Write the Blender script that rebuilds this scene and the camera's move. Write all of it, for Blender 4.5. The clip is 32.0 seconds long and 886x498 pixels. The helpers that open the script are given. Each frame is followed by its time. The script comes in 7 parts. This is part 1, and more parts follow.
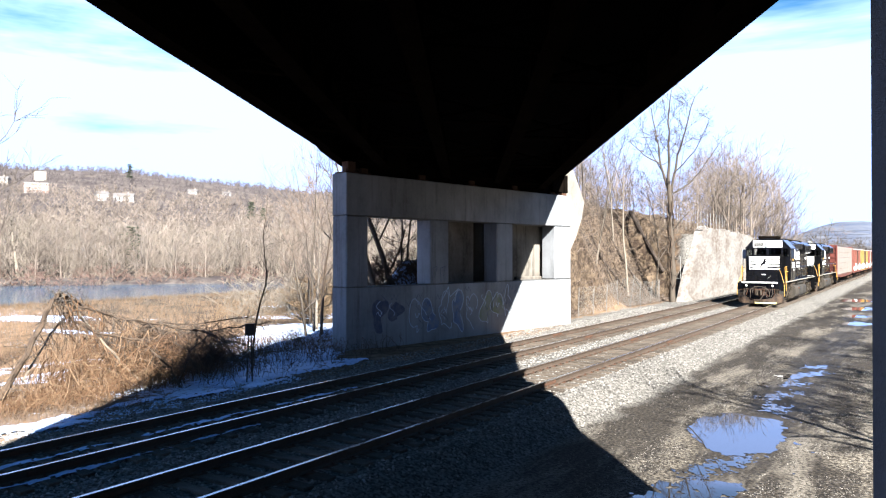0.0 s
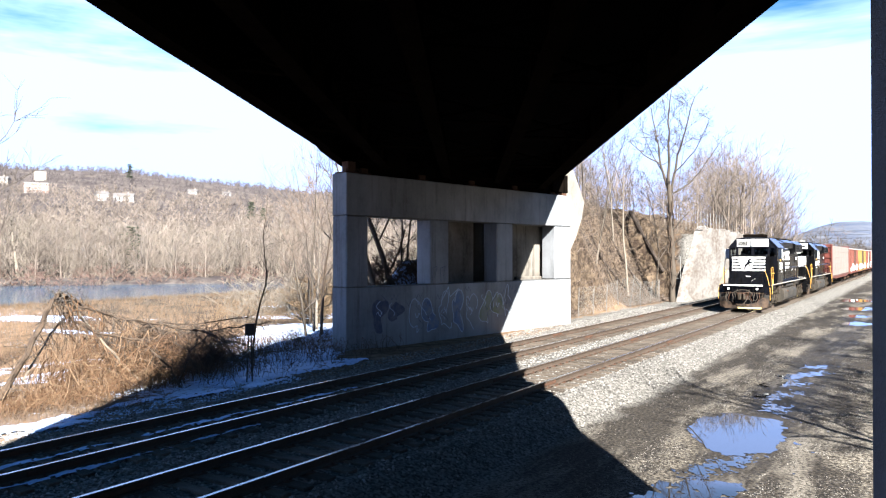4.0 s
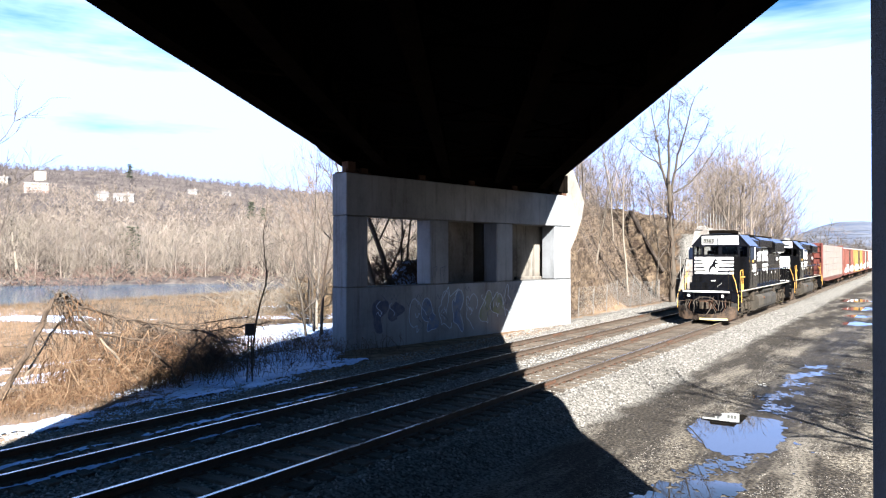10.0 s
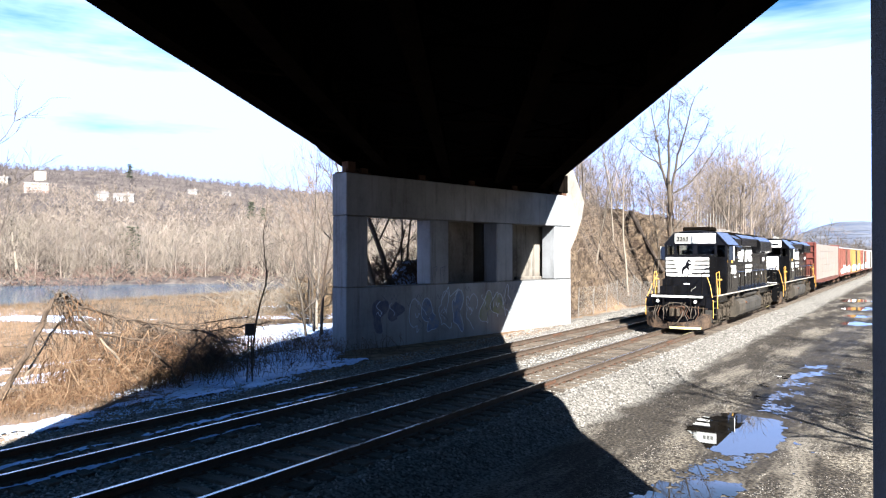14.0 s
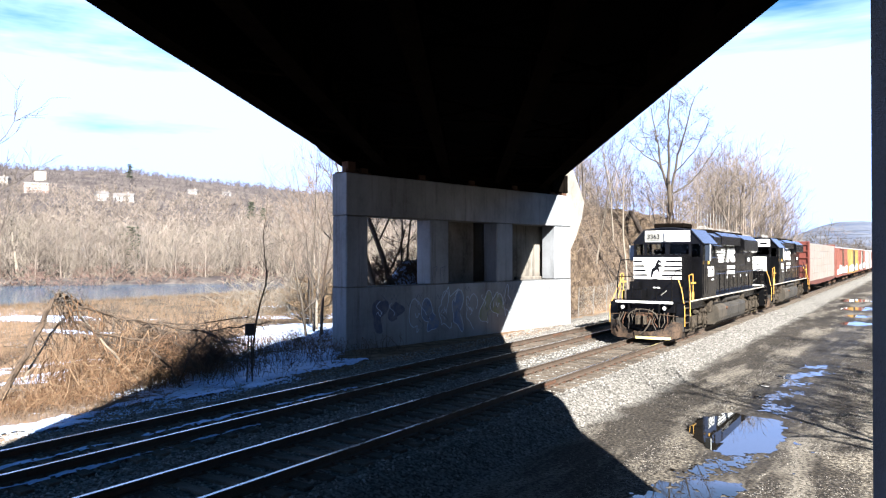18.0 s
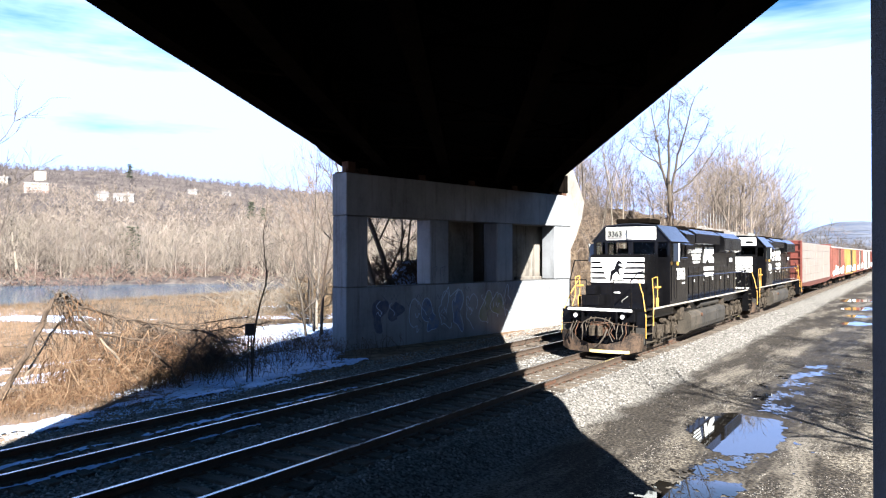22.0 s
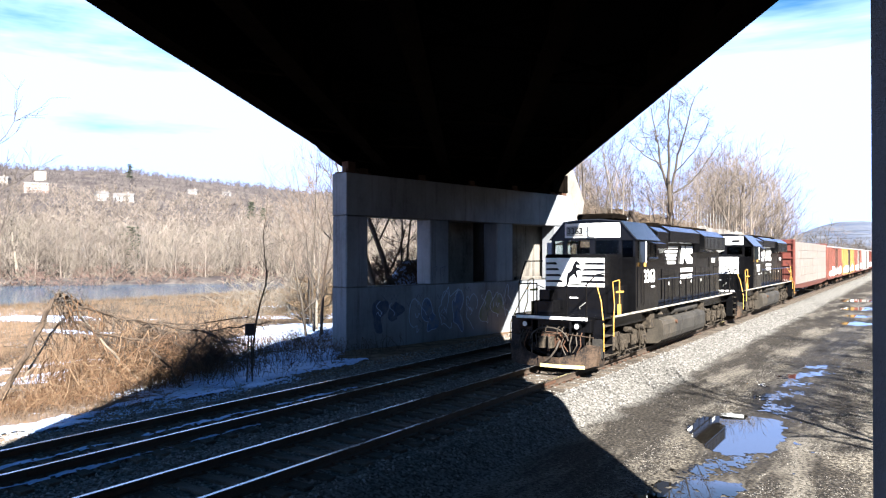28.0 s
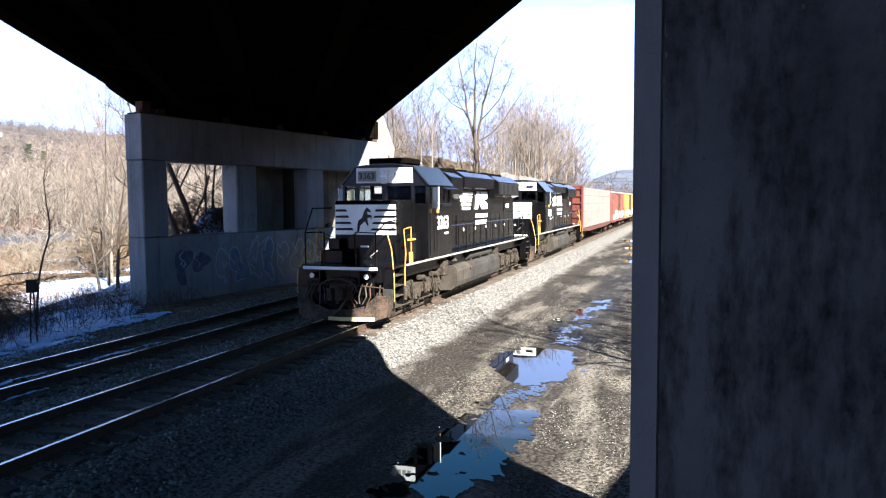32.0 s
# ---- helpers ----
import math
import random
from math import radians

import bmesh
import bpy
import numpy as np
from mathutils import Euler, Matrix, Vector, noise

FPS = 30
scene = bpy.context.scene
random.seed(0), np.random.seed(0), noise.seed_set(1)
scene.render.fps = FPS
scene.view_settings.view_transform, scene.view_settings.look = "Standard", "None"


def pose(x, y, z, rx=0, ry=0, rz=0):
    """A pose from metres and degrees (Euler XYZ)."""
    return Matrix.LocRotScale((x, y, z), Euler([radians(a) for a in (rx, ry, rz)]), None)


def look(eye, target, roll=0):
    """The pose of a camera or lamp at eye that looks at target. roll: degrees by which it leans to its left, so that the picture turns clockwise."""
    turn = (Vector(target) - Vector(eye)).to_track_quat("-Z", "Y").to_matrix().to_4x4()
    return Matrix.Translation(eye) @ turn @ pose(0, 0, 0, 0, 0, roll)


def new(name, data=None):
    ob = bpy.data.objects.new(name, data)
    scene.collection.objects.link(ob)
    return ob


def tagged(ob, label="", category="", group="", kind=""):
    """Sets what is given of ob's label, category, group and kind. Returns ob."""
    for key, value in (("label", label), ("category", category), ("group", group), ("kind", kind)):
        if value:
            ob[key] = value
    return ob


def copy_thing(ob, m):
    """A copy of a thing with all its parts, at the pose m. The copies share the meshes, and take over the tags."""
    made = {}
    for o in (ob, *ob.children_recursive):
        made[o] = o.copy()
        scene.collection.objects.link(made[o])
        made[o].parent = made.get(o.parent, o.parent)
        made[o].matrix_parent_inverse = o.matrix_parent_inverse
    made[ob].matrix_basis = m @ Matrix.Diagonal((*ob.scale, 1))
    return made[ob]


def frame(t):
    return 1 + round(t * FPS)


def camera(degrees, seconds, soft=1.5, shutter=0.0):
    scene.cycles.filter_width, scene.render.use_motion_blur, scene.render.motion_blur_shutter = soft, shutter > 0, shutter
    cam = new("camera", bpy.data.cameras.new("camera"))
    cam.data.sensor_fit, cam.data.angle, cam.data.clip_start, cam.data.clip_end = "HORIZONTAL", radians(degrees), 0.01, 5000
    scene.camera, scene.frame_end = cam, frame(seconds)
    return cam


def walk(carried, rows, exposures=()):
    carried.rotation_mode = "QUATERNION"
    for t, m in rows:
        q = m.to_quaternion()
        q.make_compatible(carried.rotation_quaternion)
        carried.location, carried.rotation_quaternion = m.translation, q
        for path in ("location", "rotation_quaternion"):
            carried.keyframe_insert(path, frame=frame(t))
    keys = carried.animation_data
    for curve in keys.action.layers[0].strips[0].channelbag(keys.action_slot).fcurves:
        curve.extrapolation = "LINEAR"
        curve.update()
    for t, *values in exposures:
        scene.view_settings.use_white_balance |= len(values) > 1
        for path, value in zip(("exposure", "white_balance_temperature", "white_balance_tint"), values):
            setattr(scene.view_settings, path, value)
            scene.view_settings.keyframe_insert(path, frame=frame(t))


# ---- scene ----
# Plan: y runs along the track away from the viewer, x to the right, z = 0 is the rail top.
cam = camera(62.86, 32.0, soft=1.2)
EYE = (0.0, 0.0, 3.48)
PAN = [  # seconds, sidestep, tilt, lean, turn
    (0.0, 0.0, 90.522, 0.0, 33.24), (29.0, 0.0, 90.522, 0.0, 33.24),
    (29.5, 0.001, 90.369, 0.0, 33.064), (30.0, 0.002, 89.995, 0.1, 32.616),
    (30.5, 0.004, 89.132, 0.186, 31.084), (31.0, 0.014, 88.137, 0.319, 26.724),
    (31.5, 0.024, 86.72, 0.348, 21.534), (32.0, 0.032, 86.253, 0.363, 18.485)]
walk(cam, [(t, pose(EYE[0] + 0.9 * d, EYE[1] + 0.42 * d, EYE[2], rx, ry, rz)) for t, d, rx, ry, rz in PAN],
     exposures=[(0.0, 2.88, 6150, 9), (26.0, 2.88, 6150, 9), (28.0, 2.91, 6150, 9), (30.0, 2.92, 6150, 9), (32.0, 3.0, 6150, 9)])

# ---- light ----
SUN_AZ = math.atan2(-0.613, 0.79)          # towards the sun, in the plan
SUN_EL = radians(38.0)
sun = new("sun", bpy.data.lights.new("sun", "SUN"))
sun.data.energy, sun.data.angle, sun.data.color = 5.0, radians(0.53), (1.0, 0.93, 0.83)
to_sun = Vector((math.cos(SUN_AZ) * math.cos(SUN_EL), math.sin(SUN_AZ) * math.cos(SUN_EL), math.sin(SUN_EL)))
sun.matrix_world = look(to_sun * 100, (0, 0, 0))

world = bpy.data.worlds.new("sky")
scene.world = world
world.use_nodes = True
wn, wl = world.node_tree.nodes, world.node_tree.links
wn.clear()
sky = wn.new("ShaderNodeTexSky")
sky.sky_type, sky.sun_disc = "NISHITA", False
sky.sun_elevation, sky.sun_rotation = SUN_EL, math.pi / 2 - SUN_AZ
sky.air_density, sky.dust_density = 1.0, 0.2
tc = wn.new("ShaderNodeTexCoord")
mp = wn.new("ShaderNodeMapping")
mp.inputs["Rotation"].default_value = (0, 0, radians(-25))
mp.inputs["Scale"].default_value = (1.1, 2.0, 10.0)
wl.new(tc.outputs["Generated"], mp.inputs["Vector"])
cn = wn.new("ShaderNodeTexNoise")
cn.inputs["Scale"].default_value, cn.inputs["Detail"].default_value, cn.inputs["Roughness"].default_value = 1.3, 6, 0.55
wl.new(mp.outputs["Vector"], cn.inputs["Vector"])
cr = wn.new("ShaderNodeMapRange")
cr.inputs["From Min"].default_value, cr.inputs["From Max"].default_value = 0.44, 0.60
skyc = wn.new("ShaderNodeMix")
skyc.data_type = "RGBA"
skyc.inputs["B"].default_value = (2.65, 3.65, 6.6, 1)
sep = wn.new("ShaderNodeSeparateXYZ")
wl.new(tc.outputs["Generated"], sep.inputs[0])
low = wn.new("ShaderNodeMapRange")          # thin cloud gathers towards the horizon
for key, val in (("From Min", 0.06), ("From Max", 0.52), ("To Min", 0.26), ("To Max", -0.23)):
    low.inputs[key].default_value = val
wl.new(sep.outputs["Z"], low.inputs["Value"])
both = wn.new("ShaderNodeMath")
both.operation = "ADD"
wl.new(cn.outputs["Fac"], both.inputs[0])
wl.new(low.outputs["Result"], both.inputs[1])
wl.new(both.outputs[0], cr.inputs["Value"])
wl.new(cr.outputs["Result"], skyc.inputs["Factor"])
dim = wn.new("ShaderNodeMix")               # the clear part of the sky is deep and blue
dim.data_type, dim.blend_type = "RGBA", "MULTIPLY"
dim.inputs["Factor"].default_value = 1.0
tint = wn.new("ShaderNodeMix")              # pale towards the horizon, deep overhead
tint.data_type = "RGBA"
tint.inputs["A"].default_value, tint.inputs["B"].default_value = (0.24, 0.45, 0.54, 1), (0.10, 0.26, 0.36, 1)
up = wn.new("ShaderNodeMapRange")
up.inputs["From Min"].default_value, up.inputs["From Max"].default_value = 0.18, 0.55
upz = wn.new("ShaderNodeSeparateXYZ")
wl.new(tc.outputs["Generated"], upz.inputs[0])
wl.new(upz.outputs["Z"], up.inputs["Value"])
wl.new(up.outputs["Result"], tint.inputs["Factor"])
wl.new(tint.outputs["Result"], dim.inputs["B"])
wl.new(sky.outputs["Color"], dim.inputs["A"])
wl.new(dim.outputs["Result"], skyc.inputs["A"])
bg = wn.new("ShaderNodeBackground")
bg.inputs["Strength"].default_value = 0.052
wl.new(skyc.outputs["Result"], bg.inputs["Color"])
wo = wn.new("ShaderNodeOutputWorld")
wl.new(bg.outputs["Background"], wo.inputs["Surface"])

# ---- materials ----
def mat(name, c1, c2=None, rough=0.8, scale=3.0, bump=0.0, bscale=None, metal=0.0, fine=None, rand=0.0, stretch=None, spec=0.3, contrast=(0.35, 0.65), island=0.0):
    """A surface of two tones mixed by noise at two scales, with fine relief."""
    m = bpy.data.materials.new(name)
    m.use_nodes = True
    n, l = m.node_tree.nodes, m.node_tree.links
    b = n["Principled BSDF"]
    b.inputs["Metallic"].default_value = metal
    b.inputs["Specular IOR Level"].default_value = spec
    tcn = n.new("ShaderNodeTexCoord")
    vec = tcn.outputs["Object"]
    if stretch:
        mm = n.new("ShaderNodeMapping")
        mm.inputs["Scale"].default_value = stretch
        l.new(vec, mm.inputs["Vector"])
        vec = mm.outputs["Vector"]
    n1 = n.new("ShaderNodeTexNoise")
    n1.inputs["Scale"].default_value, n1.inputs["Detail"].default_value, n1.inputs["Roughness"].default_value = scale, 5, 0.6
    l.new(vec, n1.inputs["Vector"])
    n2 = n.new("ShaderNodeTexNoise")
    n2.inputs["Scale"].default_value, n2.inputs["Detail"].default_value = fine or scale * 9, 3
    l.new(vec, n2.inputs["Vector"])
    avg = n.new("ShaderNodeMix")
    avg.inputs["Factor"].default_value = 0.4
    l.new(n1.outputs["Fac"], avg.inputs["A"])
    l.new(n2.outputs["Fac"], avg.inputs["B"])
    r = n.new("ShaderNodeMapRange")
    r.inputs["From Min"].default_value, r.inputs["From Max"].default_value = contrast
    l.new(avg.outputs["Result"], r.inputs["Value"])
    mix = n.new("ShaderNodeMix")
    mix.data_type = "RGBA"
    c2 = c2 or tuple(min(1, v * 0.72) for v in c1)
    mix.inputs["A"].default_value, mix.inputs["B"].default_value = (*c2, 1), (*c1, 1)
    l.new(r.outputs["Result"], mix.inputs["Factor"])
    out = mix.outputs["Result"]
    if rand or island:
        hv = n.new("ShaderNodeHueSaturation")
        if island:
            ri = n.new("ShaderNodeNewGeometry")
            src = ri.outputs["Random Per Island"]
        else:
            ri = n.new("ShaderNodeObjectInfo")
            src = ri.outputs["Random"]
        amt = rand or island
        rr = n.new("ShaderNodeMapRange")
        rr.inputs["To Min"].default_value, rr.inputs["To Max"].default_value = 1 - amt, 1 + amt
        l.new(src, rr.inputs["Value"])
        l.new(rr.outputs["Result"], hv.inputs["Value"])
        l.new(out, hv.inputs["Color"])
        out = hv.outputs["Color"]
    l.new(out, b.inputs["Base Color"])
    rg = n.new("ShaderNodeMapRange")
    rg.inputs["To Min"].default_value, rg.inputs["To Max"].default_value = min(1, rough + 0.08), max(0.02, rough - 0.1)
    l.new(n2.outputs["Fac"], rg.inputs["Value"])
    l.new(rg.outputs["Result"], b.inputs["Roughness"])
    if bump:
        n3 = n.new("ShaderNodeTexNoise")
        n3.inputs["Scale"].default_value, n3.inputs["Detail"].default_value = bscale or scale * 12, 4
        l.new(vec, n3.inputs["Vector"])
        bn = n.new("ShaderNodeBump")
        bn.inputs["Strength"].default_value, bn.inputs["Distance"].default_value = min(1, bump), 0.02 * max(1, bump)
        l.new(n3.outputs["Fac"], bn.inputs["Height"])
        l.new(bn.outputs["Normal"], b.inputs["Normal"])
    return m


# ---- mesh building ----
class Shape:
    """Collects vertices and faces of one part."""

    def __init__(self):
        self.v, self.f, self.smooth = [], [], False

    def add(self, verts, faces, m=None):
        k = len(self.v)
        self.v += [tuple(m @ Vector(p)) for p in verts] if m is not None else [tuple(p) for p in verts]
        self.f += [tuple(i + k for i in q) for q in faces]
        return self

    def box(self, x0, x1, y0, y1, z0, z1, c=0.0, m=None):
        """A box between the given bounds, its edges cut off by c."""
        x0, x1, y0, y1, z0, z1 = min(x0, x1), max(x0, x1), min(y0, y1), max(y0, y1), min(z0, z1), max(z0, z1)
        c = min(c, 0.45 * min(x1 - x0, y1 - y0, z1 - z0))
        if c <= 0:
            v = [(x, y, z) for z in (z0, z1) for y in (y0, y1) for x in (x0, x1)]
            return self.add(v, [(0, 2, 3, 1), (4, 5, 7, 6), (0, 1, 5, 4), (2, 6, 7, 3), (0, 4, 6, 2), (1, 3, 7, 5)], m)
        v, idx = [], {}
        for sx in (0, 1):
            for sy in (0, 1):
                for sz in (0, 1):
                    p = ((x0, x1)[sx], (y0, y1)[sy], (z0, z1)[sz])
                    q = ((x0 + c, x1 - c)[sx], (y0 + c, y1 - c)[sy], (z0 + c, z1 - c)[sz])
                    for ax in range(3):
                        w = list(q)
                        w[ax] = p[ax]
                        idx[sx, sy, sz, ax] = len(v)
                        v.append(w)
        f = []
        for ax in range(3):
            o1, o2 = [a for a in range(3) if a != ax]
            for s in (0, 1):
                ring = []
                for a, b in ((0, 0), (1, 0), (1, 1), (0, 1)):
                    k = [0, 0, 0]
                    k[ax], k[o1], k[o2] = s, a, b
                    ring.append(idx[(*k, ax)])
                flip = (s == 0) != (ax == 1)
                f.append(tuple(ring[::-1] if flip else ring))
            for a in (0, 1):
                for b in (0, 1):
                    k0, k1 = [0, 0, 0], [0, 0, 0]
                    k0[ax], k1[ax] = 0, 1
                    k0[o1] = k1[o1] = a
                    k0[o2] = k1[o2] = b
                    q = (idx[(*k0, o1)], idx[(*k1, o1)], idx[(*k1, o2)], idx[(*k0, o2)])
                    f.append(q)
        for s in [(a, b, d) for a in (0, 1) for b in (0, 1) for d in (0, 1)]:
            f.append((idx[(*s, 0)], idx[(*s, 1)], idx[(*s, 2)]))
        return self.add(v, f, m)

    def cyl(self, p0, p1, r0, r1=None, n=12, caps=True):
        r1 = r0 if r1 is None else r1
        p0, p1 = Vector(p0), Vector(p1)
        d = (p1 - p0).normalized()
        u = d.cross((0, 0, 1) if abs(d.z) < 0.9 else (1, 0, 0)).normalized()
        w = d.cross(u)
        v = []
        for p, r in ((p0, r0), (p1, r1)):
            v += [p + r * (math.cos(2 * math.pi * i / n) * u + math.sin(2 * math.pi * i / n) * w) for i in range(n)]
        f = [(i, (i + 1) % n, n + (i + 1) % n, n + i) for i in range(n)]
        if caps:
            f += [tuple(range(n))[::-1], tuple(range(n, 2 * n))]
        return self.add(v, f)

    def tube(self, pts, r, n=6):
        """One bent pipe through the points, its rings shared at the bends."""
        pts = [Vector(p) for p in pts]
        rings, u = [], None
        for i, p in enumerate(pts):
            d = (pts[min(i + 1, len(pts) - 1)] - pts[max(i - 1, 0)]).normalized()
            if u is None:
                u = d.cross((0, 0, 1) if abs(d.z) < 0.9 else (1, 0, 0)).normalized()
            u = (u - d * u.dot(d)).normalized()
            w = d.cross(u)
            rings += [p + r * (math.cos(2 * math.pi * k / n) * u + math.sin(2 * math.pi * k / n) * w) for k in range(n)]
        m = len(pts)
        f = [(i * n + k, i * n + (k + 1) % n, (i + 1) * n + (k + 1) % n, (i + 1) * n + k) for i in range(m - 1) for k in range(n)]
        f += [tuple(range(n))[::-1], tuple(range((m - 1) * n, m * n))]
        return self.add(rings, f)

    def prism(self, outline, a, b, axis="x"):
        """An outline in the other two axes, drawn out along one axis from a to b."""
        n = len(outline)
        put = {"x": lambda t, p: (t, p[0], p[1]), "y": lambda t, p: (p[0], t, p[1]), "z": lambda t, p: (p[0], p[1], t)}[axis]
        v = [put(a, p) for p in outline] + [put(b, p) for p in outline]
        f = [(i, (i + 1) % n, n + (i + 1) % n, n + i) for i in range(n)] + [tuple(range(n))[::-1], tuple(range(n, 2 * n))]
        return self.add(v, f)

    def mesh(self, name):
        me = bpy.data.meshes.new(name)
        me.from_pydata(self.v, [], self.f)
        bm = bmesh.new()
        bm.from_mesh(me)
        bmesh.ops.recalc_face_normals(bm, faces=bm.faces)
        bm.to_mesh(me)
        bm.free()
        if self.smooth:
            me.shade_smooth()
        return me


def part(name, shape, material, parent=None, label="", at=None):
    """Links a shape or a mesh as one object under a thing or a part."""
    me = shape if isinstance(shape, bpy.types.Mesh) else shape.mesh(name)
    if not me.materials:
        me.materials.append(material)
    ob = new(name, me)
    if parent is not None:
        ob.parent = parent
    if at is not None:
        ob.matrix_basis = at
    if label:
        tagged(ob, label)
    return ob


def raw(name, verts, faces, material, smooth=False):
    me = bpy.data.meshes.new(name)
    me.from_pydata(verts, [], faces)
    me.materials.append(material)
    if smooth:
        me.shade_smooth()
    return me


def thing(name, label, category, m=None, group="", kind=""):
    ob = new(name)
    ob.empty_display_size = 0.3
    if m is not None:
        ob.matrix_basis = m
    return tagged(ob, label, category, group, kind)


def lettering(name, words, size, material, parent, m, label=""):
    cu = bpy.data.curves.new(name, "FONT")
    cu.body, cu.size, cu.align_x, cu.align_y, cu.extrude, cu.offset = words, size, "CENTER", "CENTER", 0.004, size * 0.018
    tmp = bpy.data.objects.new(name, cu)
    me = bpy.data.meshes.new_from_object(tmp)
    bpy.data.objects.remove(tmp)
    bpy.data.curves.remove(cu)
    me.materials.clear()
    me.materials.append(material)
    return part(name, me, material, parent, label, m)

def cast_concrete(name, light, dark, stain, streaks=0.5, pores=1.0, rough=0.88, fine=1.0, more=0.0):
    """Board-cast concrete: cloudy tone, stains running down, small pores."""
    m = bpy.data.materials.new(name)
    m.use_nodes = True
    n, l = m.node_tree.nodes, m.node_tree.links
    b = n["Principled BSDF"]
    tcn = n.new("ShaderNodeTexCoord")

    def nz(scale, detail, stretch=(1, 1, 1), rough_=0.6):
        stretch = (1, 1, max(stretch[2], 0.3)) if more else stretch
        k = n.new("ShaderNodeMapping")
        k.inputs["Scale"].default_value = stretch
        l.new(tcn.outputs["Object"], k.inputs["Vector"])
        t = n.new("ShaderNodeTexNoise")
        t.inputs["Scale"].default_value, t.inputs["Detail"].default_value, t.inputs["Roughness"].default_value = scale * fine, detail, rough_
        l.new(k.outputs["Vector"], t.inputs["Vector"])
        return t.outputs["Fac"]

    def rng(v, a, c, lo=0.0, hi=1.0):
        r = n.new("ShaderNodeMapRange")
        for key, val in (("From Min", a), ("From Max", c), ("To Min", lo), ("To Max", hi)):
            r.inputs[key].default_value = val
        l.new(v, r.inputs["Value"])
        return r.outputs["Result"]

    def mix(fac, a, c):
        k = n.new("ShaderNodeMix")
        k.data_type = "RGBA"
        for key, v in (("A", a), ("B", c)):
            if isinstance(v, tuple):
                k.inputs[key].default_value = (*v, 1)
            else:
                l.new(v, k.inputs[key])
        l.new(fac, k.inputs["Factor"])
        return k.outputs["Result"]

    tone = mix(rng(nz(0.45, 6, (1, 1, 0.7)), 0.36, 0.64), dark, light)
    tone = mix(rng(nz(2.6, 5, (1, 1, 0.07), 0.7), 0.52 - more, 0.70 - more, 0.0, streaks), tone, stain)
    tone = mix(rng(nz(0.9, 4, (1, 1, 0.25), 0.7), 0.56 - more, 0.72 - more, 0.0, streaks * 0.8), tone, stain)
    tone = mix(rng(nz(26, 2), 0.66, 0.74, 0.0, 0.55 * pores), tone, stain)
    tone = mix(rng(nz(7, 5), 0.35, 0.75, 0.0, 0.35), tone, light)
    l.new(tone, b.inputs["Base Color"])
    b.inputs["Roughness"].default_value, b.inputs["Specular IOR Level"].default_value = rough, 0.15
    bn = n.new("ShaderNodeBump")
    bn.inputs["Strength"].default_value, bn.inputs["Distance"].default_value = 0.35, 0.012
    l.new(nz(34, 4), bn.inputs["Height"])
    l.new(bn.outputs["Normal"], b.inputs["Normal"])
    return m


CONCRETE = cast_concrete("concrete", (0.2158, 0.2262, 0.2418), (0.117, 0.1248, 0.1352), (0.0494, 0.0468, 0.0442), 0.6)
CONCRETE_STAINED = cast_concrete("stained_abutment_concrete", (0.15, 0.138, 0.12), (0.045, 0.038, 0.033), (0.012, 0.009, 0.007), 0.9)
CONCRETE_LIGHT = cast_concrete("pale_concrete", (0.20, 0.19, 0.175), (0.105, 0.09, 0.075), (0.05, 0.032, 0.02), 0.85)
# near pier: pitted and stained, with its shade put into the darker tones
CONCRETE_WORN_SHADED = cast_concrete("shade_dark_pitted_concrete", (0.095, 0.097, 0.10), (0.04, 0.041, 0.043), (0.004, 0.004, 0.0045), 0.9, fine=5.0, more=0.07)
JOINT = mat("grimy_joint_line", (0.094, 0.091, 0.088), (0.05, 0.048, 0.047), 0.9, 3)
# girder steel holds the bridge's deep shade in its near-black colour
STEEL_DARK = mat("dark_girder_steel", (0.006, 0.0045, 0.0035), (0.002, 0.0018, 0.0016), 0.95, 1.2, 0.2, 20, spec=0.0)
RUST = mat("rusted_steel", (0.07, 0.033, 0.018), (0.035, 0.018, 0.011), 0.85, 2.0, 0.3, 40)
RAIL_SIDE = mat("brown_rail_steel", (0.058, 0.041, 0.03), (0.03, 0.022, 0.016), 0.75, 4.0, 0.2, 40)
RAIL_TOP = mat("polished_rail_head", (0.55, 0.55, 0.56), (0.42, 0.42, 0.43), 0.28, 3.0, metal=1.0, stretch=(1, 0.1, 1))
TIE = mat("weathered_tie_wood", (0.079, 0.064, 0.05), (0.033, 0.026, 0.02), 0.9, 2.0, 0.5, 25, rand=0.35, stretch=(1, 5, 5))
STONE = mat("ballast_stone", (0.1651, 0.1586, 0.1482), (0.1001, 0.0936, 0.0884), 0.92, 6.0, island=0.65, spec=0.1)
GRAVEL_STONE = mat("road_gravel_stone", (0.165, 0.155, 0.142), (0.065, 0.06, 0.053), 0.95, 6.0, island=0.5, spec=0.15)
DUSTY_WHITE = mat("dusty_white_stripe", (0.27, 0.25, 0.22), (0.10, 0.09, 0.075), 0.6, 3, contrast=(0.38, 0.55))
BLACK = mat("black_loco_paint", (0.004, 0.004, 0.0045), (0.002, 0.002, 0.0025), 0.2, 0.8, 0.05, 8, fine=5, spec=0.15)
WHITE = mat("white_paint", (0.80, 0.80, 0.78), (0.62, 0.61, 0.58), 0.5, 2.0)

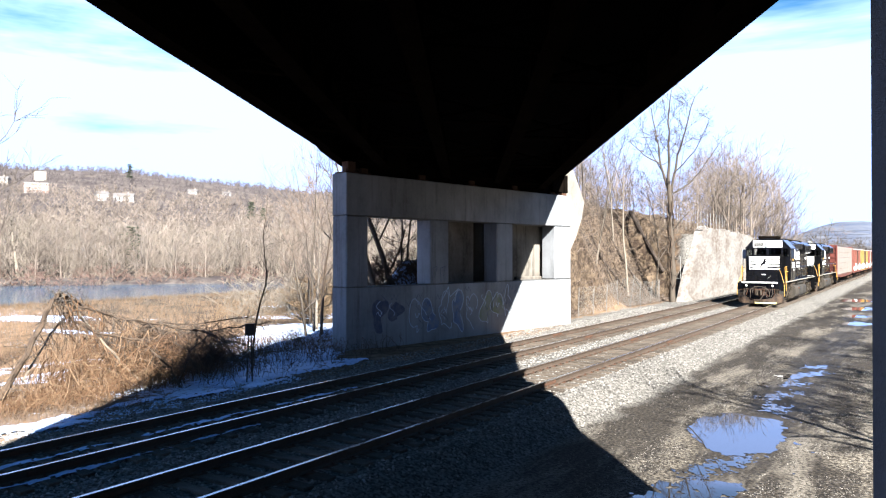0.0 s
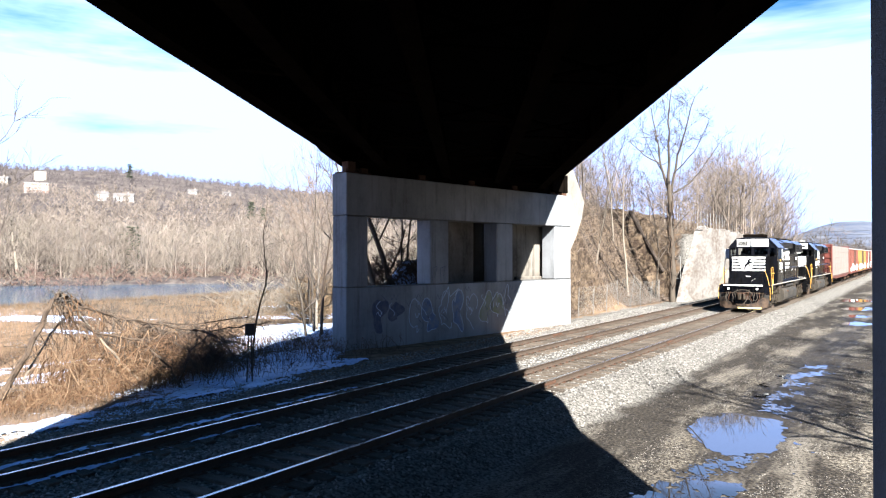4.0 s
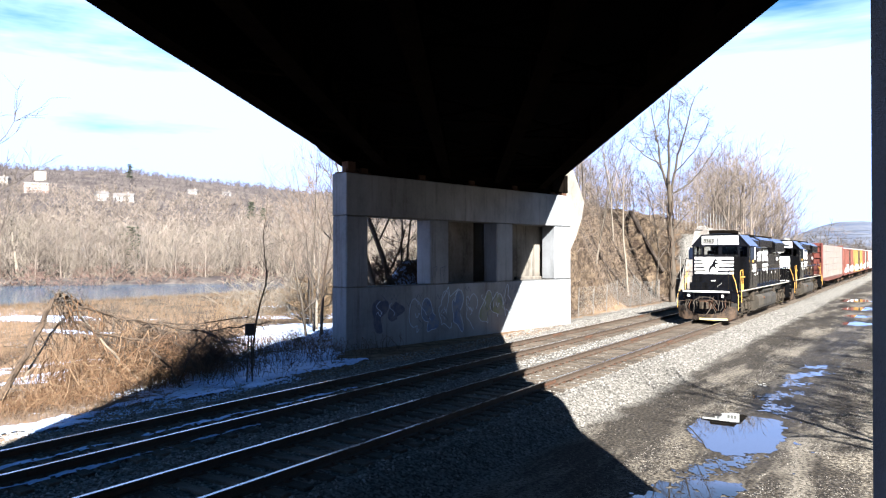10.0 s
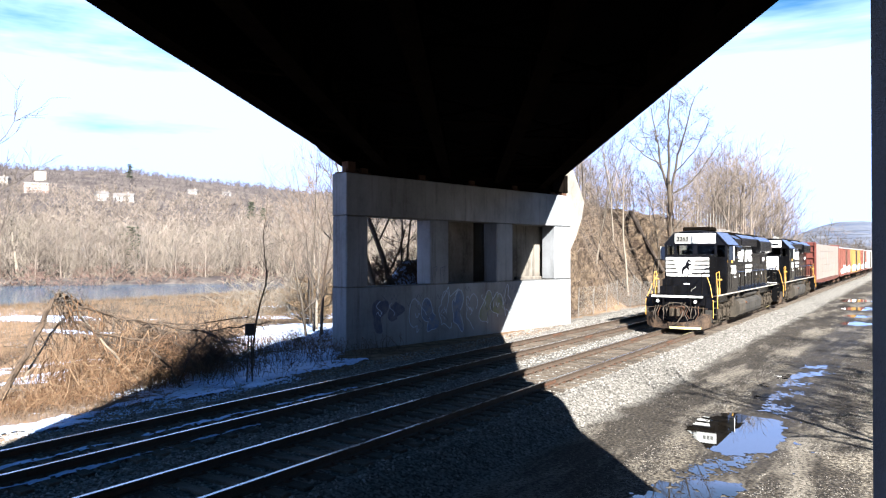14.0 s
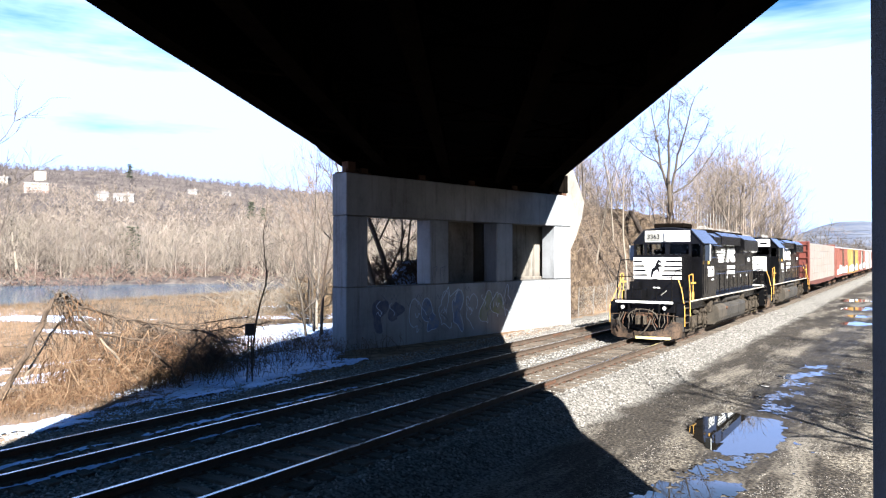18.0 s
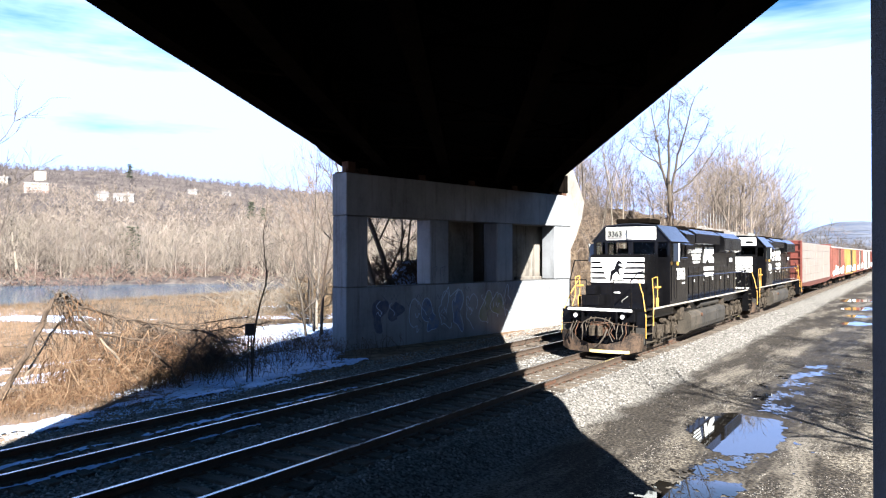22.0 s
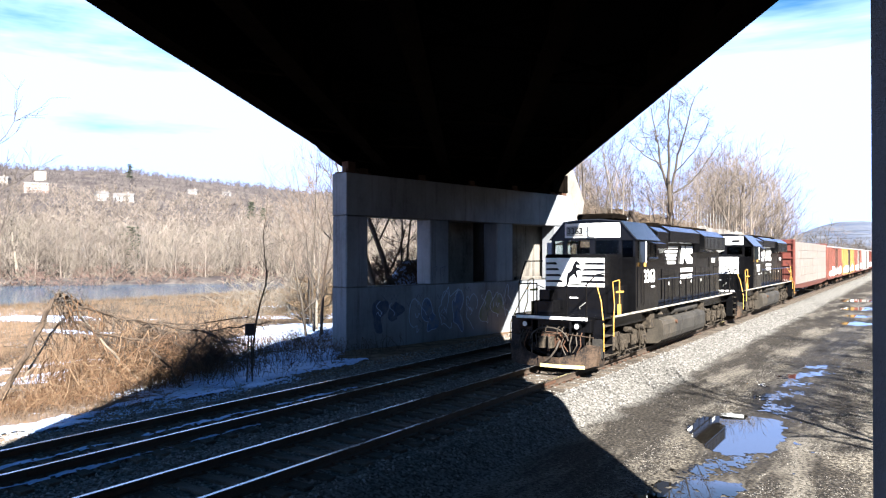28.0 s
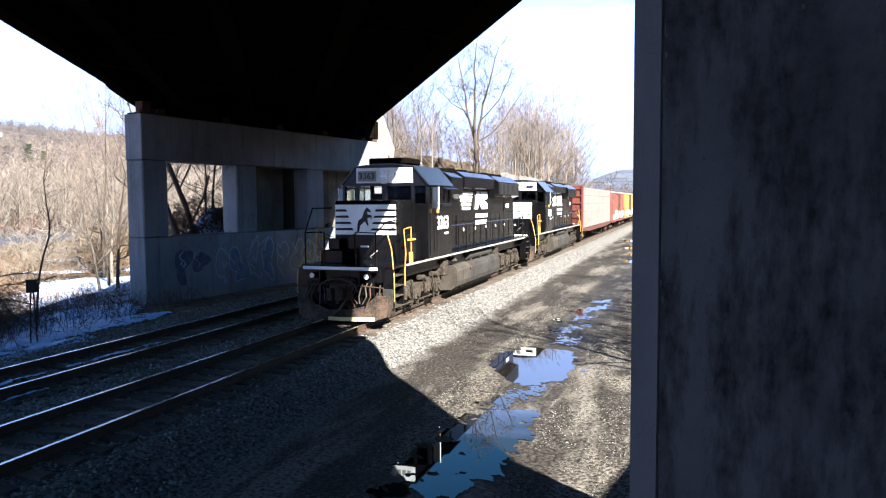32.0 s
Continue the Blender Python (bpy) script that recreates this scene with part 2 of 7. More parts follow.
# ---- ground ----
NEAR, FAR = -9.4, -12.95                       # track centres
B_DIR = Vector((-0.5195, 0.8545, 0))           # along the bridge
B_OUT = Vector((0.8545, 0.5195, 0))            # across it, to the right
P_L, P_R = Vector((-19.0, 21.98, 0)), Vector((-16.27, 37.9, 0))     # pier face, both ends
P_DIR = (P_R - P_L).normalized()
P_BACK = Vector((-P_DIR.y, P_DIR.x, 0))        # away from the tracks


def smooth(a, b, v):
    t = np.clip((v - a) / (b - a), 0, 1)
    return t * t * (3 - 2 * t)


def bumps(x, y, s, seed=0.0):
    return (np.sin(x * s * 1.7 + 1.3 * np.sin(y * s * 1.1 + seed) + seed) + np.sin(y * s * 2.1 + 1.7 * np.sin(x * s * 0.9 + 2 * seed)) + 0.5 * np.sin((x + y) * s * 4.3 + seed)) / 2.5


PUDDLES = [  # middle, half width, half length, turn
    (-3.55, 18.0, 1.04, 2.12, 8), (-3.35, 11.6, 0.78, 2.9, -4), (-3.4, 21.9, 0.35, 1.0, 5),
    (-3.3, 25.2, 0.6, 1.3, -10), (-2.5, 27.6, 0.4, 0.9, 0), (-3.1, 50.2, 1.0, 1.5, 0), (-3.4, 56.5, 0.9, 1.3, 4),
    (-3.9, 64.5, 1.2, 2.2, 0), (-4.8, 76.0, 1.3, 3.0, 3), (-1.7, 22.6, 0.3, 0.8, 0)]


def height(x, y):
    """The ground's height at a place of the plan."""
    x, y = np.asarray(x, float), np.asarray(y, float)
    wet = np.zeros_like(x)
    for px, py, a, b, _ in PUDDLES:
        wet = np.maximum(wet, np.exp(-(((x - px) / (a + 0.5)) ** 2 + ((y - py) / (b + 0.6)) ** 2)))
    # gravel road, then the ballast shoulder and the track bed
    z = -0.64 + 0.035 * np.abs(bumps(x, y, 1.3)) * smooth(-6.4, -5.2, x) * (1 - np.clip(wet * 1.6, 0, 1))
    z = z + (-0.235 + 0.64) * smooth(-6.6, -7.9, x)
    z = z - 0.10 * smooth(-14.3, -15.2, x)
    # bank to the river
    near = smooth(3, -6, x * B_OUT.x + y * B_OUT.y)
    river = smooth(-17, -42, x) * (-1.75) + smooth(-84, -95, x) * (-1.9)
    z = z + (river + 0.10 * bumps(x, y, 0.35, 2) * smooth(-16, -20, x)) * near
    # slope behind the pier, fill behind the abutment, bank along the track
    o = x * B_OUT.x + y * B_OUT.y
    lead = (x - P_L.x) * P_DIR.x + (y - P_L.y) * P_DIR.y
    back = (x - P_L.x) * P_BACK.x + (y - P_L.y) * P_BACK.y
    rise = smooth(-18.3, -29.5 + 5.0 * smooth(48, 60, y), x) * 8.3 + smooth(-30, -60, x) * 2.0
    bank = rise * smooth(42, 52, y + 0.35 * (x + 17)) * smooth(-3, 7, o) * (1 - 0.8 * smooth(84, 125, y)) + (0.16 * bumps(x, y, 0.5, 1) + 0.13 * bumps(x, y, 1.6, 4)) * smooth(-18.5, -21, x) * smooth(44, 50, y)
    wallside = smooth(-16.3, -16.7, x) * smooth(62.6, 63.8, y + 0.3 * (x + 16)) * (1 - smooth(96, 112, y)) * (5.7 + 2.0 * smooth(-17.6, -22.5, x)) * smooth(-3, 7, o)
    fill = 7.4 * smooth(2.9, 4.2, back) * smooth(10.5, 14.5, lead) * (1 - smooth(20.5, 30, lead)) * smooth(-2.2, 1.0, o)
    aside = lead - 0.87 * back
    spill = (2.5 * smooth(-0.2, 1.4, aside) + 1.3 * smooth(2.2, 4.0, aside) + 0.15 * bumps(x, y, 1.1, 5)) * smooth(2.6, 5.5, back) * (1 - smooth(8, 15, back)) * smooth(-0.2, 0.6, aside) * (1 - smooth(20.5, 30, lead))
    z = z + np.maximum(np.maximum(bank, wallside), np.maximum(fill, spill))
    # unseen slope on the near side, up to the near abutment; holds back skylight
    e = x * 0.986 - y * 0.169
    z = z + np.clip((e + 2.2) * 0.7, 0, 7.4) * (1 - smooth(9, 17, o)) * smooth(-22, -12, o)
    # unseen rise beyond the road, added to block light from the low sky
    z = z + 34 * smooth(14, 75, x) * smooth(-260, -60, y)
    # far side of the valley
    d = -0.80 * x + 0.60 * y
    left = smooth(1.75, 1.25, y / np.maximum(-x, 1.0))
    ridge = 95 + 16 * smooth(0.3, 1.0, -x / np.maximum(np.hypot(x, y), 1) - 0.2) - 13 * smooth(0.5, 1.1, y / np.maximum(-x, 1.0)) + 5 * bumps(x, y, 0.006, 3)
    z = z + left * (smooth(163, 176, d) * 2.4 + smooth(190, 520, d) * 16 + smooth(420, 1150, d) * ridge)
    # hills at the end of the valley
    return z + smooth(900, 2000, y) * 82 * np.exp(-(np.abs(x + 122) / 120.0) ** 3)


def graded(stops):
    out = []
    for (a, s), (b, _) in zip(stops[:-1], stops[1:]):
        n = max(1, int(round((b - a) / s)))
        out += [a + (b - a) * i / n for i in range(n)]
    return np.array(out + [stops[-1][0]])


def sheet(xs, ys, fn):
    gx, gy = np.meshgrid(xs, ys)
    gz = fn(gx, gy)
    v = np.stack([gx, gy, gz], -1).reshape(-1, 3).tolist()
    nx, ny = len(xs), len(ys)
    f = [(j * nx + i, j * nx + i + 1, (j + 1) * nx + i + 1, (j + 1) * nx + i) for j in range(ny - 1) for i in range(nx - 1)]
    return v, f


def ground_material():
    """Gravel road with wet mud, ballast, dry grass with snow, leaf litter and woods floor, laid out by the plan."""
    m = bpy.data.materials.new("ground_cover")
    m.use_nodes = True
    n, l = m.node_tree.nodes, m.node_tree.links
    b = n["Principled BSDF"]
    tcn = n.new("ShaderNodeTexCoord")
    pos = tcn.outputs["Object"]
    xyz = n.new("ShaderNodeSeparateXYZ")
    l.new(pos, xyz.inputs[0])

    def nz(scale, detail=4, stretch=None, rough=0.6):
        src = pos
        if stretch:
            k = n.new("ShaderNodeMapping")
            k.inputs["Scale"].default_value = stretch
            l.new(pos, k.inputs["Vector"])
            src = k.outputs["Vector"]
        t = n.new("ShaderNodeTexNoise")
        t.inputs["Scale"].default_value, t.inputs["Detail"].default_value, t.inputs["Roughness"].default_value = scale, detail, rough
        l.new(src, t.inputs["Vector"])
        return t.outputs["Fac"]

    def rng(v, a, c, lo=0.0, hi=1.0):
        r = n.new("ShaderNodeMapRange")
        for key, val in (("From Min", a), ("From Max", c), ("To Min", lo), ("To Max", hi)):
            r.inputs[key].default_value = val
        l.new(v, r.inputs["Value"])
        return r.outputs["Result"]

    def op(kind, a, c):
        k = n.new("ShaderNodeMath")
        k.operation = kind
        for i, v in enumerate((a, c)):
            if isinstance(v, (int, float)):
                k.inputs[i].default_value = v
            else:
                l.new(v, k.inputs[i])
        return k.outputs[0]

    def mix(fac, a, c):
        k = n.new("ShaderNodeMix")
        k.data_type = "RGBA"
        for key, v in (("A", a), ("B", c)):
            if isinstance(v, tuple):
                k.inputs[key].default_value = (*v, 1)
            else:
                l.new(v, k.inputs[key])
        l.new(fac, k.inputs["Factor"])
        return k.outputs["Result"]

    wob = rng(nz(0.8), 0, 1, -0.8, 0.8)
    wob_far = rng(nz(0.09), 0, 1, -9.0, 9.0)
    x = op("ADD", xyz.outputs["X"], wob)
    y = op("ADD", xyz.outputs["Y"], wob)
    grit = nz(14, 5)
    grit2 = nz(38, 2)
    patch = nz(0.45, 6)
    # road: grey gravel, dark wet mud in lanes
    gravel = mix(rng(grit, 0.44, 0.60), (0.022, 0.018, 0.014), (0.175, 0.156, 0.128))
    mud = mix(rng(grit, 0.42, 0.72), (0.008, 0.007, 0.006), (0.062, 0.053, 0.043))
    lane = op("ADD", rng(op("ABSOLUTE", op("ADD", x, 5.7), 0), 0.2, 1.3, 0.72, 0.0), rng(op("ABSOLUTE", op("ADD", x, 2.7), 0), 0.3, 2.4, 0.50, 0.0))
    wetness = rng(op("ADD", lane, nz(0.7, 7, (1, 0.4, 1), 0.7)), 0.56, 0.74)
    road = mix(wetness, gravel, mud)
    silt = mix(rng(grit2, 0.35, 0.65), (0.095, 0.084, 0.07), (0.19, 0.172, 0.146))     # dry pale silt in streaks
    road = mix(op("MULTIPLY", rng(nz(0.55, 6, (1.6, 0.35, 1), 0.65), 0.50, 0.62, 0.0, 0.75), rng(grit, 0.35, 0.55)), road, silt)
    # ballast
    stones = mix(rng(grit, 0.38, 0.62), (0.0255, 0.0232, 0.021), (0.1525, 0.1463, 0.135))
    cover = mix(rng(op("ADD", x, 6.6), -0.25, 0.25), stones, road)
    # river bank: straw, earth, snow
    straw = mix(rng(nz(2.2, 7, None, 0.75), 0.38, 0.62), (0.0593, 0.0376, 0.024), (0.1947, 0.1319, 0.0851))
    straw = mix(rng(patch, 0.55, 0.72), straw, (0.028, 0.021, 0.014))
    leftward = rng(op("ADD", op("MULTIPLY", x, 0.8545), op("MULTIPLY", y, 0.5195)), -4.6, -5.6)
    zone = op("MULTIPLY", rng(x, -15.3, -15.8), leftward)
    zone2 = op("MULTIPLY", zone, op("MAXIMUM", op("MULTIPLY", rng(op("ADD", y, op("MULTIPLY", x, 0.30)), 3.5, 8.0, 0.45, 1.0), rng(x, -21, -25, 0.9, 0.35)), rng(x, -17.6, -16.4, 0.0, 0.74)))
    across = op("ADD", op("MULTIPLY", x, 0.8545), op("MULTIPLY", y, 0.5195))
    zone2 = op("MAXIMUM", zone2, op("MULTIPLY", zone, op("MULTIPLY", rng(across, -18.5, -14.5), op("MULTIPLY", rng(x, -66, -55, 0.0, 0.95), rng(x, -21.5, -25.5, 0.0, 1.0)))))
    white = rng(op("ADD", op("MULTIPLY", zone2, 0.36), op("ADD", op("MULTIPLY", nz(0.30, 3), 0.45), op("MULTIPLY", nz(4.6, 7, None, 0.8), 0.85))), 0.895, 0.912)
    # snow tinted blue: the colour of its shade is painted in
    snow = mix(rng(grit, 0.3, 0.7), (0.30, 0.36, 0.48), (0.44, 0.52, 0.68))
    edge = op("ADD", x, rng(y, 34, 40, 0.0, 1.7))
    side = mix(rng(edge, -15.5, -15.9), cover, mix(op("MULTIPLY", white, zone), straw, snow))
    # banks and woods floor
    litter = mix(rng(nz(1.4, 6, None, 0.75), 0.40, 0.62), (0.022, 0.015, 0.011), (0.105, 0.078, 0.053))
    litter = mix(rng(nz(5, 5, None, 0.75), 0.5, 0.62), litter, (0.020, 0.014, 0.010))
    bank = op("MULTIPLY", rng(x, -17.4, -18.3), rng(y, 38, 42))
    side = mix(bank, side, litter)
    far = rng(op("ADD", xyz.outputs["X"], wob_far), -100, -108)
    woods = mix(rng(op("ADD", op("MULTIPLY", nz(0.05, 4), 0.4), op("MULTIPLY", nz(0.42, 6, None, 0.75), 0.6)), 0.42, 0.58), (0.028, 0.023, 0.024), (0.085, 0.073, 0.066))
    side = mix(far, side, woods)
    behind = rng(op("SUBTRACT", op("MULTIPLY", x, 0.986), op("MULTIPLY", y, 0.169)), -1.6, -1.0)
    side = mix(behind, side, litter)
    # far hills fade to blue: distance haze painted into the ground colour
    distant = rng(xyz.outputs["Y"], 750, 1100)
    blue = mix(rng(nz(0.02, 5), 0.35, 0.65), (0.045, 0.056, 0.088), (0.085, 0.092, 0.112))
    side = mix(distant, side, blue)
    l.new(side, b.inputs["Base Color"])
    b.inputs["Specular IOR Level"].default_value = 0.12
    onroad = op("MULTIPLY", rng(x, -6.8, -6.3), wetness)
    puddled = op("MULTIPLY", onroad, rng(op("ABSOLUTE", op("ADD", x, 3.3), 0), 1.4, 0.6))
    l.new(op("SUBTRACT", rng(onroad, 0.1, 1.0, 0.95, 0.85), op("MULTIPLY", puddled, 0.22)), b.inputs["Roughness"])
    bn = n.new("ShaderNodeBump")
    bn.inputs["Strength"].default_value, bn.inputs["Distance"].default_value = 0.9, 0.035
    l.new(op("ADD", grit, op("MULTIPLY", grit2, 0.35)), bn.inputs["Height"])
    l.new(bn.outputs["Normal"], b.inputs["Normal"])
    return m


GROUND = ground_material()
gx = graded([(-1800, 60), (-400, 20), (-160, 5), (-60, 1.0), (-32, 0.35), (-8, 0.2), (1, 0.5), (12, 4), (60, 30), (300, 150), (1500, 1)])
gy = graded([(-300, 40), (-60, 6), (-6, 0.5), (70, 1.0), (130, 6), (300, 30), (1000, 60), (2400, 1)])
ground = part("ground", raw("ground", *sheet(gx, gy, height), GROUND, True), GROUND)
tagged(ground, "gravel road, snowy river bank and leafless brown slopes", "ground", kind="structure")

# base colour is blued to stand for reflected sky on the river
RIVER = mat("river_water", (0.016, 0.07, 0.13), (0.012, 0.04, 0.08), 0.10, 0.08, 0.35, 1.0, stretch=(1, 1.6, 1), spec=0.25)
water = part("water", raw("water", *sheet(graded([(-420, 20), (-40, 1)]), graded([(-260, 20), (330, 1)]), lambda x, y: np.full_like(x, -2.78)), RIVER), RIVER)
tagged(water, "calm blue-grey river between wooded banks", "water", kind="structure")

POOL = bpy.data.materials.new("puddle_water")
POOL.use_nodes = True
pool_b = POOL.node_tree.nodes["Principled BSDF"]
# specular tint paints the sky's blue into the puddles' reflection
for key, val in (("Base Color", (0.007, 0.006, 0.005, 1)), ("Roughness", 0.012), ("IOR", 1.6), ("Specular Tint", (0.5, 0.82, 1.0, 1))):
    pool_b.inputs[key].default_value = val
pool_n, pool_bump = POOL.node_tree.nodes.new("ShaderNodeTexNoise"), POOL.node_tree.nodes.new("ShaderNodeBump")
pool_n.inputs["Scale"].default_value, pool_n.inputs["Detail"].default_value = 2.0, 2
pool_bump.inputs["Strength"].default_value, pool_bump.inputs["Distance"].default_value = 0.06, 0.004
POOL.node_tree.links.new(pool_n.outputs["Fac"], pool_bump.inputs["Height"])
POOL.node_tree.links.new(pool_bump.outputs["Normal"], pool_b.inputs["Normal"])
for k, (px, py, a, b, turn) in enumerate(PUDDLES):
    if k in (2, 3, 4, 9):
        continue                            # broken up into the wet patches below
    # ragged outline: small cells kept where the hollow and its wobble lie low enough
    u, v = np.meshgrid(np.arange(-a * 1.5, a * 1.5, 0.035), np.arange(-b * 1.5, b * 1.5, 0.045))
    low = (u / a) ** 2 + (v / b) ** 2 + 0.30 * bumps(u / a, v / b, 1.6, k) + (0.16 if k == 0 else 0.5) * bumps(u, v, 3.1, 2 * k) + (0.08 if k == 0 else 0.3) * bumps(u, v, 9.0, 3 * k) < (1.0 if k == 0 else 0.8)
    # keep the one patch that holds the middle
    i0, j0 = min(zip(*np.nonzero(low)), key=lambda c: (c[0] - low.shape[0] / 2) ** 2 + (c[1] - low.shape[1] / 2) ** 2)
    todo, kept, ids, vs, fs = [(i0, j0)], set(), {}, [], []
    while todo:
        i, j = todo.pop()
        if (i, j) in kept or not (0 <= i < low.shape[0] and 0 <= j < low.shape[1]) or not low[i, j]:
            continue
        kept.add((i, j))
        todo += [(i + 1, j), (i - 1, j), (i, j + 1), (i, j - 1)]
    for i, j in sorted(kept):
        quad = []
        for di, dj in ((0, 0), (0, 1), (1, 1), (1, 0)):
            key = (i + di, j + dj)
            if key not in ids:
                ids[key] = len(vs)
                vs.append((float(u[i, j]) + 0.035 * dj, float(v[i, j]) + 0.045 * di, 0.0))
            quad.append(ids[key])
        fs.append(tuple(quad))
    sh = raw("puddle", vs, fs, POOL)
    pool = part("puddle", sh, POOL, at=pose(px, py, -0.629 + 0.002 * (k % 3), 0, 0, turn))
    tagged(pool, "shallow meltwater puddle lying on the gravel road", "puddle", group="puddles on the road")

# film of meltwater in the ruts between the puddles, broken by gravel
u, v = np.meshgrid(np.arange(-4.9, -1.2, 0.035), np.arange(12.2, 31.0, 0.06))
rut = np.abs(u + 3.3 - 0.35 * np.sin(v * 0.45)) / 1.25
low = 0.75 * bumps(u, v * 0.6, 2.3, 5) + 0.55 * bumps(u, v, 6.5, 6) + 0.45 * bumps(u, v, 17.0, 7) + 1.25 * rut + 0.25 * np.abs(np.sin(v * 0.31 + 1.0)) < 0.12
low &= ~((((u + 3.55) / 1.25) ** 2 + ((v - 18.0) / 2.45) ** 2) < 1.0)
vs, fs, ids = [], [], {}
for i, j in zip(*np.nonzero(low)):
    quad = []
    for di, dj in ((0, 0), (0, 1), (1, 1), (1, 0)):
        key = (i + di, j + dj)
        if key not in ids:
            ids[key] = len(vs)
            vs.append((float(u[i, j]) + 0.035 * dj, float(v[i, j]) + 0.06 * di, -0.6255))
        quad.append(ids[key])
    fs.append(tuple(quad))
tagged(part("wet_patches", raw("wet_patches", vs, fs, POOL), POOL), "thin broken film of meltwater in the road ruts", "water film", kind="stuff")

# ---- tracks ----
RAIL_PROFILE = [(-0.068, -0.172), (0.068, -0.172), (0.068, -0.16), (0.010, -0.14), (0.010, -0.045), (0.035, -0.036), (0.035, -0.004), (-0.035, -0.004), (-0.035, -0.036), (-0.010, -0.045), (-0.010, -0.14), (-0.068, -0.16)]
TIE_MESH = Shape().box(-1.30, 1.30, -0.115, 0.115, -0.18, 0.0, 0.012).mesh("tie")
TIE_MESH.materials.append(TIE)
PLATE_MESH = Shape().box(-0.15, 0.15, -0.09, 0.09, 0.0, 0.012, 0.003).box(-0.11, -0.08, -0.06, -0.03, 0.012, 0.045).box(0.08, 0.11, 0.03, 0.06, 0.012, 0.045).mesh("tie_plate")
PLATE_MESH.materials.append(RUST)
for xc, label in ((NEAR, "railway track of brown rails on weathered wooden ties in ballast"), (FAR, "second railway track with rusty brown rails in ballast")):
    track = thing("railway_track", label, "track", pose(xc, 0, 0), kind="structure")
    for s in (-1, 1):
        part("rail", Shape().prism([(s * 0.7525 + u, w) for u, w in RAIL_PROFILE], -60, 380, "y"), RAIL_SIDE, track)
        part("rail_head", Shape().box(s * 0.7525 - 0.033, s * 0.7525 + 0.033, -60, 380, -0.004, 0.0), RAIL_TOP, track, "polished running surface of the rail")
        for y in (6.2, 18.1, 29.9, 41.7):
            part("joint_bar", Shape().box(s * 0.7525 - 0.034, s * 0.7525 + 0.034, y, y + 0.9, -0.135, -0.05, 0.008), RUST, track)
    rng = random.Random(3 if xc == NEAR else 4)
    for i in range(118):
        y = -4.0 + 0.52 * i
        part("tie", TIE_MESH, TIE, track, at=pose(rng.uniform(-0.03, 0.03), y + rng.uniform(-0.03, 0.03), -0.172 - rng.uniform(0, 0.012), 0, 0, rng.uniform(-1.2, 1.2)))
    for i in range(60):
        for s in (-1, 1):
            part("tie_plate", PLATE_MESH, RUST, track, at=pose(s * 0.7525, 4.32 + 0.52 * i, -0.175))
    rest = Shape()
    for i in range(240):
        y = 57.4 + 0.52 * i if i < 200 else -5.0 - 0.52 * (i - 200)
        rest.box(-1.30, 1.30, y - 0.115, y + 0.115, -0.35, -0.173)
    tagged(part("tie_rows", rest, TIE, track), "far wooden ties in a row", kind="stuff")


def scatter(name, label, count, seed, spot, lo, hi, material):
    """Loose stones as one mass: flattened octahedra of uneven shape."""
    rg = np.random.RandomState(seed)
    c = spot(rg, count)
    n = len(c)
    base = np.array([(1, 0, 0), (-1, 0, 0), (0, 1, 0), (0, -1, 0), (0, 0, 1), (0, 0, -1)], float)
    tri = np.array([(0, 2, 4), (2, 1, 4), (1, 3, 4), (3, 0, 4), (2, 0, 5), (1, 2, 5), (3, 1, 5), (0, 3, 5)])
    size = rg.uniform(lo, hi, (n, 1, 1)) * rg.uniform(0.6, 1.25, (n, 6, 1)) * rg.uniform(0.7, 1.2, (n, 1, 3))
    v = base[None] * size
    w = rg.uniform(0, 2 * np.pi, n)
    cw, sw = np.cos(w)[:, None], np.sin(w)[:, None]
    v = np.stack([v[..., 0] * cw - v[..., 1] * sw, v[..., 0] * sw + v[..., 1] * cw, v[..., 2] * 0.75 + 0.25 * v[..., 0]], -1) + c[:, None]
    f = tri[None] + 6 * np.arange(n)[:, None, None]
    ob = part(name, raw(name, v.reshape(-1, 3).tolist(), f.reshape(-1, 3).tolist(), material), material)
    return tagged(ob, label, "stones", kind="stuff")


def on_bed(rg, n):
    y = 2 + 52 * rg.rand(n) ** 1.25
    x = rg.uniform(-16.7, -6.75, n)
    z = height(x, y)
    d = np.minimum(np.abs(np.abs(x - NEAR) - 0.7525), np.abs(np.abs(x - FAR) - 0.7525))
    keep = d > 0.10
    return np.stack([x, y, z + 0.012], -1)[keep]


def on_road(rg, n):
    y = 7 + 40 * rg.rand(n) ** 1.5
    x = rg.uniform(-6.6, 1.5, n)
    keep = np.ones(n, bool)
    for px, py, a, b, _ in PUDDLES:
        keep &= ((x - px) / a) ** 2 + ((y - py) / b) ** 2 > 1.3
    keep &= (np.minimum(np.abs(x + 5.7), np.abs(x + 3.3)) > 0.8) | (rg.rand(n) < 0.2)
    keep &= bumps(x, y * 0.7, 1.1, 3) + 0.5 * bumps(x, y, 3.1, 8) + 0.5 * rg.rand(n) > -0.1
    keep &= x * 0.986 - y * 0.169 < -2
    return np.stack([x, y, height(x, y) + 0.004], -1)[keep]


scatter("ballast_stones", "pale grey crushed ballast stones around the tracks", 50000, 5, on_bed, 0.022, 0.045, STONE)
scatter("road_gravel", "loose gravel scattered over the dirt road", 60000, 6, on_road, 0.006, 0.018, GRAVEL_STONE)

# ---- bridge ----
def frame_matrix(o, d, w):
    return Matrix(((d.x, w.x, 0, o.x), (d.y, w.y, 0, o.y), (0, 0, 1, 0), (0, 0, 0, 1)))


